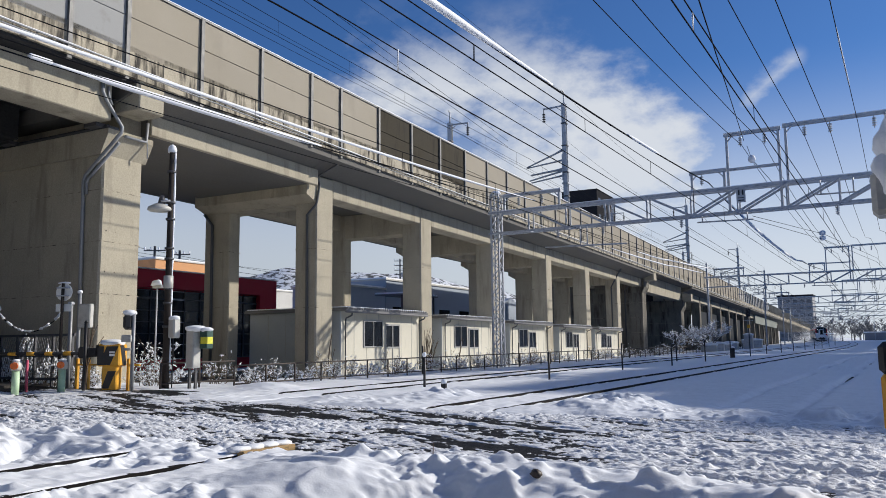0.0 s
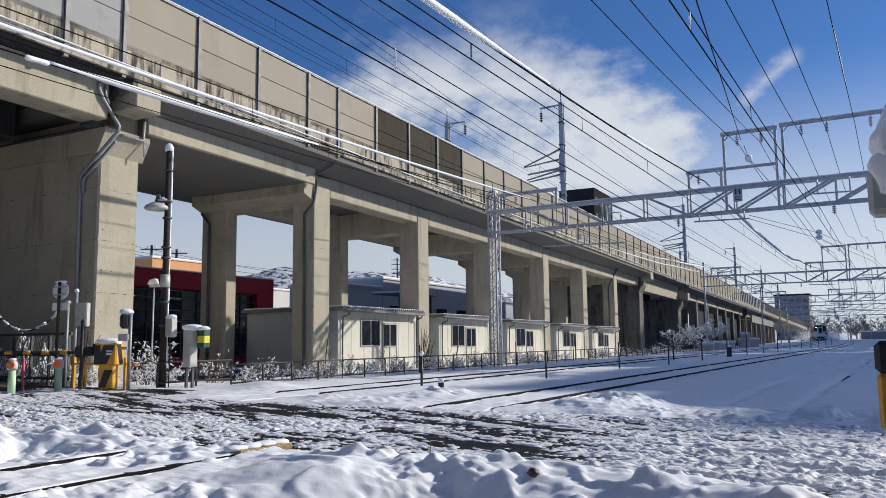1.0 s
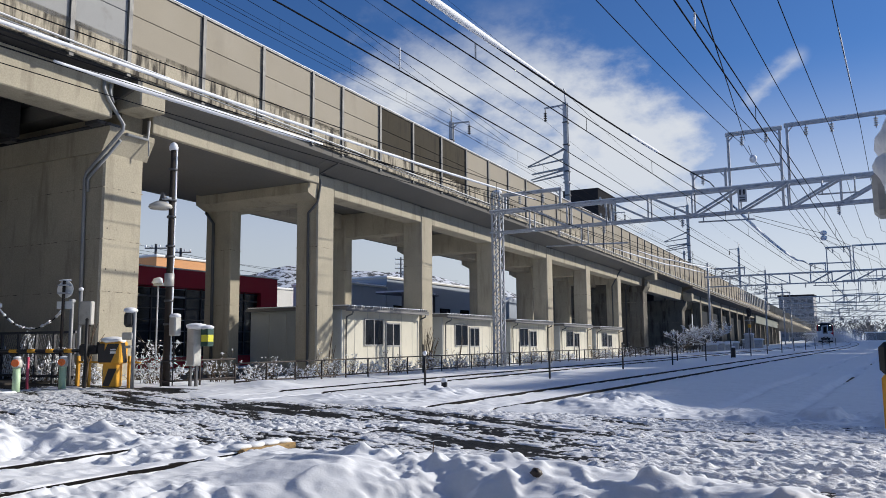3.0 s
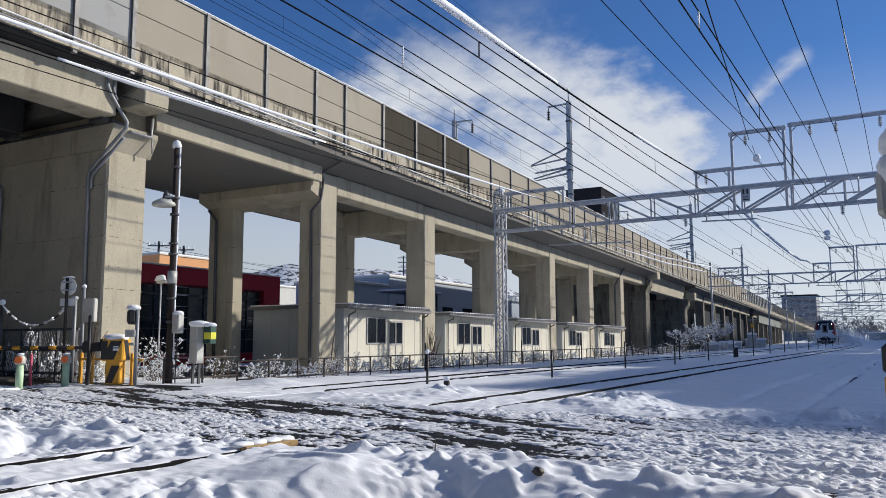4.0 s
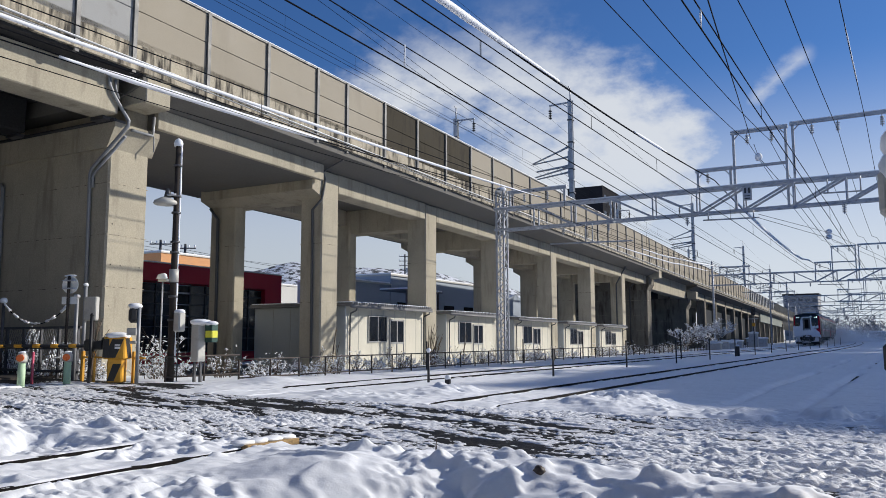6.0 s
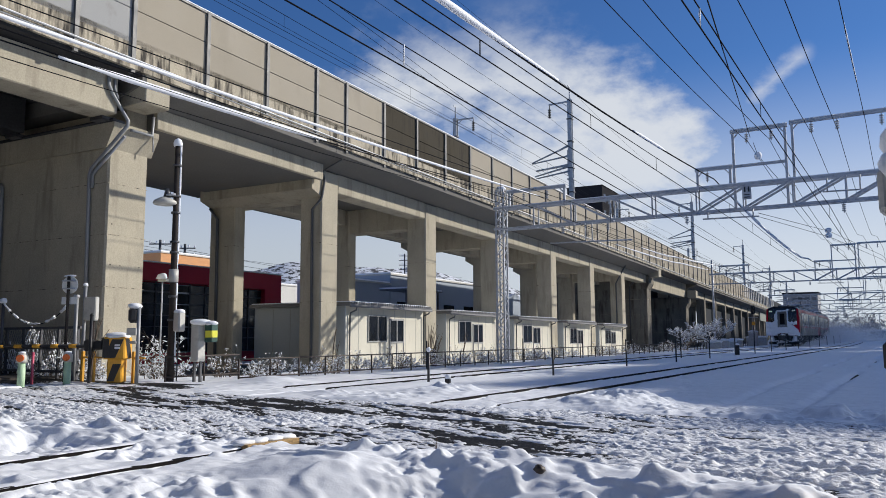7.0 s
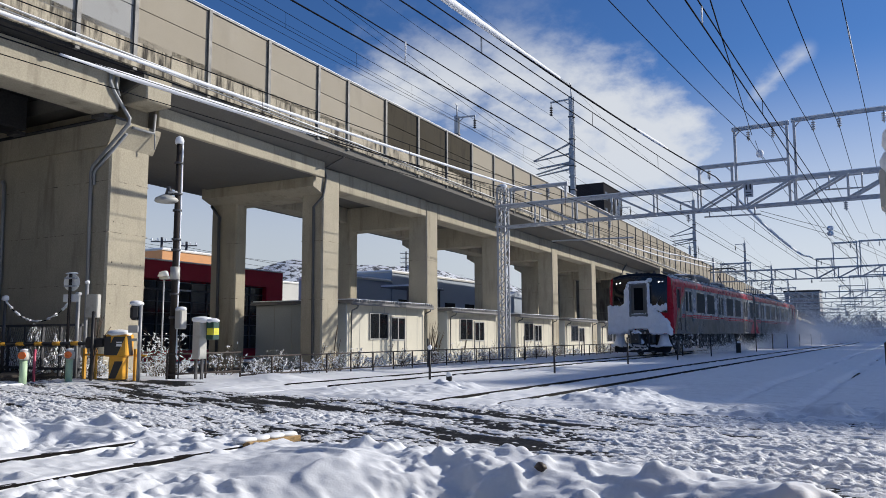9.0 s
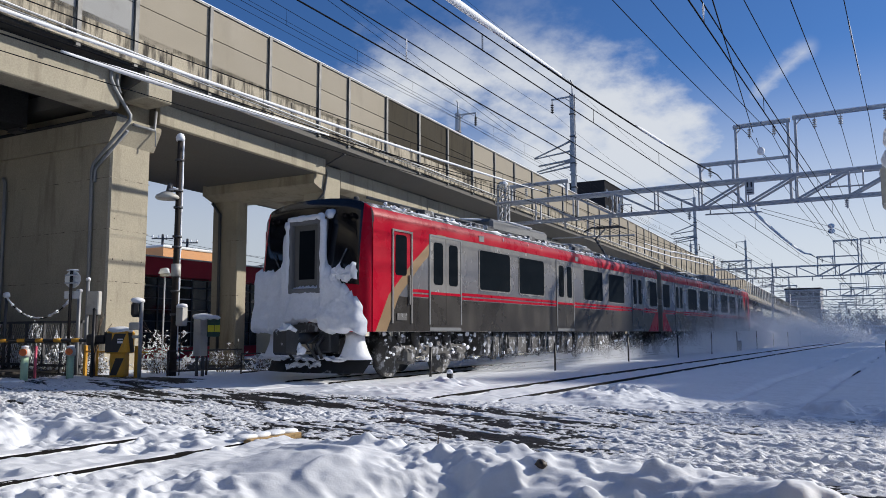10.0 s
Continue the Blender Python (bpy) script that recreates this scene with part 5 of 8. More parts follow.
def build_cabinet(x, y):
    c = thing("signal_cabinet", "narrow white cabinet on legs under a cap of snow", "cabinet", m=pose(x, y, -0.1))
    bm = B()
    box(bm, -0.12, 0.12, -0.12, 0.12, 0.5, 1.38, 0.015)
    part("body", bm, BOX_GREY, c)
    bm = B()
    box(bm, 0.122, 0.13, -0.10, 0.10, 0.55, 1.33)
    part("door", bm, BOX_GREY, c)
    for a in (-0.1, 0.1):
        bm = B()
        box(bm, a - 0.025, a + 0.025, -0.03, 0.03, 0, 0.5)
        part("leg", bm, STEEL_DARK, c)
    bm = B()
    blob(bm, (0.04, 0.02, 1.42), (0.27, 0.22, 0.08), 3, 0.14, 7)
    blob(bm, (0.32, 0.1, 1.39), (0.17, 0.15, 0.06), 3, 0.14, 9)
    part("snow", bm, SNOW_CAP, c)
    bm = B()
    box(bm, 0.2, 0.44, 0.0, 0.2, 0.95, 1.37, 0.015)
    g = part("side_box", bm, GREEN_DARK, c, "dark green box with a yellow label")
    bm = B()
    box(bm, 0.24, 0.444, -0.004, -0.001, 1.06, 1.22)
    part("label", bm, LIME, g)
    bm = B()
    box(bm, 0.441, 0.444, 0.02, 0.18, 1.06, 1.22)
    part("label", bm, LIME, g)


build_cabinet(-14.36, 12.75)


def build_side_fence():
    """Dark steel fence along the road, laced with snow."""
    f = thing("steel_fence", "dark blue-grey steel fence with snow caught in its mesh", "fence", m=pose(-17.25, 11.6, 0, 0, 0, 90))
    for k in range(9):
        bm = B()
        box(bm, -0.03, 0.03, k * 0.75 - 0.03, k * 0.75 + 0.03, -0.2, 1.25)
        part("post", bm, STEEL_DARK, f)
    for z in (0.15, 0.72, 1.22):
        bm = B()
        box(bm, -0.025, 0.025, -0.1, 6.1, z - 0.03, z + 0.03)
        part("rail", bm, STEEL_DARK, f)
    rng = random.Random(5)
    bm = B()
    for k in range(60):
        y = k * 0.1
        bar(bm, (0.0, y, 0.1), (0.0, y + 0.55, 1.2), 0.006)
        bar(bm, (0.01, y + 0.55, 0.1), (0.01, y, 1.2), 0.006)
    part("mesh", bm, STEEL_DARK, f)
    bm = B()
    for k in range(1500):
        y, z = rng.uniform(0, 6), rng.uniform(0.02, 1.2)
        if noise.noise((y * 2.6, z * 1.3, 3)) < -0.02 + 0.12 * z:
            continue
        a = rng.uniform(0.6, 2.3)
        L = rng.uniform(0.05, 0.16)
        bar(bm, (0.03, y, z), (0.03, y + L * math.cos(a), z + L * math.sin(a)), rng.uniform(0.008, 0.028))
    tagged(part("caught_snow", bm, SNOW_CAP, f), kind="stuff")


build_side_fence()


def build_rod(x, y, h, m, label):
    bm = B()
    tube(bm, [(0, 0, -0.2), (0, 0, h)], 0.028, 8)
    tagged(part("rod", bm, m, m=pose(x, y, 0)), label, "rod")


build_rod(-16.42, 10.0, 0.66, PINK, "faded red marker rod in the snow")
for x, y in ((-16.42, 11.2), (-16.02, 11.2), (-15.37, 11.45), (-14.62, 11.2)):
    f = thing("guard_hoop", "yellow guard post beside the barrier machine", "guard post", "yellow guard posts", pose(x, y, 0))
    bm = B()
    box(bm, -0.035, 0.035, -0.035, 0.035, -0.2, 0.66, 0.01)
    part("post", bm, YELLOW, f)
    bm = B()
    box(bm, 0.036, 0.36, -0.02, 0.02, 0.5, 0.54)
    part("rail", bm, YELLOW, f)


def twig_cluster(bm, rng, n, h, spread, r0, lean=0.5, mi=0):
    """Thin branching stems from one root."""
    tips = []
    for k in range(n):
        a = rng.uniform(0, math.tau)
        L = h * rng.uniform(0.5, 1.0)
        q = Vector((rng.gauss(0, spread * 0.3), rng.gauss(0, spread * 0.3), -0.05))
        d = Vector((math.cos(a) * lean * rng.random(), math.sin(a) * lean * rng.random(), 1)).normalized()
        pts = [q]
        for j in range(4):
            d = (d + Vector((rng.gauss(0, 0.22), rng.gauss(0, 0.22), -0.05 * j))).normalized()
            pts.append(pts[-1] + d * L / 4)
        tube(bm, pts, [r0, r0 * 0.85, r0 * 0.65, r0 * 0.45, r0 * 0.25], 4, mi=mi)
        tips += pts[1:]
        for j in (2, 3):
            e = (d + Vector((rng.gauss(0, 0.7), rng.gauss(0, 0.7), rng.gauss(0.1, 0.4)))).normalized()
            end = pts[j] + e * L * 0.3
            tube(bm, [pts[j], end], [r0 * 0.45, r0 * 0.2], 3, mi=mi)
            tips += [end, pts[j].lerp(end, 0.5)]
    return tips


def tufts(bm, rng, tips, n, r, jitter):
    """Small broken strips of snow lying along the twigs."""
    for k in range(n):
        q = rng.choice(tips) + Vector((rng.gauss(0, jitter), rng.gauss(0, jitter), rng.gauss(0, jitter)))
        s = r * rng.uniform(0.4, 1.2)
        d = Vector((rng.gauss(0, 1), rng.gauss(0, 1), rng.gauss(0, 0.8))).normalized() * s * rng.uniform(1.0, 4.5)
        tube(bm, [q - d, q, q + d * 0.8], [s * 0.3, s * 0.75, s * 0.25], 4)


def build_bush(seed, h, n, snow, leaves):
    rng = random.Random(seed)
    b = thing("bush", "leafless bush with snow on its twigs", "bush", "snowy bushes")
    bm = B()
    tips = twig_cluster(bm, rng, n, h, 0.5, 0.010, 0.9)
    tagged(part("branchwork", bm, TWIG, b), kind="stuff")
    bm = B()
    tufts(bm, rng, tips, int(snow * 1.5), 0.018, 0.022)
    tagged(part("snow", bm, SNOW_CAP, b), kind="stuff")
    if leaves:
        bm = B()
        for k in range(leaves):
            q = rng.choice(tips)
            u = Vector((rng.gauss(0, 1), rng.gauss(0, 1), rng.gauss(0, 1))).normalized() * 0.03
            v = u.cross(Vector((rng.gauss(0, 1), rng.gauss(0, 1), rng.gauss(0, 1)))).normalized() * 0.018
            bm.faces.new([bm.verts.new(q + u), bm.verts.new(q + v), bm.verts.new(q - u), bm.verts.new(q - v)])
        tagged(part("foliage", bm, LEAF_DRY, b), kind="stuff")
    return b


def plant_bushes():
    rng = random.Random(11)
    kinds = [build_bush(s, h, n, k, l) for s, h, n, k, l in ((1, 0.75, 24, 170, 110), (2, 0.6, 22, 200, 60), (3, 0.9, 20, 110, 120), (4, 0.55, 26, 220, 80))]
    spots = [(-15.5 - rng.random() * 0.9, 12.8 + k * 1.05 + rng.uniform(-0.3, 0.3)) for k in range(24)]
    spots += [(-15.6 - rng.random() * 0.8, 39 + k * 2.3) for k in range(12)]
    spots += [(-20.6 + 0.48 * k, 11.95 + rng.random() * 0.6) for k in range(8)]
    for k, (x, y) in enumerate(spots):
        m = pose(x, y, ground_at(x, y), 0, 0, rng.uniform(0, 360))
        if k < len(kinds):
            kinds[k].matrix_basis = m
        else:
            copy_thing(kinds[k % 4], m)


plant_bushes()


def build_stalks(x, y, seed, h, n):
    rng = random.Random(seed)
    s = thing("dry_stalks", "tall bare dry stalks arching beside the hut", "plant", "dry stalks", pose(x, y, ground_at(x, y)))
    bm = B()
    for k in range(n):
        a = rng.uniform(-0.8, 0.8)
        L = h * rng.uniform(0.55, 1)
        q = Vector((rng.gauss(0, 0.07), rng.gauss(0, 0.1), -0.1))
        pts = [q]
        lean = rng.uniform(0.1, 0.45)
        for j in range(6):
            pts.append(q + Vector((math.sin(a) * lean * (j / 5) ** 2 * 0.4, math.cos(a) * lean * (j / 5) ** 2 * 1.2, L * (j + 1) / 6)))
        tube(bm, pts, [0.018, 0.017, 0.016, 0.014, 0.012, 0.01, 0.008], 5)
    tagged(part("stalk_clump", bm, TWIG, s), kind="stuff")


for x, y, seed, h, n in ((-17.4, 28.0, 1, 1.9, 16), (-17.5, 28.6, 2, 1.5, 10), (-17.6, 31.2, 3, 1.9, 5), (-17.4, 21.6, 4, 1.7, 4), (-18.0, 40.5, 5, 1.5, 6), (-15.6, 10.9, 6, 1.7, 5)):
    build_stalks(x, y, seed, h, n)


def build_snowy_tree(x, y, seed, h):
    """A small spreading tree, every branch carrying snow."""
    rng = random.Random(seed)
    t = thing("tree", "small spreading leafless tree white with snow", "tree", "snowy trees", m=pose(x, y, ground_at(x, y)))
    wood, snow = B(), B()

    def grow(q, d, L, r, depth):
        pts = [q]
        for j in range(3):
            d = (d + Vector((rng.gauss(0, 0.16), rng.gauss(0, 0.16), 0.02))).normalized()
            pts.append(pts[-1] + d * L / 3)
        tube(wood, pts, [r, r * 0.88, r * 0.76, r * 0.62], 5 if depth > 2 else 3)
        if depth < 4:
            tube(snow, [p_ + Vector((0, 0, r + 0.008)) for p_ in pts], [max(r * 0.9, 0.014)] * 4, 4)
        if depth:
            for k in range(3 if depth > 1 else 4):
                e = (d + Vector((rng.gauss(0, 0.62), rng.gauss(0, 0.62), rng.gauss(0.05, 0.35)))).normalized()
                grow(pts[rng.choice((2, 3))], e, L * rng.uniform(0.58, 0.8), r * 0.58, depth - 1)
    for k in range(5):
        a = k * 1.257 + rng.random()
        grow(Vector((0, 0, 0.25)), Vector((math.cos(a) * 0.9, math.sin(a) * 0.9, 0.8)).normalized(), h * 0.36, 0.05, 4)
    tube(wood, [(0, 0, -0.2), (0, 0, 0.3)], [0.1, 0.08], 8)
    part("trunk", wood, TWIG, t)
    tagged(part("snow", snow, SNOW_CAP, t), kind="stuff")


build_snowy_tree(-14.75, 70.0, 4, 3.3)
build_snowy_tree(-16.5, 68.6, 7, 2.7)

# ---- beyond the viaduct ----
EARTH = mat("bare_earth", (0.07, 0.06, 0.05), 0.9, var=0.3, scale=1, fine=15, bump=0.4, dist=0.02, dirt=(0.13, 0.12, 0.11), dirt_lo=0.5, dirt_hi=0.75, dirt_freq=1.2)
RED_WALL = mat("dark_red_cladding", (0.38, 0.010, 0.032), 0.45, var=0.08, scale=1, fine=20, bump=0.05)
ORANGE_WALL = mat("orange_wall", (0.62, 0.30, 0.12), 0.7, var=0.08, scale=1, fine=20, bump=0.05)
BLUE_WALL = mat("blue_grey_cladding", (0.33, 0.38, 0.45), 0.6, var=0.08, scale=0.6, fine=15, bump=0.05)
GREY_WALL = mat("grey_sheet_wall", (0.15, 0.15, 0.15), 0.65, var=0.08, scale=1, fine=20, bump=0.05)
PALE_WALL = mat("pale_wall", (0.55, 0.54, 0.50), 0.7, var=0.1, scale=0.5, fine=10, bump=0.05)
DARK_BLOCK = mat("dark_tower_wall", (0.03, 0.03, 0.034), 0.95, spec=0.03, var=0.12, scale=0.3, fine=8, bump=0.05)
FAR_GREY = mat("far_grey_wall", (0.27, 0.27, 0.275), 0.7, var=0.1, scale=0.2, fine=4, bump=0.0)


def build_earth():
    bm = B()
    n = 40
    rows = []
    for k in range(n + 1):
        s = -8.0 + 140 * k / n
        rows.append([bm.verts.new((w + 0.4 * noise.noise((s * 0.3, w, 0)) * (w > -1), s, -0.33 + 0.03 * noise.noise((s, w, 1)))) for w in np.linspace(-9.3, -0.25, 8)])
    for a, b in zip(rows, rows[1:]):
        for k in range(7):
            bm.faces.new((a[k], a[k + 1], b[k + 1], b[k])).smooth = True
    tagged(part("earth", bm, EARTH, m=VIA), "dry bare earth sheltered under the viaduct", "earth", kind="structure")


build_earth()


def build_underpass():
    bm = B()
    box(bm, -9.4, -0.3, -92.0, -9.5, -0.4, 0.03)
    tagged(part("pavement", bm, EARTH, m=VIA), "dry dark ground under the viaduct beside the road", "pavement", kind="structure")


build_underpass()


def build_red_shop():
    h = thing("red_building", "low dark red building with a long band of black windows", "building", m=VIA)
    w = -14.5
    bm = B()
    box(bm, w - 12, w, -4.0, 15.0, 3.92, 4.86)
    box(bm, w - 12, w, 13.5, 15.0, -0.5, 3.92)
    box(bm, w - 12, w - 0.5, -4.0, 13.5, -0.5, 3.92)
    part("wall", bm, RED_WALL, h)
    bm = B()
    box(bm, w - 12, w + 0.06, -4.1, 15.08, 4.86, 4.90)
    part("roof_edge", bm, BOX_GREY, h)
    bm = B()
    box(bm, w - 11.9, w - 0.05, -4.0, 14.95, 4.902, 4.95)
    part("snow", bm, SNOW_CAP, h)
    for k in range(15):
        s = -3.9 + k * 1.16
        wb = B()
        box(wb, w - 0.42, w - 0.3, s, s + 1.12, 0.2, 3.85)
        pane = part("window", wb, GLASS_DARK, h)
        wb = B()
        for z in (0.2, 0.95, 1.55, 2.15, 2.75, 3.35, 3.8):
            box(wb, w - 0.3, w - 0.25, s, s + 1.12, z, z + (0.04 if z != 3.35 else 0.09))
        box(wb, w - 0.3, w - 0.24, s - 0.03, s + 0.03, 0.2, 3.9)
        part("mullion", wb, STEEL_DARK if k % 3 else STEEL, pane)


build_red_shop()


def build_block(name, label, w0, w1, s0, s1, top, m, snow=True, rows=0, cols=0, pitch=0.0):
    h = thing(name, label, "building", m=VIA)
    bm = B()
    if pitch:
        mid = (s0 + s1) / 2
        v = [bm.verts.new(q) for q in ((w0, s0, -0.5), (w0, s1, -0.5), (w0, s1, top), (w0, mid, top + pitch), (w0, s0, top), (w1, s0, -0.5), (w1, s1, -0.5), (w1, s1, top), (w1, mid, top + pitch), (w1, s0, top))]
        for f in ((0, 1, 2, 3, 4), (9, 8, 7, 6, 5), (0, 5, 6, 1), (1, 6, 7, 2), (2, 7, 8, 3), (3, 8, 9, 4), (4, 9, 5, 0)):
            bm.faces.new([v[i] for i in f])
        bmesh.ops.recalc_face_normals(bm, faces=bm.faces)
    else:
        box(bm, w0, w1, s0, s1, -0.5, top)
    part("wall", bm, m, h)
    if not pitch:
        bm = B()
        box(bm, w0 - 0.1, w1 + 0.1, s0 - 0.1, s1 + 0.1, top, top + 0.12)
        part("roof_edge", bm, BOX_GREY if snow else m, h)
        if snow:
            bm = B()
            box(bm, w0, w1, s0, s1, top + 0.122, top + 0.24)
            part("snow", bm, SNOW_CAP, h)
    for r in range(rows):
        for c in range(cols):
            s = s0 + (s1 - s0) * (c + 0.25) / cols
            z = 1.0 + (top - 1.2) * (r + 0.1) / rows
            bm = B()
            box(bm, w1 - 0.1, w1 + 0.02, s, s + (s1 - s0) / cols * 0.5, z, z + (top - 1.2) / rows * 0.5)
            part("window", bm, GLASS_DARK, h)
    return h


build_block("orange_building", "orange rendered building with a flat roof", -56, -40, 28.0, 34.5, 9.0, ORANGE_WALL)
build_block("white_building", "small pale building in the distance", -50, -40, 45.0, 50.5, 6.9, PALE_WALL)
build_block("blue_warehouse", "blue-grey clad warehouse with snow on its roof", -20.5, -15.5, 24.0, 29.4, 5.15, BLUE_WALL, True, 1, 3)
build_block("blue_warehouse", "larger blue-grey warehouse with snow on its roof", -21.5, -15.5, 29.5, 45.5, 5.95, BLUE_WALL, True, 1, 4)
build_block("blue_house", "blue gabled house beyond the viaduct", -26, -16, 50.5, 62.0, 4.2, BLUE_WALL, False, 1, 3, 1.5)
build_block("dark_tower", "dark tall office block behind the viaduct", -28.9, -22.3, 112.0, 124.0, 28.2, DARK_BLOCK, False, 9, 4)


def build_canopy_roof():
    c = thing("shed_roof", "small corrugated shelter roof with snow between its ribs", "roof", m=VIA @ pose(-13.2, 26.2, -0.35))
    bm = B()
    box(bm, -1.2, 1.2, 0, 5.6, 4.85, 4.93)
    part("sheet", bm, HUT_SIDE, c)
    bm = B()
    for k in range(13):
        box(bm, -1.2, 1.25, k * 0.43, k * 0.43 + 0.24, 4.932, 5.05)
    part("snow", bm, SNOW_CAP, c)
    for y in (0.3, 5.2):
        bm = B()
        box(bm, 0.9, 1.02, y, y + 0.12, -0.2, 4.85)
        part("post", bm, STEEL_DARK, c)


build_canopy_roof()


def build_far_poles():
    for w, s, h, arms in ((-45, 35.6, 10.9, 3), (-60, 105.4, 17.2, 4), (-45, 32.3, 11.0, 1), (-52, 92.0, 10.5, 2)):
        p = thing("power_pole", "power pole with crossarms, transformers and snow", "power pole", "distant power poles", VIA @ pose(w, s, 0, 0, 0, 30))
        bm = B()
        tube(bm, [(0, 0, 0), (0, 0, h)], [0.2, 0.13], 8)
        part("shaft", bm, STEEL_DARK, p)
        for k in range(arms):
            bm = B()
            box(bm, -1.1, 1.1, -0.06, 0.06, h - 0.5 - k * 0.9, h - 0.38 - k * 0.9)
            part("crossarm", bm, STEEL_DARK, p)
            for x in (-1.0, -0.4, 0.4, 1.0):
                bm = B()
                tube(bm, [(x, 0, h - 0.38 - k * 0.9), (x, 0, h - 0.1 - k * 0.9)], 0.07, 6)
                part("insulator", bm, SNOW_CAP, p)
        if arms > 1:
            bm = B()
            tube(bm, [(0.45, 0, h - 3.6), (0.45, 0, h - 2.7)], 0.28, 10)
            part("transformer", bm, STEEL, p)
    for z, w0, w1 in ((9.4, -45, -52), (8.7, -45, -52), (10.4, -45, -60), (12.2, -60, -60)):
        a = VIA @ Vector((w0, 20, z + 1.0))
        b = VIA @ Vector((w1, 130, z + 2.0))
        wire([a.lerp(b, k / 12) - Vector((0, 0, 1.6 * 4 * (k / 12) * (1 - k / 12))) for k in range(13)], 0.022, "distant power line behind the viaduct")


build_far_poles()


def build_hills():
    """A snowy wooded ridge far behind the town."""
    hill = mat("snowy_wooded_hill", (0.75, 0.77, 0.80), 0.9, var=0.1, scale=0.02, fine=0.2, bump=0.0, dirt=(0.06, 0.062, 0.065), dirt_lo=0.49, dirt_hi=0.57, dirt_scale=(1, 1, 0.6), dirt_freq=0.13)
    bm = B()
    rows = []
    n = 90
    for k in range(n + 1):
        a = radians(2 + 80 * k / n)
        h = 84 + 10 * noise.noise((a * 5, 0, 0)) + 9 * noise.noise((a * 17, 2, 0)) + 5 * noise.noise((a * 45, 4, 0))
        h *= float(step(np.array(math.degrees(a)), 12, 34))
        row = []
        for j in range(7):
            u = j / 6
            d = 760 + 200 * u
            row.append(bm.verts.new((-d * math.sin(a), d * math.cos(a), -2 + h * 1.04 * u ** 0.8 + 5 * noise.noise((a * 60, u * 6, 5)) * u)))
        rows.append(row)
    for a, b in zip(rows, rows[1:]):
        for j in range(6):
            bm.faces.new((a[j], b[j], b[j + 1], a[j + 1])).smooth = True
    tagged(part("backdrop", bm, hill), "distant snowy wooded ridge", "hills", kind="structure")


build_hills()


FAR_WINDOW = mat("far_window", (0.15, 0.155, 0.165), 0.6, var=0.1, scale=0.3, fine=4, bump=0.0, spec=0.2)


def build_far_town():
    """Apartment blocks and sheds far down the line."""
    for x, y, w, d, h, rows, cols in ((-50.5, 400, 15, 14, 21.0, 6, 5), (-66, 420, 12, 12, 15, 4, 3)):
        b = thing("apartment_block", "grey apartment block hazy in the distance", "building", "distant blocks", pose(x, y, -0.5))
        bm = B()
        box(bm, 0, w, 0, d, 0, h)
        part("wall", bm, FAR_GREY, b)
        bm = B()
        box(bm, -0.4, w + 0.4, -0.4, d, h, h + 0.8)
        part("roof", bm, DARK_BLOCK, b)
        for r in range(rows):
            for c in range(cols):
                bm = B()
                cx, cz = w * (c + 0.2) / cols, 1.5 + (h - 2) * (r + 0.15) / rows
                box(bm, cx, cx + w / cols * 0.6, -0.06, 0.1, cz, cz + (h - 2) / rows * 0.5)
                part("window", bm, FAR_WINDOW, b)


build_far_town()

FAR_WOOD = mat("far_bare_trees", (0.16, 0.165, 0.175), 0.9, var=0.25, scale=0.4, fine=4, bump=0.0)


def build_far_woods():
    """Bare trees and low roofs where the line runs out of sight."""
    rng = random.Random(44)
    bm = B()
    for k in range(70):
        x, y = rng.uniform(-42, 30), rng.uniform(330, 430)
        h = rng.uniform(5, 11)
        tube(bm, [(x, y, -1), (x, y, h * 0.6)], [0.25, 0.12], 5)
        for j in range(60):
            a, u = rng.uniform(0, math.tau), rng.random()
            r = h * 0.33 * math.sin(math.pi * (0.15 + 0.85 * u)) * rng.uniform(0.3, 1.0)
            q = Vector((x + r * math.cos(a), y + r * math.sin(a), h * (0.3 + 0.7 * u)))
            d = Vector((math.cos(a), math.sin(a), 0.9)) * rng.uniform(0.3, 0.7)
            tube(bm, [q - d, q + d], [0.16, 0.04], 3, False)
    tagged(part("far_woods", bm, FAR_WOOD), "bare grey trees far down the line", "trees", kind="stuff")
    for x, y, w, d, h in ((-30, 300, 9, 10, 2.6), (-12, 318, 11, 10, 3.0), (12, 330, 12, 10, 3.2)):
        b = thing("far_shed", "low grey shed with snow on its roof", "building", "far sheds", pose(x, y, -0.4))
        bm = B()
        box(bm, 0, w, 0, d, 0, h)
        part("wall", bm, FAR_GREY, b)
        bm = B()
        box(bm, -0.3, w + 0.3, -0.3, d + 0.3, h, h + 0.35)
        part("roof", bm, SNOW_CAP, b)


build_far_woods()

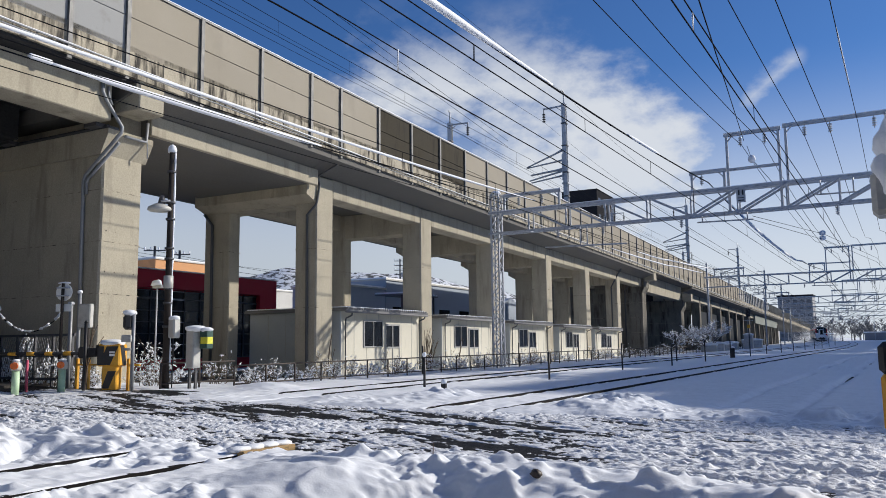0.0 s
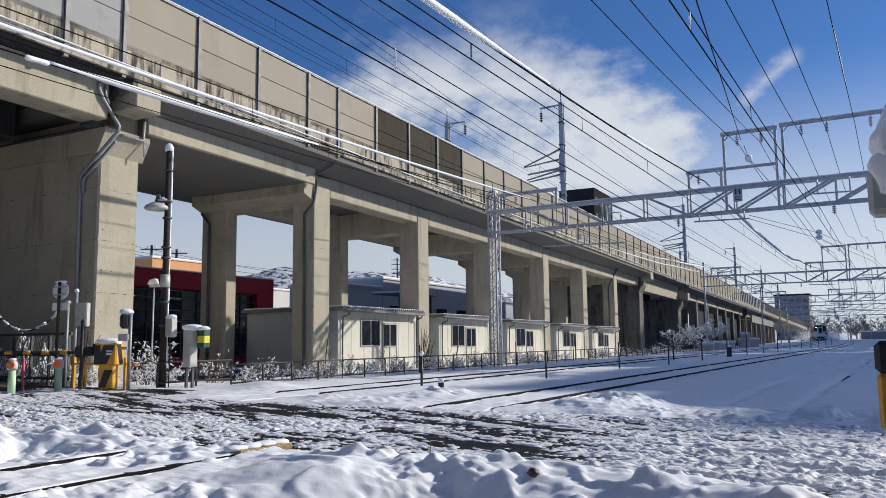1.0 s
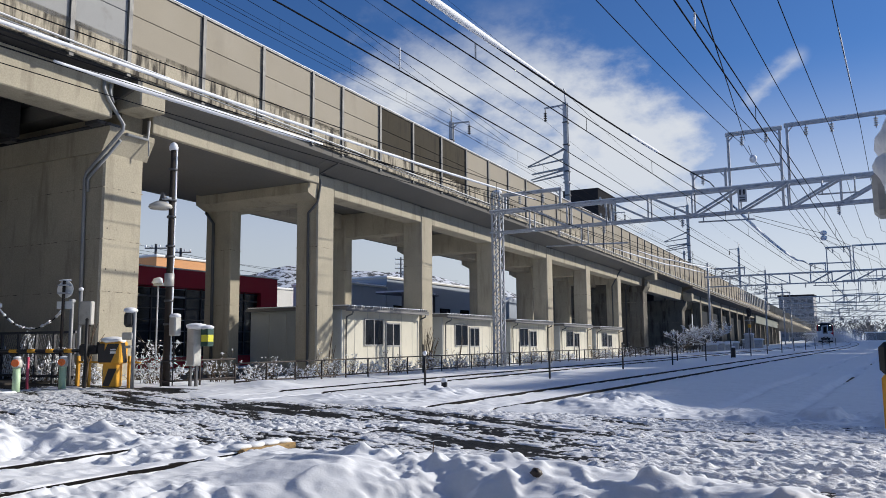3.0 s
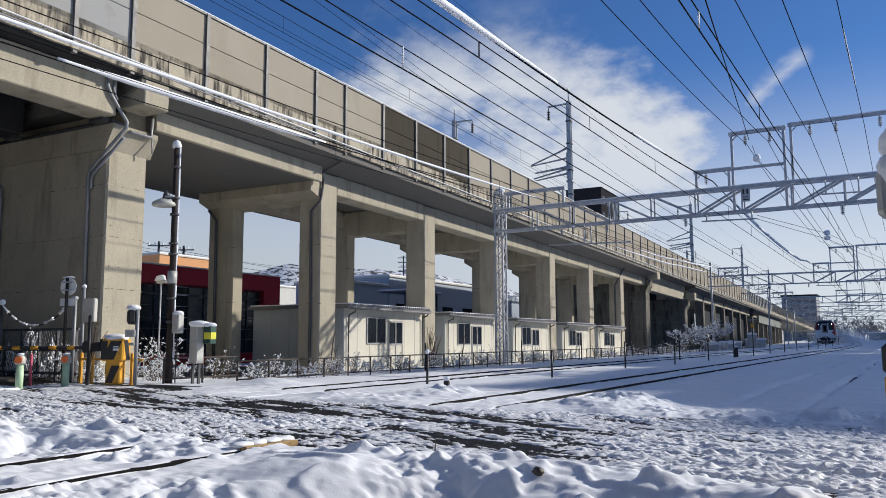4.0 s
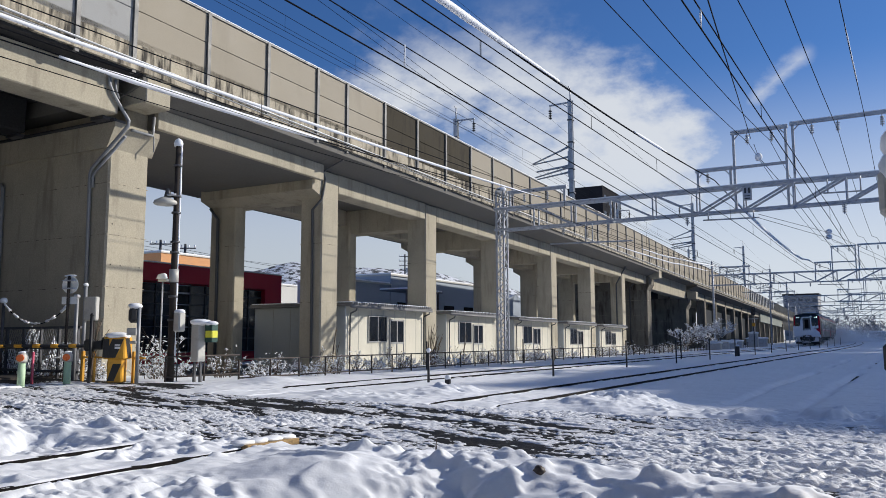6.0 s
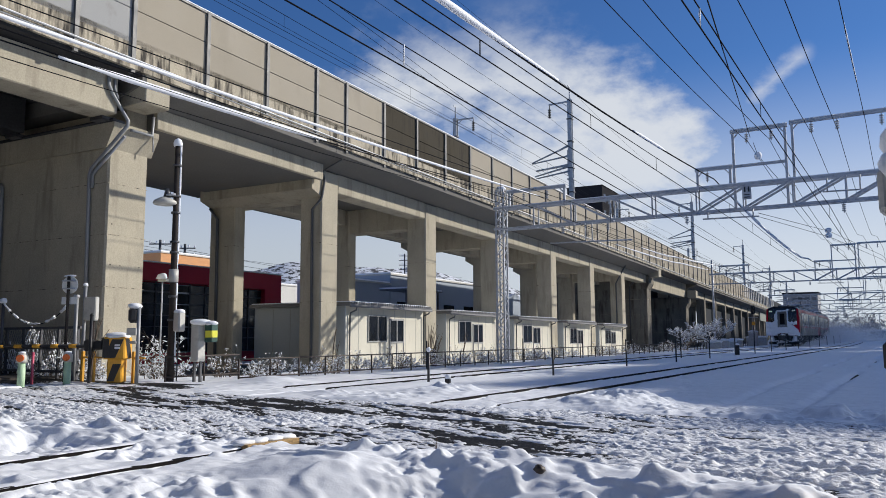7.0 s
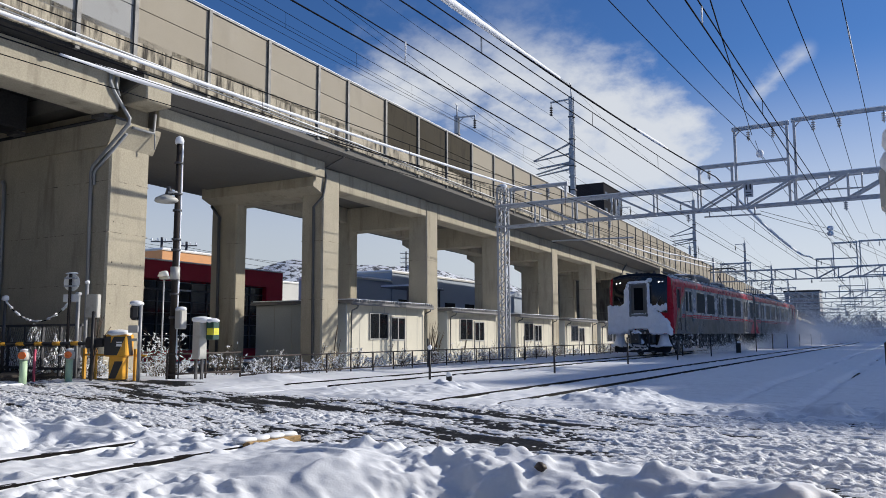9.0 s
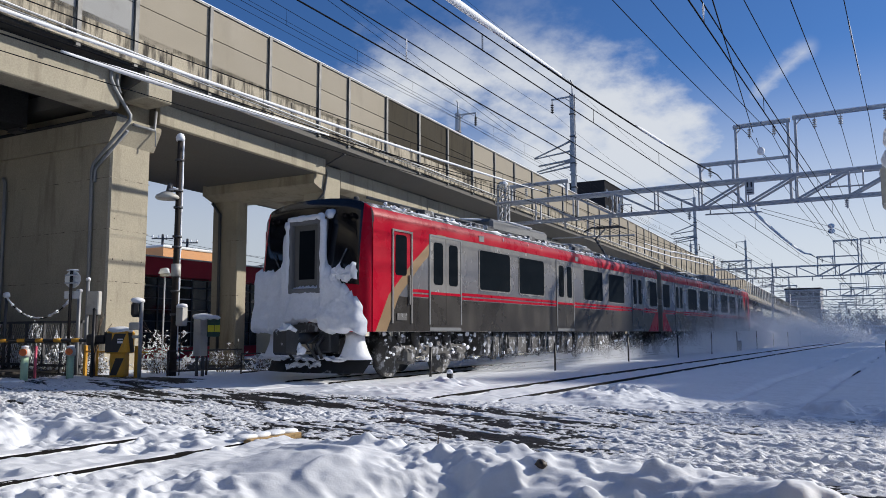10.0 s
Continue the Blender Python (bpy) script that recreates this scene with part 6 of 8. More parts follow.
# ---- what stands close to the camera, at the picture's edge ----
def build_near_post():
    g = thing("crossing_post", "yellow and black crossing post caked in snow beside the camera", "post", m=pose(0.045, 3.5, -0.05))
    bm = B()
    tube(bm, [(0.0, 0.02, 0.9), (0.0, 0.02, 1.84)], 0.05, 10)
    part("shaft", bm, STEEL_DARK, g)
    bm = B()
    box(bm, -0.132, 0.3, -0.03, 0.25, 0.62, 0.84, 0.015)
    part("housing", bm, YELLOW, g)
    bm = B()
    box(bm, -0.136, 0.304, -0.034, 0.254, 0.838, 0.965, 0.02)
    part("housing_top", bm, BLACK, g)
    bm = B()
    box(bm, -0.1, 0.28, 0.0, 0.22, 0, 0.6, 0.015)
    part("pedestal", bm, YELLOW, g)
    bm = B()
    box(bm, -0.115, -0.03, -0.06, 0.1, 1.46, 1.64, 0.02)
    part("lamp_box", bm, BOX_GREY, g)
    for k, (c, r) in enumerate((((0.04, 0, 1.74), (0.14, 0.14, 0.14)), ((0.07, 0.02, 1.88), (0.11, 0.11, 0.11)), ((0.03, -0.02, 1.63), (0.13, 0.1, 0.11)), ((0.14, 0, 2.12), (0.09, 0.09, 0.2)))):
        bm = B()
        blob(bm, c, r, 3, 0.3, 20 + k)
        part("snow", bm, SNOW_CAP, g)


build_near_post()

# ---- buildings on the sunny side, out of view, placed to shade the yard ----
def build_shade_row():
    away = 22.0
    for y0, y1, h in ((22.0, 27.0, 6.6), (27.0, 34.0, 7.8), (34.0, 49.0, 9.9), (51.6, 59.5, 14.4), (63.0, 70.5, 14.4), (75.0, 88.0, 14.4), (93.0, 110.0, 14.4), (110.1, 330.0, 19.5)):
        x0, y0, y1, h = 9.6 + away, y0 + away / math.tan(SUN_AZ), y1 + away / math.tan(SUN_AZ), 1.37 * h + away / math.sin(SUN_AZ) * math.tan(SUN_EL)
        b = thing("yard_building", "plain pale building, added out of view to shade the yard", "building", "goods sheds", pose(x0, y0, -0.3))
        bm = B()
        box(bm, 0, 3, 0, y1 - y0 - 0.05, 0, h)
        part("wall", bm, PALE_WALL, b)
        bm = B()
        box(bm, 0.0, 3, 0, y1 - y0 - 0.05, h, h + 0.1)
        part("roof", bm, GREY_WALL, b)


build_shade_row()


# unseen blocks added to shade the near verge and cut low sky light
def build_blockers_behind():
    b = thing("street_house", "plain unseen block added to shade the near verge", "building", m=pose(0.9, -14.0, -0.3))
    bm = B()
    box(bm, 0, 5.2, 0, 18.2, 0, 4.4)
    part("wall", bm, GREY_WALL, b)
    bm = B()
    box(bm, 0.0, 5.3, -0.1, 18.2, 4.4, 4.52)
    part("roof", bm, GREY_WALL, b)
    for x0, w, y0, h in ((-75, 16, -22, 9), (-56, 14, -20, 11), (-39, 15, -23, 9), (-21, 16, -19, 12), (-2, 15, -17, 11), (16, 18, -18, 13)):
        b = thing("street_house", "plain unseen block added to cut low sky light behind the crossing", "building", "houses behind the crossing", pose(x0, y0, -0.3))
        bm = B()
        box(bm, 0, w, -9, 0, 0, h)
        part("wall", bm, GREY_WALL, b)
        bm = B()
        box(bm, -0.3, w + 0.3, -9.3, 0.3, h, h + 0.3)
        part("roof", bm, DARK_BLOCK, b)


build_blockers_behind()


# unseen block behind the viaduct, added to keep light from under the deck
def build_back_blocker():
    b = thing("street_house", "plain unseen block added to darken the space under the viaduct", "building", "houses behind the crossing", pose(-42.0, -24.0, -0.3))
    bm = B()
    box(bm, 0, 11.0, 0, 34.0, 0, 8.0)
    part("wall", bm, GREY_WALL, b)
    bm = B()
    box(bm, -0.3, 11.3, -0.3, 34.3, 8.0, 8.3)
    part("roof", bm, DARK_BLOCK, b)


build_back_blocker()

# ---- the train ----
T_STEEL = mat("train_stainless", (0.40, 0.38, 0.35), 0.24, 0.5, var=0.06, scale=1.2, fine=30, bump=0.04, dirt=(0.28, 0.265, 0.245), dirt_lo=0.5, dirt_hi=0.85, dirt_scale=(1, 2.5, 0.5), dirt_freq=1.5)
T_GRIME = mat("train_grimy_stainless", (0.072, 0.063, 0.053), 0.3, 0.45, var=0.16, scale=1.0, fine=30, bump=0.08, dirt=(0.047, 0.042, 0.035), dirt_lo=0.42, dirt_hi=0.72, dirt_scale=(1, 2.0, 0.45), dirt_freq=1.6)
T_RED = mat("train_red", (0.40, 0.003, 0.020), 0.3, var=0.08, scale=1.5, fine=30, bump=0.03, spec=0.15)
T_GOLD = mat("train_champagne", (0.23, 0.145, 0.07), 0.45, 0.2, var=0.06, scale=2, fine=30, bump=0.03)
T_GREY = mat("train_grey", (0.15, 0.155, 0.16), 0.55, var=0.12, scale=2, fine=30, bump=0.08)
T_DOOR = mat("train_gangway_door", (0.11, 0.11, 0.105), 0.5, var=0.12, scale=3, fine=30, bump=0.05)
T_ROOF = mat("train_roof", (0.085, 0.085, 0.088), 0.75, var=0.2, scale=2, fine=30, bump=0.2, dirt=(0.6, 0.62, 0.65), dirt_lo=0.52, dirt_hi=0.62, dirt_scale=(1.4, 1.0, 1), dirt_freq=3.5)
T_BLACK = mat("train_black_glass", (0.008, 0.008, 0.010), 0.12, var=0.1, scale=2, fine=20, bump=0.01)
T_WINDOW = mat("train_window_glass", (0.008, 0.011, 0.014), 0.06, var=0.1, scale=1, fine=10, bump=0.01, spec=0.03)
T_UNDER = mat("train_underframe", (0.075, 0.072, 0.07), 0.7, var=0.3, scale=4, fine=40, bump=0.2, dirt=(0.45, 0.46, 0.49), dirt_lo=0.53, dirt_hi=0.66, dirt_freq=7)
T_PLOUGH = mat("train_plough_paint", (0.03, 0.032, 0.036), 0.45, var=0.25, scale=4, fine=40, bump=0.1, dirt=(0.5, 0.52, 0.55), dirt_lo=0.62, dirt_hi=0.7, dirt_freq=4)
T_SNOW = mat("train_snow", (0.80, 0.82, 0.86), 0.65, var=0.06, scale=4, fine=22, bump=0.25, dist=0.02, spec=0.3)
T_HOOD = mat("train_lamp_hood", (0.006, 0.006, 0.007), 0.95, spec=0.0, var=0.1, scale=3, fine=20, bump=0.0)
T_LAMP = mat("train_headlight", (1.0, 0.97, 0.92), 0.3, var=0.02, scale=3, fine=20, bump=0.0, emit=22.0)



def drifting_snow():
    """Flakes in the air: they scatter light to both sides."""
    m = bpy.data.materials.new("train_drifting_snow")
    m.use_nodes = True
    nt = m.node_tree
    nt.nodes.clear()
    out, mix = nt.nodes.new("ShaderNodeOutputMaterial"), nt.nodes.new("ShaderNodeMixShader")
    a, b = nt.nodes.new("ShaderNodeBsdfDiffuse"), nt.nodes.new("ShaderNodeBsdfTranslucent")
    for k, n in enumerate((a, b)):
        n.inputs["Color"].default_value = (0.97, 0.975, 0.99, 1)
        nt.links.new(n.outputs[0], mix.inputs[k + 1])
    nt.links.new(mix.outputs[0], out.inputs[0])
    return m


T_SPRAY = drifting_snow()
CAR = 19.8
HALF = 1.40
SIDE = ((HALF, 0.95), (HALF, 3.05), (HALF, 3.16), (1.385, 3.26), (1.33, 3.36), (1.18, 3.47), (0.85, 3.555), (0.4, 3.60), (0.0, 3.61))
SECTION = SIDE + tuple((-x, z) for x, z in SIDE[-2::-1])


def skin(bm, y0, y1, prof, lift=0.0, n=2):
    """A shell along the car over the given stretch of its section."""
    rings = []
    for k in range(n):
        y = y0 + (y1 - y0) * k / (n - 1)
        rings.append([bm.verts.new((x + math.copysign(lift, x) if abs(x) > 1.2 else x, y, z + (lift if abs(x) < 1.39 else 0))) for x, z in prof])
    for a, b in zip(rings, rings[1:]):
        for k in range(len(prof) - 1):
            bm.faces.new((a[k], a[k + 1], b[k + 1], b[k])).smooth = True
    return rings


def plate(bm, side, y0, y1, z0, z1, x0, x1, bevel=0.0):
    """A panel on the car's side, from x0 to x1 outwards."""
    a, b = sorted((side * x0, side * x1))
    box(bm, a, b, min(y0, y1), max(y0, y1), z0, z1, bevel)


def rplate(bm, side, y0, y1, z0, z1, x0, x1, r=0.09, hole=0.0):
    """A panel with rounded corners; with hole, a frame of that width."""
    y0, y1 = min(y0, y1), max(y0, y1)

    def loop(e, x):
        q, out = max(r - e, 0.01), []
        for cy, cz, a0 in ((y1 - e - q, z1 - e - q, 0), (y0 + e + q, z1 - e - q, 90), (y0 + e + q, z0 + e + q, 180), (y1 - e - q, z0 + e + q, 270)):
            for k in range(5):
                a = radians(a0 + 22.5 * k)
                out.append(bm.verts.new((side * x, cy + q * math.cos(a), cz + q * math.sin(a))))
        return out
    n = 20
    a, b = loop(0, x0), loop(0, x1)
    rings = [a, b]
    if hole:
        rings += [loop(hole, x1), loop(hole, x0)]
    for u, v in zip(rings, rings[1:]):
        for k in range(n):
            bm.faces.new((u[k], u[(k + 1) % n], v[(k + 1) % n], v[k]))
    if not hole:
        bm.faces.new(b)
    bmesh.ops.recalc_face_normals(bm, faces=bm.faces)
    if not hole and bm.faces and (bm.faces[:][-1].normal.x * side) < 0:
        bmesh.ops.reverse_faces(bm, faces=bm.faces[:])


def crust(bm, c, r, seed):
    """A broken piece of packed snow or ice."""
    made = bmesh.ops.create_icosphere(bm, subdivisions=2, radius=1.0)
    off = Vector((seed * 3.71, seed * 1.37, seed * 2.13))
    for v in made["verts"]:
        k = 0.85 + 0.7 * noise.noise(v.co * 1.3 + off) + 0.5 * noise.noise(v.co * 3.1 + off)
        v.co = Vector(c) + Vector((v.co.x * r[0], v.co.y * r[1], v.co.z * r[2])) * max(k, 0.15)


def slant(z):
    """Where the red of the cab ends along the side, at the height z."""
    pts = ((0.9, 0.46), (1.67, 0.92), (2.39, 1.79), (3.06, 2.75))
    for (za, ya), (zb, yb) in zip(pts, pts[1:]):
        if z <= zb:
            return ya + (yb - ya) * (z - za) / (zb - za)
    return pts[-1][1]


def build_car(lead):
    """y = 0 is the coming end; the cab stands there, or at the other end."""
    car = thing("train_car", "red and silver commuter train car, its front caked in snow" if lead else "silver commuter train car with a red roof band and grimy sides", "train car", "two-car train")
    F = (lambda y: y) if lead else (lambda y: CAR - y)
    # shell
    bm = B()
    y0, y1 = sorted((F(0.42), F(CAR - 0.12)))
    rings = skin(bm, y0, y1, SECTION, 0.0, 12)
    bm.faces.new(rings[0])
    bm.faces.new(rings[-1][::-1])
    for k in range(11):
        bm.faces.new((rings[k][0], rings[k + 1][0], rings[k + 1][-1], rings[k][-1]))
    bmesh.ops.recalc_face_normals(bm, faces=bm.faces)
    body = part("body", bm, T_STEEL, car)
    bm = B()
    skin(bm, y0, y1, SECTION[4:-4], 0.004, 12)
    part("roof", bm, T_ROOF, car, "grey roof with patches of snow")
    for side in (-1, 1):
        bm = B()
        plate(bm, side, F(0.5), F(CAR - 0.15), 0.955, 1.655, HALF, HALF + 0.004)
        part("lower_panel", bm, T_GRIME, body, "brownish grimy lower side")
        for z0, z1 in ((1.675, 1.73), (1.765, 1.83)):
            bm = B()
            plate(bm, side, F(1.75), F(CAR - 0.3), z0, z1, HALF, HALF + 0.005)
            part("red_stripe", bm, T_RED, body)
        bm = B()
        prof = [(x, z) for x, z in SIDE[1:5]]
        prof = [(side * x, z) for x, z in prof]
        skin(bm, y0, y1, prof, 0.005, 8)
        part("red_band", bm, T_RED, body)
        # red of the cab and the champagne flash beside it
        for z0, z1 in ((0.955, 1.31), (1.31, 1.67), (1.67, 2.03), (2.03, 2.39), (2.39, 2.72), (2.72, 3.06)):
            for a0, a1, b0, b1, m_, nm in ((0.40, 0.40, slant(z0), slant(z1), T_RED, "red_panel"), (slant(z0), slant(z1), slant(z0) + 0.36, slant(z1) + 0.36, T_GOLD, "champagne_flash")):
                bm = B()
                xo, xi = side * (HALF + 0.008), side * HALF
                hexa(bm, [(xi, F(a0), z0), (xo, F(a0), z0), (xo, F(b0), z0), (xi, F(b0), z0), (xi, F(a1), z1), (xo, F(a1), z1), (xo, F(b1), z1), (xi, F(b1), z1)])
                bmesh.ops.recalc_face_normals(bm, faces=bm.faces)
                part(nm, bm, m_, body)
        # red wedge at the inner end
        bm = B()
        xo, xi = side * (HALF + 0.008), side * HALF
        hexa(bm, [(xi, F(CAR - 1.45), 0.955), (xo, F(CAR - 1.45), 0.955), (xo, F(CAR - 0.14), 0.955), (xi, F(CAR - 0.14), 0.955), (xi, F(CAR - 0.42), 1.72), (xo, F(CAR - 0.42), 1.72), (xo, F(CAR - 0.14), 1.72), (xi, F(CAR - 0.14), 1.72)])
        bmesh.ops.recalc_face_normals(bm, faces=bm.faces)
        part("red_wedge", bm, T_RED, body)
        # windows
        for a, b in ((4.66, 6.30), (6.83, 8.44), (11.5, 13.2), (13.8, 15.45), (18.55, 19.55)):
            bm = B()
            rplate(bm, side, F(a), F(b), 1.94, 2.90, HALF - 0.01, HALF + 0.009, 0.10)
            w = part("window", bm, T_WINDOW, car)
            bm = B()
            rplate(bm, side, F(a - 0.03), F(b + 0.03), 1.91, 2.93, HALF, HALF + 0.013, 0.12, 0.035)
            part("window_frame", bm, T_STEEL, w)
        # passenger doors: two leaves, each with its pane
        for a, b in ((2.46, 3.74), (9.36, 10.60), (16.38, 17.62)):
            mid = (a + b) / 2
            d = None
            bm = B()
            for c, e, g, h in ((a - 0.05, a, 1.10, 3.03), (b, b + 0.05, 1.10, 3.03), (a, b, 3.0, 3.04)):
                plate(bm, side, F(c), F(e), g, h, HALF, HALF + 0.02)
            d = part("door_frame", bm, T_GREY, car)
            for c, e in ((a + 0.005, mid - 0.008), (mid + 0.008, b - 0.005)):
                bm = B()
                plate(bm, side, F(c), F(e), 1.74, 3.0, HALF, HALF + 0.013)
                leaf = part("door_leaf", bm, T_STEEL, d)
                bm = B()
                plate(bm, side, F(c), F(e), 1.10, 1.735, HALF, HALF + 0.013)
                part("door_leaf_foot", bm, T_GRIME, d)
                bm = B()
                rplate(bm, side, F(c + 0.12), F(e - 0.12), 1.96, 2.88, HALF, HALF + 0.018, 0.08)
                part("pane", bm, T_WINDOW, d)
                bm = B()
                plate(bm, side, F(c), F(e), 1.74, 1.80, HALF, HALF + 0.016)
                part("red_stripe", bm, T_RED, d)
            bm = B()
            plate(bm, side, F(a - 0.02), F(b + 0.02), 0.97, 1.04, HALF, HALF + 0.016)
            part("step", bm, T_GREY, d)
        # crew door
        bm = B()
        for c, e, g, h in ((1.02, 1.07, 1.12, 3.0), (1.70, 1.75, 1.12, 3.0), (1.07, 1.70, 2.96, 3.0)):
            plate(bm, side, F(c), F(e), g, h, HALF + 0.008, HALF + 0.03)
        cd = part("crew_door", bm, T_STEEL, car)
        bm = B()
        rplate(bm, side, F(1.15), F(1.55), 2.08, 2.90, HALF + 0.008, HALF + 0.014, 0.07)
        part("pane", bm, T_WINDOW, cd)
        bm = B()
        plate(bm, side, F(1.62), F(1.65), 1.5, 2.1, HALF + 0.008, HALF + 0.045)
        part("grab_rail", bm, T_STEEL, cd)
        bm = B()
        plate(bm, side, F(1.2), F(1.55), 1.18, 1.32, HALF + 0.008, HALF + 0.02)
        part("vent", bm, T_UNDER, cd)
        for k in (1, 4):
            bm = B()
            y = 2.6 + k * 2.05
            plate(bm, side, F(y), F(y + 0.25), 3.10, 3.24, HALF, HALF + 0.014)
            part("side_lamp" if k % 3 == 1 else "vent", bm, T_GREY, car)
        # drip icicles along the gutter
        rng = random.Random(3 + side)
        for k in range(7):
            y = rng.uniform(5, 19)
            bm = B()
            tube(bm, [(side * 1.405, F(y), 3.30), (side * 1.415, F(y), 3.30 - rng.uniform(0.05, 0.14))], [0.014, 0.003], 5)
            part("icicle", bm, T_SNOW, car)
    # roof gear
    for a, b, h in ((6.2, 9.8, 0.30), (11.8, 13.6, 0.16)):
        bm = B()
        box(bm, -0.95, 0.95, min(F(a), F(b)), max(F(a), F(b)), 3.55, 3.6 + h, 0.08)
        u = part("air_conditioner", bm, T_GREY, car)
        bm = B()
        blob(bm, (0, F((a + b) / 2), 3.6 + h), (1.02, abs(b - a) / 2 + 0.05, 0.1), 3, 0.25, 9)
        part("snow", bm, T_SNOW, u)
    rng = random.Random(8)
    for k in range(16):
        bm = B()
        y = rng.uniform(1.2, 18.8)
        crust(bm, (rng.uniform(-0.9, 1.12), F(y), 3.50), (rng.uniform(0.1, 0.3), rng.uniform(0.2, 0.8), 0.10), k)
        part("roof_snow", bm, T_SNOW, car)
    for side in (-1, 1):
        bm = B()
        pts = [(side * (1.22 + 0.02 * noise.noise((y, 3, 0))), F(y), 3.455 + 0.02 * noise.noise((y * 1.5, 0, side))) for y in np.linspace(0.9, 19.4, 60)]
        tube(bm, pts, [0.012 + 0.07 * max(0, noise.noise((y * 2.3, 7, side))) for _, y, _ in pts], 6)
        part("gutter_snow", bm, T_SNOW, car)
        bm = B()
        tube(bm, [(side * 0.8, F(1.0), 3.68), (side * 0.8, F(19), 3.68)], 0.03, 6)
        part("roof_pipe", bm, T_GREY, car)
    for side in (-1, 1):
        bm = B()
        for k in range(90):
            y = rng.uniform(0.9, 19.5)
            r = rng.uniform(0.02, 0.06)
            crust(bm, (side * rng.uniform(1.06, 1.27), F(y), rng.uniform(3.43, 3.52)), (r, r * rng.uniform(1.0, 3.5), r * rng.uniform(0.6, 1.3)), k + 3)
        tagged(part("roof_ice", bm, T_SNOW, car), kind="stuff")
        for k in range(22):
            y = 1.6 + 0.8 * k + 0.2 * math.sin(k * 2.3)
            bm = B()
            plate(bm, side, F(y), F(y + 0.42), 3.47, 3.56 + 0.05 * math.sin(k * 1.7), 0.95, 1.2, 0.02)
            part("roof_duct", bm, T_ROOF, car)
    if lead:
        # single-arm pantograph, raised
        p = B()
        box(p, -0.55, 0.55, 16.6, 18.2, 3.66, 3.74)
        pan = part("pantograph", p, T_UNDER, car)
        bm = B()
        tube(bm, [(0.0, 18.0, 3.76), (0.0, 16.5, 4.45)], 0.045, 7)
        part("lower_arm", bm, T_UNDER, pan)
        bm = B()
        tube(bm, [(0.0, 16.5, 4.45), (0.0, 17.7, 5.0)], 0.032, 7)
        part("upper_arm", bm, T_UNDER, pan)
        bm = B()
        tube(bm, [(-0.85, 17.6, 4.92), (-0.55, 17.6, 5.05), (0.55, 17.6, 5.05), (0.85, 17.6, 4.92)], 0.035, 7)
        tube(bm, [(-0.55, 17.9, 5.05), (0.55, 17.9, 5.05)], 0.035, 7)
        part("collector_head", bm, T_UNDER, pan)
    # bogies
    for yc in (3.1, 16.8):
        bm = B()
        for s in (-1, 1):
            box(bm, s * 0.98 - 0.1, s * 0.98 + 0.1, F(yc) - 1.5, F(yc) + 1.5, 0.42, 0.66, 0.05)
            for e in (-1.05, 1.05):
                box(bm, s * 1.05 - 0.14, s * 1.05 + 0.14, F(yc) + e - 0.2, F(yc) + e + 0.2, 0.28, 0.60, 0.06)
                tube(bm, [(s * 1.02, F(yc) + e * 0.62, 0.6), (s * 1.02, F(yc) + e * 0.62, 0.95)], 0.11, 8)
        box(bm, -1.0, 1.0, F(yc) - 0.25, F(yc) + 0.25, 0.45, 0.85)
        bog = part("bogie", bm, T_UNDER, car)
        for e in (-1.05, 1.05):
            for s in (-1, 1):
                bm = B()
                tube(bm, [(s * 0.50, F(yc) + e, 0.43), (s * 0.64, F(yc) + e, 0.43)], 0.43, 24)
                part("wheel", bm, T_UNDER, bog)
        rng = random.Random(int(yc))
        for s in (-1, 1):
            for k in range(16):
                bm = B()
                y, z, x = F(yc) + rng.uniform(-1.6, 1.6), rng.uniform(0.3, 0.85), s * rng.uniform(1.02, 1.16)
                if k % 3 == 0:
                    box(bm, x - 0.05, x + 0.05, y - rng.uniform(0.04, 0.14), y + 0.1, z - rng.uniform(0.03, 0.12), z + 0.06, 0.012)
                    part("bracket", bm, T_UNDER, bog)
                elif k % 3 == 1:
                    tube(bm, [(x, y, z), (x, y + rng.uniform(-0.25, 0.25), z + rng.uniform(-0.06, 0.1)), (x - s * 0.15, y, 0.95)], 0.022, 6)
                    part("hose", bm, T_UNDER, bog)
                else:
                    tube(bm, [(x, y - 0.12, z), (x, y + 0.12, z)], rng.uniform(0.04, 0.08), 10)
                    part("cylinder", bm, T_UNDER, bog)
            bm = B()
            for k in range(60):
                r = 0.010 + 0.045 * rng.random() ** 2
                crust(bm, (s * rng.uniform(1.02, 1.18), F(yc) + rng.uniform(-1.9, 1.9), rng.uniform(0.3, 0.93)), (r * 0.7, r * rng.uniform(0.8, 2.4), r * rng.uniform(0.7, 1.7)), k + 7 * s)
            tagged(part("packed_snow", bm, T_SNOW, bog), kind="stuff")
    # equipment between the bogies
    rng = random.Random(21 if lead else 22)
    y = 5.3
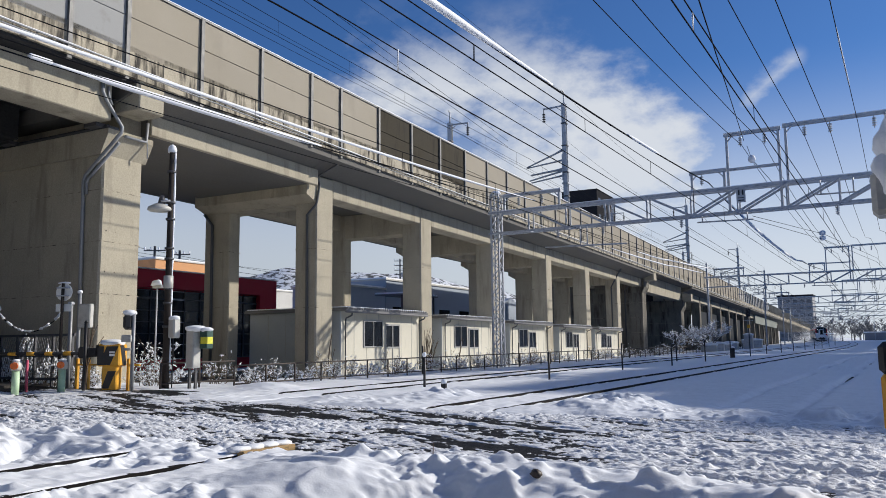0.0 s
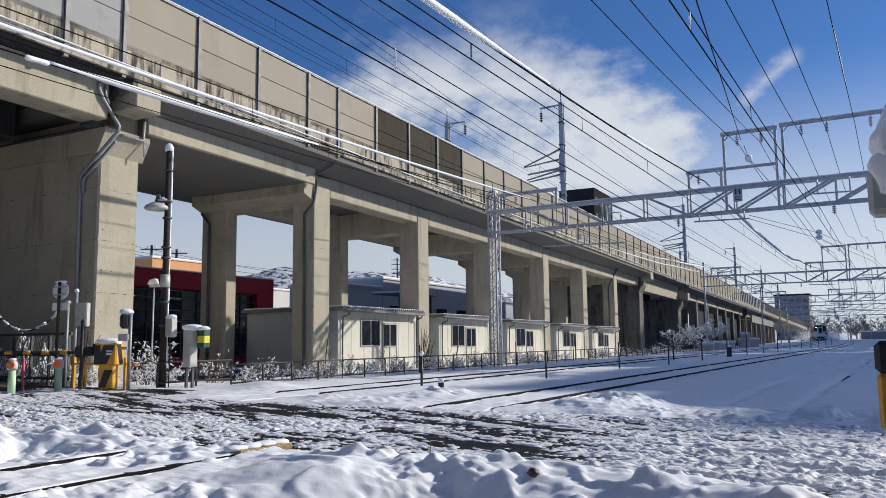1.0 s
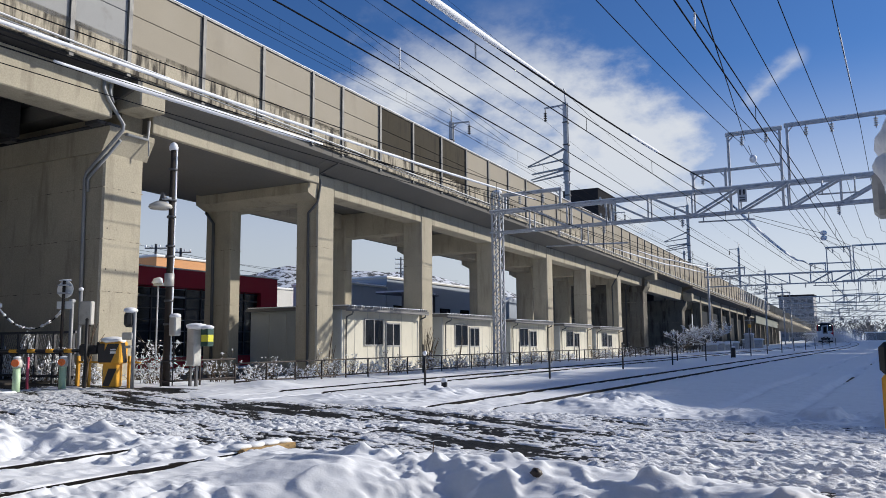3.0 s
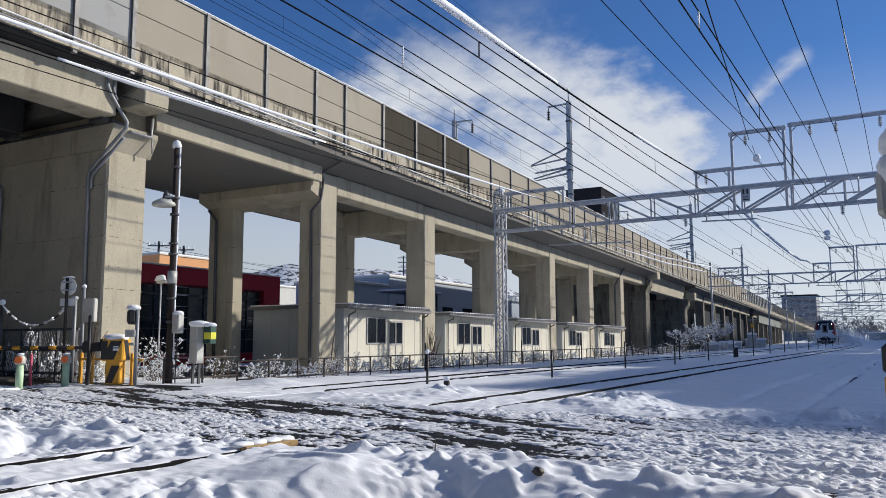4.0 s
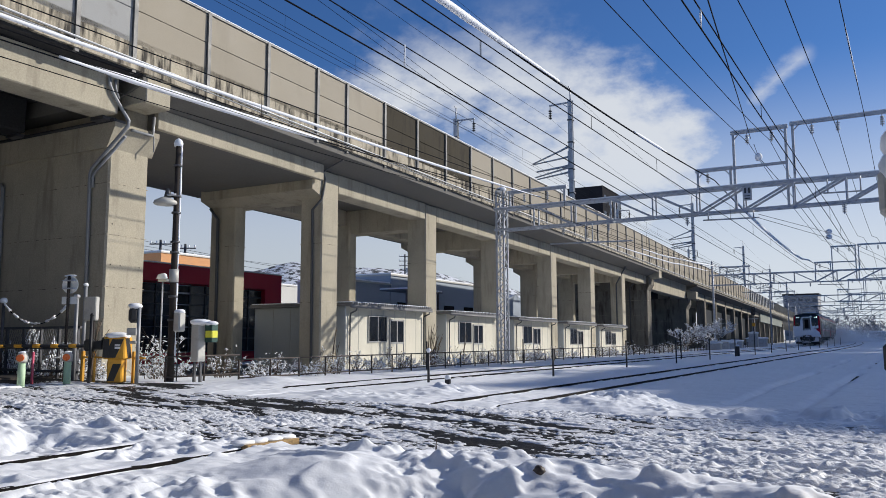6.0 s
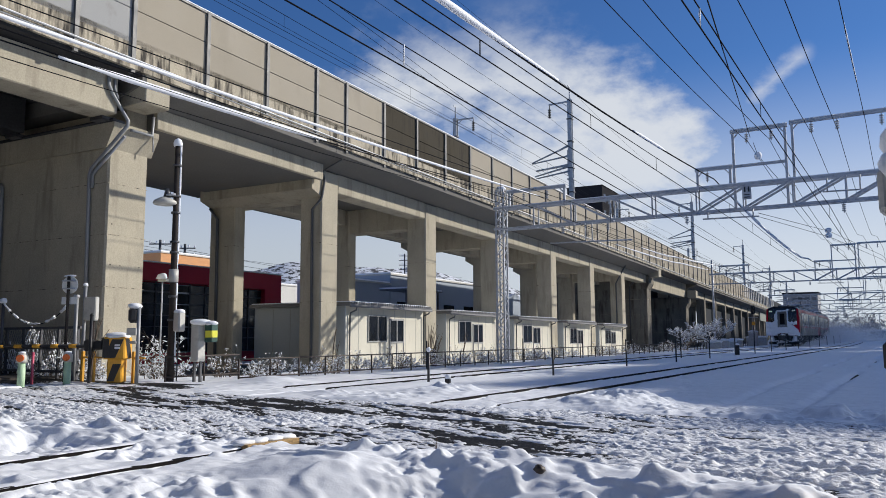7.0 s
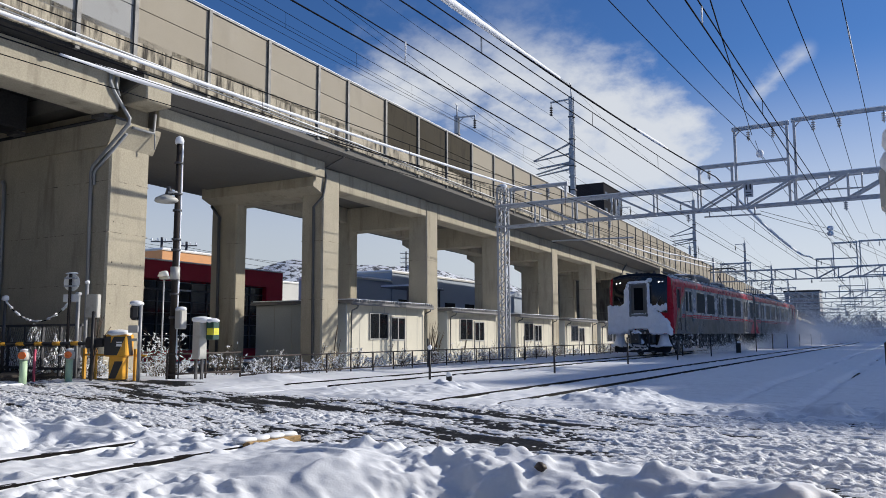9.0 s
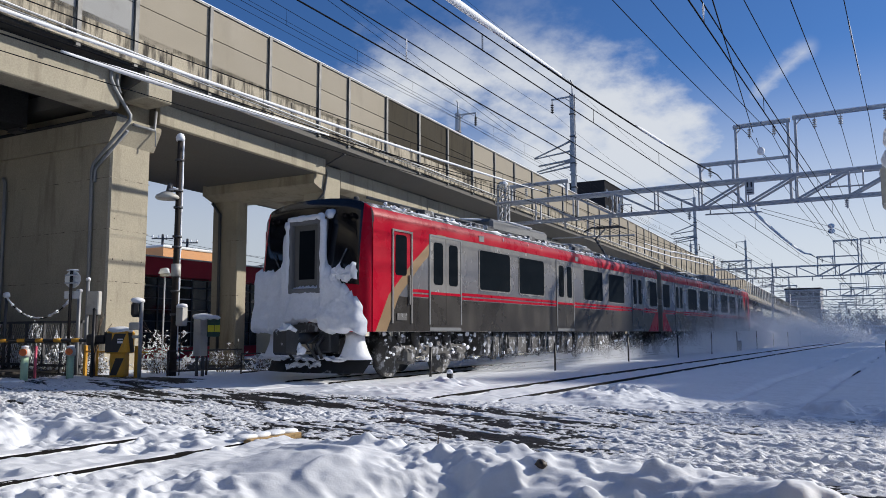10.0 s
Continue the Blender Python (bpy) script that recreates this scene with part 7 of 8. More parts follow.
    while y < 14.6:
        L = rng.uniform(0.7, 1.6)
        z0 = rng.uniform(0.24, 0.42)
        bm = B()
        box(bm, -1.2, 1.2, min(F(y), F(y + L)), max(F(y), F(y + L)), z0, 0.95, 0.03)
        e = part("equipment_box", bm, T_UNDER, car)
        for s in (-1, 1):
            bm = B()
            plate(bm, s, F(y + 0.08), F(y + L - 0.08), z0 + 0.06, 0.88, 1.2, 1.22, 0.008)
            part("cover", bm, T_UNDER, e)
            for k in range(3):
                bm = B()
                yy = y + rng.uniform(-0.2, L + 0.2)
                tube(bm, [(s * 1.25, F(yy), 0.95), (s * 1.25, F(yy + rng.uniform(-0.05, 0.05)), rng.uniform(0.25, 0.6)), (s * 1.1, F(yy), rng.uniform(0.25, 0.5))], rng.uniform(0.015, 0.03), 6)
                part("pipe", bm, T_UNDER, e)
            bm = B()
            for k in range(14):
                r = 0.010 + 0.05 * rng.random() ** 2
                crust(bm, (s * rng.uniform(1.19, 1.24), F(y + rng.uniform(-0.1, L + 0.1)), rng.uniform(z0, 0.94)), (r * 0.6, r * rng.uniform(0.6, 1.8), r * rng.uniform(0.8, 2.2)), k + int(y * 10))
            tagged(part("packed_snow", bm, T_SNOW, e), kind="stuff")
        y += L + rng.uniform(0.08, 0.3)
    # inner gangway bellows
    bm = B()
    box(bm, -0.5, 0.5, min(F(CAR - 0.12), F(CAR + 0.18)), max(F(CAR - 0.12), F(CAR + 0.18)), 1.1, 3.2)
    part("gangway", bm, T_UNDER, car)
    build_cab(car, F)
    return car


def build_cab(car, F):
    sg = F(1) - F(0)

    def front(x, z):
        a = abs(x)
        bend = 0.24 - math.sqrt(max(0.24 ** 2 - max(0, a - 1.16) ** 2, 0))
        return 0.16 + 0.05 * (a / 1.4) ** 2 + bend + 0.10 * max(0, z - 2.1) ** 1.4

    def lid(x):
        """Height of the roof line across the front."""
        a = abs(x)
        for (xa, za), (xb, zb) in zip(SIDE[1:], SIDE[2:]):
            if xb <= a <= xa:
                return zb + (za - zb) * (a - xb) / max(xa - xb, 1e-6)
        return 3.05

    half_ = [0.0, 0.12, 0.25, 0.38, 0.5, 0.65, 0.8, 0.95, 1.08, 1.16, 1.22, 1.28, 1.33, 1.37, 1.39, 1.4]
    xs = [-x for x in half_[:0:-1]] + half_
    nz = 14
    bm = B()
    grid = []
    for x in xs:
        t = lid(x)
        col = [bm.verts.new((x, F(front(x, 0.95 + (t - 0.95) * j / nz)), 0.95 + (t - 0.95) * j / nz)) for j in range(nz + 1)]
        grid.append(col)
    for i, (a, b) in enumerate(zip(grid, grid[1:])):
        for j in range(nz):
            f = bm.faces.new((a[j], b[j], b[j + 1], a[j + 1]))
            f.smooth = True
            xm = (xs[i] + xs[i + 1]) / 2
            zm = (a[j].co.z + a[j + 1].co.z) / 2
            f.material_index = 1 if zm > 1.80 and abs(xm) < 1.2 else 2 if zm < 1.22 and abs(xm) < 0.5 else 0
    # cheeks and crown back to the shell
    for col, x in ((grid[0], -1.4), (grid[-1], 1.4)):
        back = [bm.verts.new((x, F(0.43), v.co.z)) for v in col]
        for j in range(nz):
            bm.faces.new((col[j], col[j + 1], back[j + 1], back[j])).material_index = 0
    top = [c[-1] for c in grid]
    back = [bm.verts.new((x, F(0.60), lid(x) + 0.006)) for x in xs]
    for i in range(len(xs) - 1):
        bm.faces.new((top[i], top[i + 1], back[i + 1], back[i])).material_index = 2 if abs(xs[i] + xs[i + 1]) < 2.4 else 0
    bmesh.ops.recalc_face_normals(bm, faces=bm.faces)
    nose = part("cab_front", bm, [T_RED, T_BLACK, T_UNDER], car, "red cab front with a wide black windscreen")
    # gangway door and its frame
    fy = front(0, 2.2)
    bm = B()
    for a, b, c, d in ((-0.42, -0.33, 1.75, 3.16), (0.33, 0.42, 1.75, 3.16), (-0.42, 0.42, 3.06, 3.18), (-0.42, 0.42, 1.70, 1.80)):
        box(bm, a, b, min(F(fy - 0.14), F(fy + 0.1)), max(F(fy - 0.14), F(fy + 0.1)), c, d, 0.015)
    g = part("gangway_frame", bm, T_GREY, car)
    bm = B()
    box(bm, -0.33, 0.33, min(F(fy - 0.05), F(fy + 0.1)), max(F(fy - 0.05), F(fy + 0.1)), 1.75, 3.08)
    part("gangway_door", bm, T_DOOR, g)
    bm = B()
    box(bm, -0.2, 0.2, min(F(fy - 0.06), F(fy - 0.05)), max(F(fy - 0.06), F(fy - 0.05)), 1.98, 2.95, 0.004)
    part("pane", bm, T_WINDOW, g)
    # lamps high in the corners
    for s in (-1, 1):
        for x in (1.03, 0.86):
            bm = B()
            y = front(x, 3.2)
            rim = [[bm.verts.new((s * x + r * math.cos(k * math.tau / 14), F(y + d), 3.2 + r * math.sin(k * math.tau / 14))) for k in range(14)] for r, d in ((0.046, 0.05), (0.046, -0.10), (0.041, -0.10), (0.041, 0.04))]
            for a, b in zip(rim, rim[1:]):
                for k in range(14):
                    bm.faces.new((a[k], a[(k + 1) % 14], b[(k + 1) % 14], b[k]))
            bmesh.ops.recalc_face_normals(bm, faces=bm.faces)
            hood = part("headlight", bm, T_HOOD, car)
            bm = B()
            tube(bm, [(s * x, F(y - 0.002), 3.2), (s * x, F(y + 0.03), 3.2)], 0.022, 12)
            part("lens", bm, T_LAMP if sg > 0 else T_GREY, hood)
    for s in (-1, 1):
        bm = B()
        tube(bm, [(s * 0.55, F(front(0.5, 2.2) - 0.03), 1.85), (s * 0.95, F(front(0.9, 2.4) - 0.03), 2.55)], 0.015, 6)
        part("wiper", bm, T_UNDER, car)
    # aerial stubs on the crown
    for x in (-0.35, 0.45):
        bm = B()
        tube(bm, [(x, F(1.1), 3.58), (x, F(1.1), 3.74)], [0.09, 0.05], 8)
        part("roof_horn", bm, T_UNDER, car)
    # coupler, snow plough and steps
    bm = B()
    tube(bm, [(0, F(0.5), 0.84), (0, F(-0.3), 0.82)], 0.12, 10)
    box(bm, -0.21, 0.21, min(F(-0.62), F(-0.28)), max(F(-0.62), F(-0.28)), 0.52, 1.0, 0.05)
    tube(bm, [(0.3, F(0.3), 0.95), (0.30, F(-0.2), 0.72), (0.32, F(0.1), 0.42)], 0.03, 6)
    tube(bm, [(0.46, F(0.3), 1.0), (0.46, F(-0.1), 0.7), (0.42, F(0.1), 0.45)], 0.035, 6)
    tube(bm, [(-0.35, F(0.3), 0.95), (-0.36, F(-0.15), 0.7), (-0.3, F(0.1), 0.42)], 0.03, 6)
    box(bm, 0.32, 0.62, min(F(0.1), F(0.4)), max(F(0.1), F(0.4)), 0.55, 0.95, 0.03)
    c = part("coupler", bm, T_PLOUGH, car)
    bm = B()
    crust(bm, (0.03, F(-0.5), 0.99), (0.24, 0.17, 0.13), 31)
    crust(bm, (0.22, F(-0.3), 0.62), (0.08, 0.1, 0.12), 32)
    tagged(part("snow", bm, T_SNOW, c), kind="stuff")
    bm = B()
    v = []
    for z, y, hw in ((0.16, 0.05, 1.22), (0.52, 0.30, 1.30)):
        for x in (-hw, -hw * 0.5, 0, hw * 0.5, hw):
            v.append(bm.verts.new((x, F(y + 0.35 * (abs(x) / 1.3) ** 2), z)))
    for k in range(4):
        bm.faces.new((v[k], v[k + 1], v[k + 6], v[k + 5]))
    bmesh.ops.solidify(bm, geom=bm.faces[:], thickness=0.04)
    plough = part("snow_plough", bm, T_PLOUGH, car)
    for k, (x, z, r) in enumerate(((-0.7, 0.46, (0.55, 0.12, 0.12)), (0.35, 0.44, (0.6, 0.14, 0.10)), (0.0, 0.3, (0.3, 0.1, 0.1)), (-0.35, 0.26, (0.2, 0.08, 0.12)))):
        bm = B()
        for q in range(7):
            crust(bm, (x + r[0] * (q - 3) / 3.2, F(0.18 + 0.2 * (x / 1.3) ** 2), z + 0.03 * math.sin(q * 2.1 + k)), (r[0] * 0.27, r[1] * 0.7, r[2] * 0.55), 50 + 9 * k + q)
        tagged(part("snow", bm, T_SNOW, plough), kind="stuff")
    for s in (-1, 1):
        bm = B()
        turned(bm, [(0.34, 0.42), (0.27, 0.55), (0.20, 0.75), (0.17, 0.96)], 14, (s * 0.98, F(0.42), 0))
        part("step_guard", bm, T_SNOW, car, "cone of packed snow over the steps")
    if sg < 0:
        return
    # snow driven on to the front: thick below, thinning out in ragged lobes above
    def edge(x):
        if x < -0.42:
            t = 2.20 + 0.55 * max(0, 1 - (-0.42 - x) / 0.42) ** 1.5 + 0.10 * noise.noise((x * 5, 0, 1))
        elif x > 0.42:
            t = 2.02 - 0.55 * max(0, x - 0.62) + 0.45 * max(0, 1 - (x - 0.42) / 0.25) ** 1.3 + 0.08 * noise.noise((x * 6, 0, 2))
        else:
            t = 1.86 + 0.05 * noise.noise((x * 8, 0, 3))
        return t + 0.06 * noise.noise((x * 15, 0, 6)) + 0.03 * noise.noise((x * 34, 0, 8))
    bm = B()
    nx_, nz_ = 90, 48
    cols = []
    for i in range(nx_ + 1):
        x = -1.44 + 2.86 * i / nx_
        t = edge(x)
        lo = 0.93 + 0.08 * noise.noise((x * 4, 0, 5)) + 0.05 * noise.noise((x * 13, 0, 5)) + (0.2 if abs(x) < 0.44 else 0)
        col = []
        for j in range(nz_ + 1):
            u = j / nz_
            z = lo + (t - lo) * u
            rim = min(1, u * 14, (1 - u) * 9, (x + 1.44) * 12, (1.42 - x) * 9) ** 0.5 if 0 < u < 1 and -1.44 < x < 1.42 else 0
            th = rim * (0.10 + 0.12 * (1 - u) + 0.05 * noise.noise((x * 2.2, z * 2.2, 7)) + 0.025 * noise.noise((x * 6, z * 6, 9)) + 0.012 * noise.noise((x * 14, z * 14, 3)))
            xx = x
            if x > 0.9 and z < 2.2:
                xx = x - 0.45 * (x - 0.9) * max(0, min(1, (z - 1.15) / 0.5)) + 0.05 * noise.noise((x, z * 6, 4))
            col.append(bm.verts.new((xx, front(min(abs(xx), 1.19), z) - 0.004 - th, z)))
        cols.append(col)
    for a, b in zip(cols, cols[1:]):
        for j in range(nz_):
            bm.faces.new((a[j], b[j], b[j + 1], a[j + 1])).smooth = True
    part("driven_snow", bm, T_SNOW, nose, "thick white snow plastered over the cab front")
    # rime round the gangway frame and on the wipers
    bm = B()
    for a, b in (((-0.44, 1.8), (-0.45, 3.14)), ((-0.44, 3.18), (0.44, 3.2)), ((0.45, 3.14), (0.44, 1.8))):
        pts = [(a[0] + (b[0] - a[0]) * k / 14 + 0.02 * noise.noise((k, a[0], 1)), fy - 0.10, a[1] + (b[1] - a[1]) * k / 14) for k in range(15)]
        tube(bm, pts, [0.065 + 0.03 * noise.noise((k * 0.8, a[0] * 3, 4)) for k in range(15)], 7)
    for q in range(5):
        crust(bm, (0.70 + 0.11 * q, front(0.9, 2.1) - 0.05, 2.06 + 0.05 * math.sin(q * 1.9)), (0.12, 0.09, 0.15), 70 + q)
    blob(bm, (-0.58, front(0.5, 2.6) - 0.04, 2.55), (0.09, 0.06, 0.4), 3, 0.4, 61)
    blob(bm, (0.46, front(0.5, 3.3) - 0.05, 3.28), (0.12, 0.08, 0.1), 2, 0.5, 62)
    tagged(part("rime", bm, T_SNOW, nose), kind="stuff")


lead_car = build_car(True)
rear_car = build_car(False)
lead_car.matrix_basis = pose(TRACKS[0], 228, 0)
rear_car.matrix_basis = pose(TRACKS[0], 248.2, 0)


def build_spray(name, n, seed, place, size, label):
    """Fine snow whirled up by the train, as a cloud of tiny flakes."""
    rng = np.random.RandomState(seed)
    c = place(rng, n)
    u = rng.normal(size=(n, 3))
    u /= np.linalg.norm(u, axis=1)[:, None]
    w = np.cross(u, rng.normal(size=(n, 3)))
    w /= np.linalg.norm(w, axis=1)[:, None]
    s = size * rng.uniform(0.5, 1.4, (n, 1))
    co = np.stack([c + u * s, c - u * s * 0.5 + w * s * 0.87, c - u * s * 0.5 - w * s * 0.87], 1).reshape(-1, 3)
    me = bpy.data.meshes.new(name)
    me.vertices.add(3 * n)
    me.vertices.foreach_set("co", co.ravel())
    me.loops.add(3 * n)
    me.loops.foreach_set("vertex_index", np.arange(3 * n))
    me.polygons.add(n)
    me.polygons.foreach_set("loop_start", np.arange(n) * 3)
    me.update(calc_edges=True)
    me.materials.append(T_SPRAY)
    return tagged(new(name, me), label, "snow spray", "snow whirled up by the train", "stuff")


def billow(c, amount=0.5):
    """Pushes the flakes into swirls."""
    x, y, z = c.T
    k = 1 + amount * 2 * fbm(y * 0.35 + 9, z * 0.5 + x * 0.3 + 9, 5, 3)
    return np.stack([x * (0.6 + 0.4 * k), y, z * np.clip(k, 0.3, 2)], 1)


def low_spray(rng, n):
    y = 5 + 35 * rng.rand(n) ** 0.75
    k = 0.25 + y / 40
    x = np.where(rng.rand(n) < 0.7, 1, -1) * (1.2 + np.abs(rng.normal(0, 0.5, n)) * k)
    z = np.abs(rng.normal(0, 0.36, n)) * k
    return billow(np.stack([x, y, z], 1))


def veil(rng, n):
    y = 20 + 22 * rng.rand(n) ** 0.6
    k = (y - 14) / 26
    x = 1.5 + np.abs(rng.normal(0, 1.1, n)) * k
    z = np.abs(rng.normal(0, 1.2, n)) * k
    return billow(np.stack([x, y, z], 1))


def wake(rng, n):
    y = 40.2 + rng.gamma(1.5, 17.0, n)
    k = np.clip((y - 34) / 14, 0.5, 2.4)
    x = rng.normal(1.1, 1.4, n) * k
    z = np.abs(rng.normal(0, 0.85, n)) * k ** 0.6 + 0.02
    return billow(np.stack([x, y, z], 1), 0.6)


spray_low = build_spray("snow_spray", 420000, 1, low_spray, 0.0068, "fine snow swirling along the train's wheels")
spray_veil = build_spray("snow_spray", 330000, 3, veil, 0.0085, "thin veil of snow beside the rear car")
spray_wake = build_spray("snow_spray", 420000, 2, wake, 0.022, "cloud of fine snow trailing the train")

# ---- the length of snow that slips off the cable ----
def build_slab():
    s = thing("snow_slab", "short stick of snow that slips off a cable", "snow")
    bm = B()
    n = 12
    tube(bm, [(0.01 * noise.noise((k, 0, 0)), -0.27 + 0.54 * k / n, 0.01 * noise.noise((k, 5, 0))) for k in range(n + 1)], [0.03 if k in (0, n) else 0.062 + 0.012 * noise.noise((k, 2, 0)) for k in range(n + 1)], 9)
    part("stick", bm, SNOW_CAP, s)
    return s


slab = build_slab()
slab.matrix_basis = pose(-15.3, 9.26, 6.98)

# ---- small things ----
TIMBER = mat("weathered_timber", (0.36, 0.235, 0.10), 0.8, var=0.3, scale=4, fine=60, bump=0.3, dirt=(0.04, 0.03, 0.022), dirt_lo=0.5, dirt_hi=0.65, dirt_scale=(6, 1, 6), dirt_freq=2)
STONE = mat("wet_brown_stone", (0.06, 0.045, 0.035), 0.6, var=0.3, scale=8, fine=50, bump=0.3)


def build_timber():
    t = thing("crossing_timber", "weathered timber at the crossing's edge under snow", "timber", m=pose(-4.99, 4.96, 0.02, 0, 0, -4))
    bm = B()
    box(bm, -0.07, 0.06, 0.0, 0.62, -0.14, 0.0, 0.008)
    part("board", bm, TIMBER, t)
    bm = B()
    for k in range(4):
        blob(bm, (-0.055, 0.06 + 0.16 * k, 0.010), (0.09, 0.13, 0.028), 2, 0.3, k)
    part("snow", bm, SNOW_CAP, t)


build_timber()


def build_stone(x, y, r):
    s = thing("stone", "dark wet stone half buried in snow", "stone", "stones in the snow", pose(x, y, ground_at(x, y)))
    bm = B()
    blob(bm, (0, 0, 0), (r, r * 0.8, r * 0.8), 2, 0.5, int(x * 10))
    part("body", bm, STONE, s)


build_stone(-2.17, 4.86, 0.045)
build_stone(-2.80, 5.06, 0.022)
build_stone(-8.35, 6.35, 0.05)
build_stone(-4.0, 5.72, 0.03)


def build_twig(x, y, h):
    t = thing("twig", "thin dark twig stuck in the snow", "twig", "twigs", pose(x, y, ground_at(x, y)))
    bm = B()
    tube(bm, [(0, 0, -0.05), (0.004, 0, h)], [0.004, 0.003], 5)
    tube(bm, [(-0.012, 0.01, -0.05), (-0.014, 0.01, h * 0.7)], [0.003, 0.002], 5)
    part("stem", bm, TWIG, t)


build_twig(-3.29, 5.38, 0.16)


def build_line_signal(x, y):
    s = thing("line_signal", "black railway signal on a slim mast beside the line", "signal", m=pose(x, y, ground_at(x, y)))
    bm = B()
    tube(bm, [(0, 0, -0.1), (0, 0, 4.2)], 0.055, 8)
    part("mast", bm, STEEL_DARK, s)
    bm = B()
    box(bm, -0.22, 0.22, -0.12, 0.12, 3.35, 4.25, 0.1)
    head = part("signal_head", bm, BLACK, s)
    for z in (3.6, 4.0):
        bm = B()
        tube(bm, [(0, -0.12, z), (0, -0.34, z - 0.03)], 0.12, 12)
        part("hood", bm, BLACK, head)
    bm = B()
    box(bm, -0.45, 0.45, -0.25, 0.05, 2.95, 3.02)
    part("platform", bm, STEEL, s)
    bm = B()
    for a in (-0.14, 0.14):
        tube(bm, [(a, 0.14, 0), (a, 0.14, 3.1)], 0.02, 5)
    for k in range(9):
        tube(bm, [(-0.14, 0.14, 0.3 + k * 0.3), (0.14, 0.14, 0.3 + k * 0.3)], 0.012, 5)
    part("ladder", bm, STEEL, s)
    bm = B()
    box(bm, -0.16, 0.16, -0.07, 0.07, 2.2, 2.55, 0.02)
    part("plate", bm, YELLOW, s)


build_line_signal(-13.9, 86.5)


def build_relay_box(x, y, w, h):
    r = thing("relay_box", "low grey trackside cabinet under a thick cap of snow", "cabinet", "trackside cabinets", pose(x, y, ground_at(x, y)))
    bm = B()
    box(bm, -w / 2, w / 2, -0.3, 0.3, -0.1, h, 0.02)
    part("body", bm, BOX_GREY, r)
    bm = B()
    box(bm, -w / 2 + 0.06, w / 2 - 0.06, -0.32, -0.3, 0.1, h - 0.06)
    part("door", bm, STEEL, r)
    bm = B()
    blob(bm, (0, 0, h + 0.05), (w * 0.58, 0.4, 0.16), 3, 0.15, int(y))
    part("snow", bm, SNOW_CAP, r)


for x, y, w, h in ((-14.6, 70.0, 1.3, 0.55), (-14.7, 73.0, 1.6, 0.7), (-14.6, 77.0, 1.2, 0.6), (-14.8, 81.0, 1.4, 0.65), (-14.3, 88.5, 0.9, 1.5), (-15.0, 95.0, 2.2, 0.9)):
    build_relay_box(x, y, w, h)


def build_lamp_post(x, y):
    p_ = thing("lamp_post", "slim grey lamp post with snow on its head", "lamp post", m=pose(x, y, -0.1))
    bm = B()
    tube(bm, [(0, 0, 0), (0, 0, 2.75)], 0.022, 8)
    part("post", bm, STEEL, p_)
    bm = B()
    box(bm, -0.16, 0.22, -0.06, 0.06, 2.7, 2.78, 0.02)
    part("lamp_head", bm, BOX_GREY, p_)
    bm = B()
    blob(bm, (-0.04, 0, 2.86), (0.2, 0.1, 0.10), 2, 0.4, 3)
    part("snow", bm, SNOW_CAP, p_)


build_lamp_post(-18.7, 15.2)
tall = build_bush(9, 1.9, 30, 420, 0)
tall.matrix_basis = pose(-18.9, 15.0, ground_at(-18.9, 15.0))


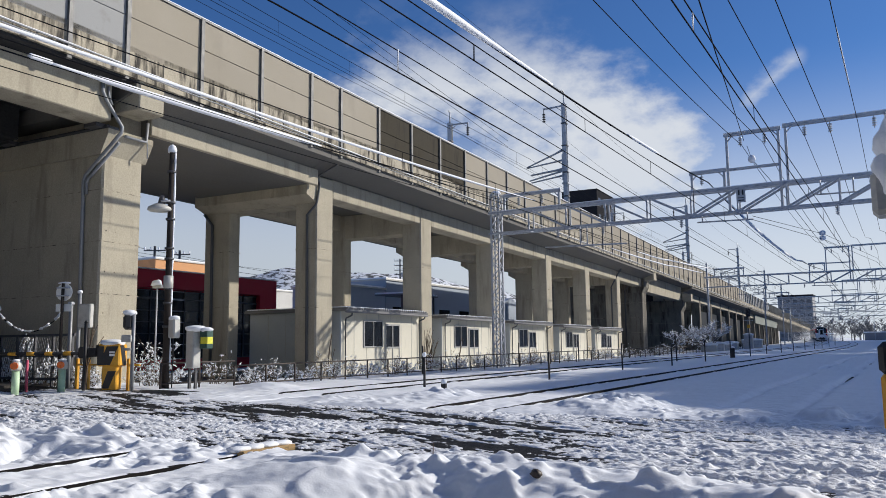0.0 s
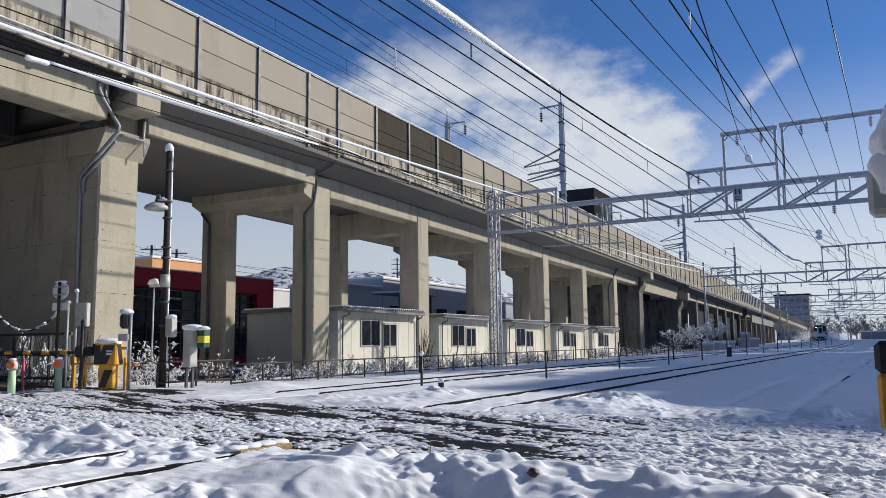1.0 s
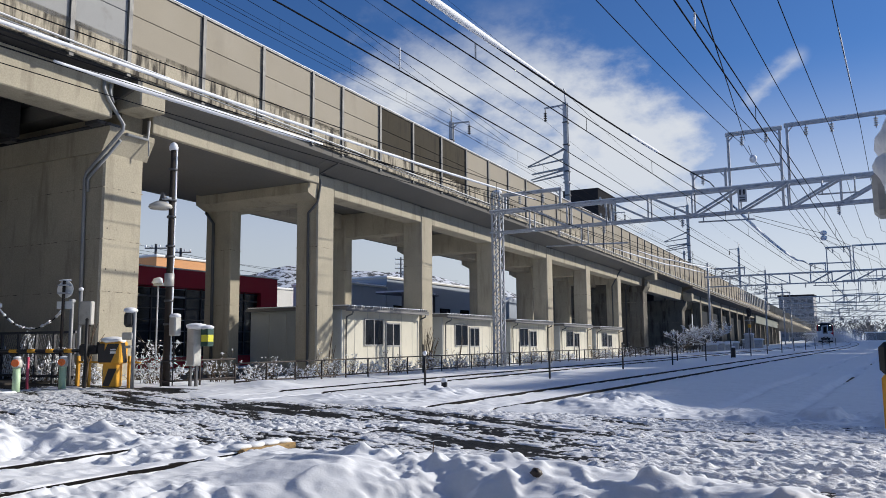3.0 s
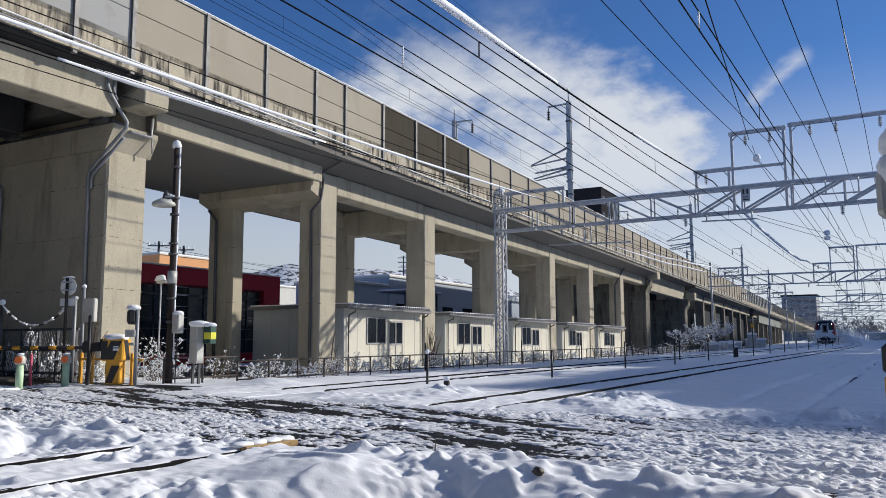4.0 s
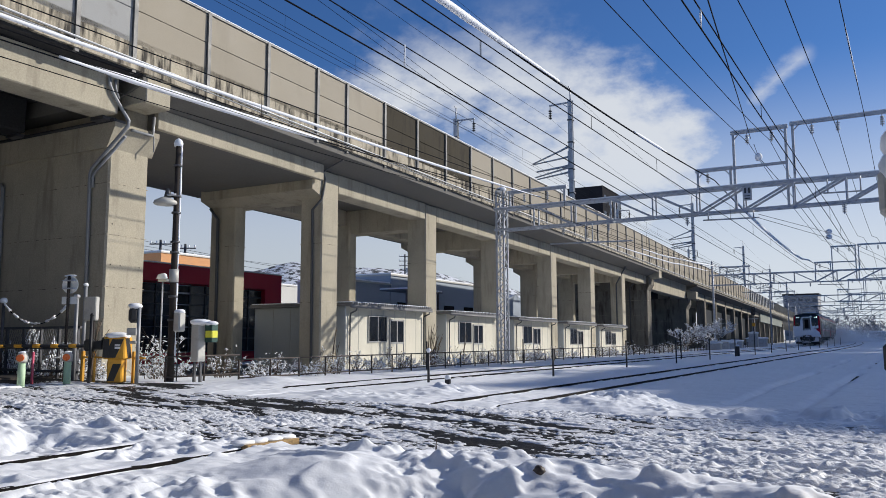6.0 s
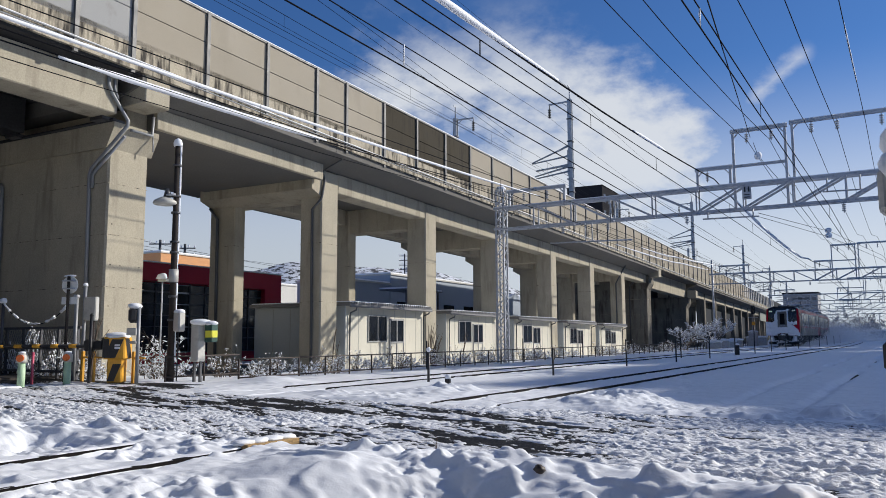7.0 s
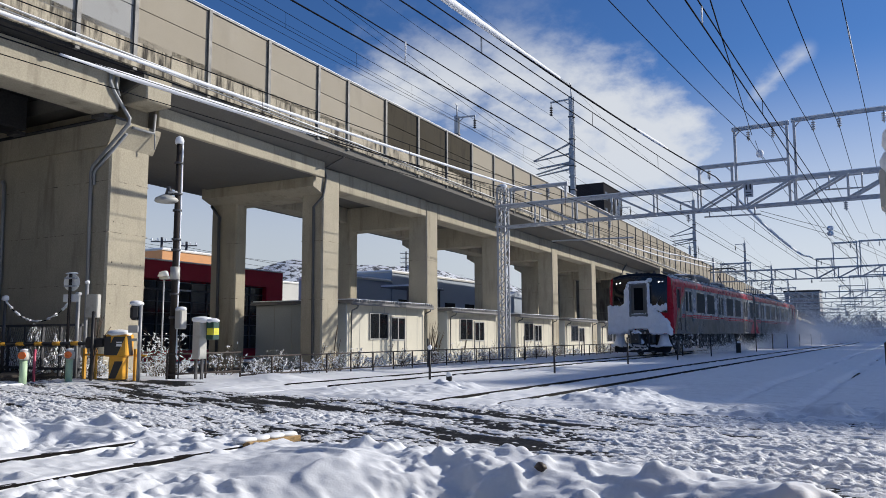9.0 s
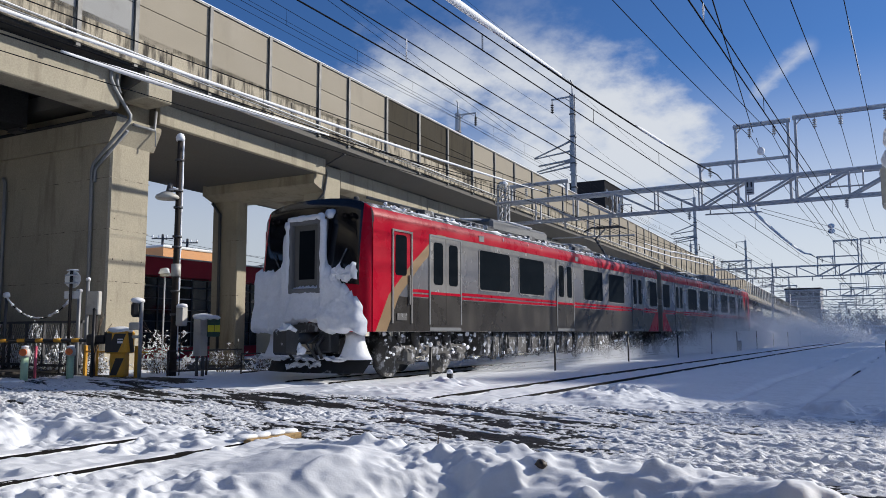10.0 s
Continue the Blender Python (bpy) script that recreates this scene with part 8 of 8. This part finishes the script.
def build_snowy_cable():
    """A slack line along the road, beaded with snow."""
    c = thing("snowy_cable", "slack cable beaded with clumps of snow", "cable")
    a, b = Vector((-19.8, 11.2, 1.85)), Vector((-16.97, 11.34, 2.0))
    pts = [a.lerp(b, k / 40) + Vector((0, 0, -0.62 * (1 - (2 * k / 40 - 1) ** 2))) for k in range(41)]
    bm = B()
    tube(bm, pts, 0.012, 5)
    part("wire", bm, WIRE, c)
    rng = random.Random(12)
    k = 0
    while k < 38:
        n = rng.randint(1, 5)
        bm = B()
        run = pts[k:k + n + 1]
        tube(bm, [q + Vector((0, 0, 0.015)) for q in run], [rng.uniform(0.012, 0.04) for _ in run], 6)
        part("snow_clump", bm, SNOW_CAP, c)
        k += n + rng.randint(1, 3)
    p_ = thing("fence_post", "grey post holding a slack cable", "post", m=pose(-19.8, 11.2, -0.1))
    bm = B()
    tube(bm, [(0, 0, 0), (0, 0, 2.0)], 0.04, 8)
    part("shaft", bm, STEEL_DARK, p_)
    bm = B()
    blob(bm, (0, 0, 2.02), (0.09, 0.09, 0.08), 2, 0.2, 3)
    part("snow", bm, SNOW_CAP, p_)


build_snowy_cable()


def build_slim_post(x, y, h):
    p_ = thing("marker_post", "slim black post beside the crossing", "post", "trackside posts", pose(x, y, -0.05))
    bm = B()
    tube(bm, [(0, 0, -0.1), (0, 0, h)], 0.035, 8)
    part("shaft", bm, BLACK, p_)
    bm = B()
    tube(bm, [(0, 0, h), (0, 0, h + 0.05)], [0.045, 0.02], 8)
    part("cap", bm, BLACK, p_)


build_slim_post(-15.45, 10.7, 1.5)

LINE_SPEED, NOSE = 21.685, 11.55


def on_line(y, x0=TRACKS[0]):
    """The place and heading of a bogie pair on the near line."""
    a, b = float(drift(y)), float(drift(y + 2.0))
    return x0 + a, math.degrees(math.atan2(-(b - a), 2.0))


def car_rows(back):
    rows = []
    for k in range(21):
        t = k * 0.5
        y = NOSE + LINE_SPEED * (10 - t) + back
        x, turn = on_line(y + 10)
        p, q = on_line(y)[0], on_line(y + 19.5)[0]
        rows.append((t, pose(p, y, 0, 0, 0, math.degrees(math.atan2(p - q, 19.5)))))
    return rows


def slab_rows():
    """At rest on the cable, then falling through the air, then lying on the road."""
    x, y, z = -15.3, 9.26, 6.98
    rows = [(0.0, pose(x, y, z)), (0.9, pose(x, y, z)), (1.0, pose(x, y, z - 0.06, 2, 0, 0))]
    for k in range(1, 15):
        t = 1.0 + 0.1 * k
        d = 0.06 + 0.9 * (t - 1.0) + 3.35 * (t - 1.0) ** 2
        if z - d < 0.05:
            break
        rows.append((t, pose(x, y - 0.28 * (t - 1.0), z - d, 2 + 14 * (t - 1.0), 0, 4 * (t - 1.0))))
    rows += [(t + 0.1, pose(x, y - 0.4, -0.045, 0, 0, 5)), (10.0, pose(x, y - 0.4, -0.045, 0, 0, 5))]
    return rows


def motions():
    walk(lead_car, car_rows(0.0))
    walk(rear_car, car_rows(20.2))
    walk(spray_low, car_rows(0.0))
    walk(spray_veil, car_rows(0.0))
    walk(spray_wake, car_rows(0.0))
    walk(slab, slab_rows())


motions()
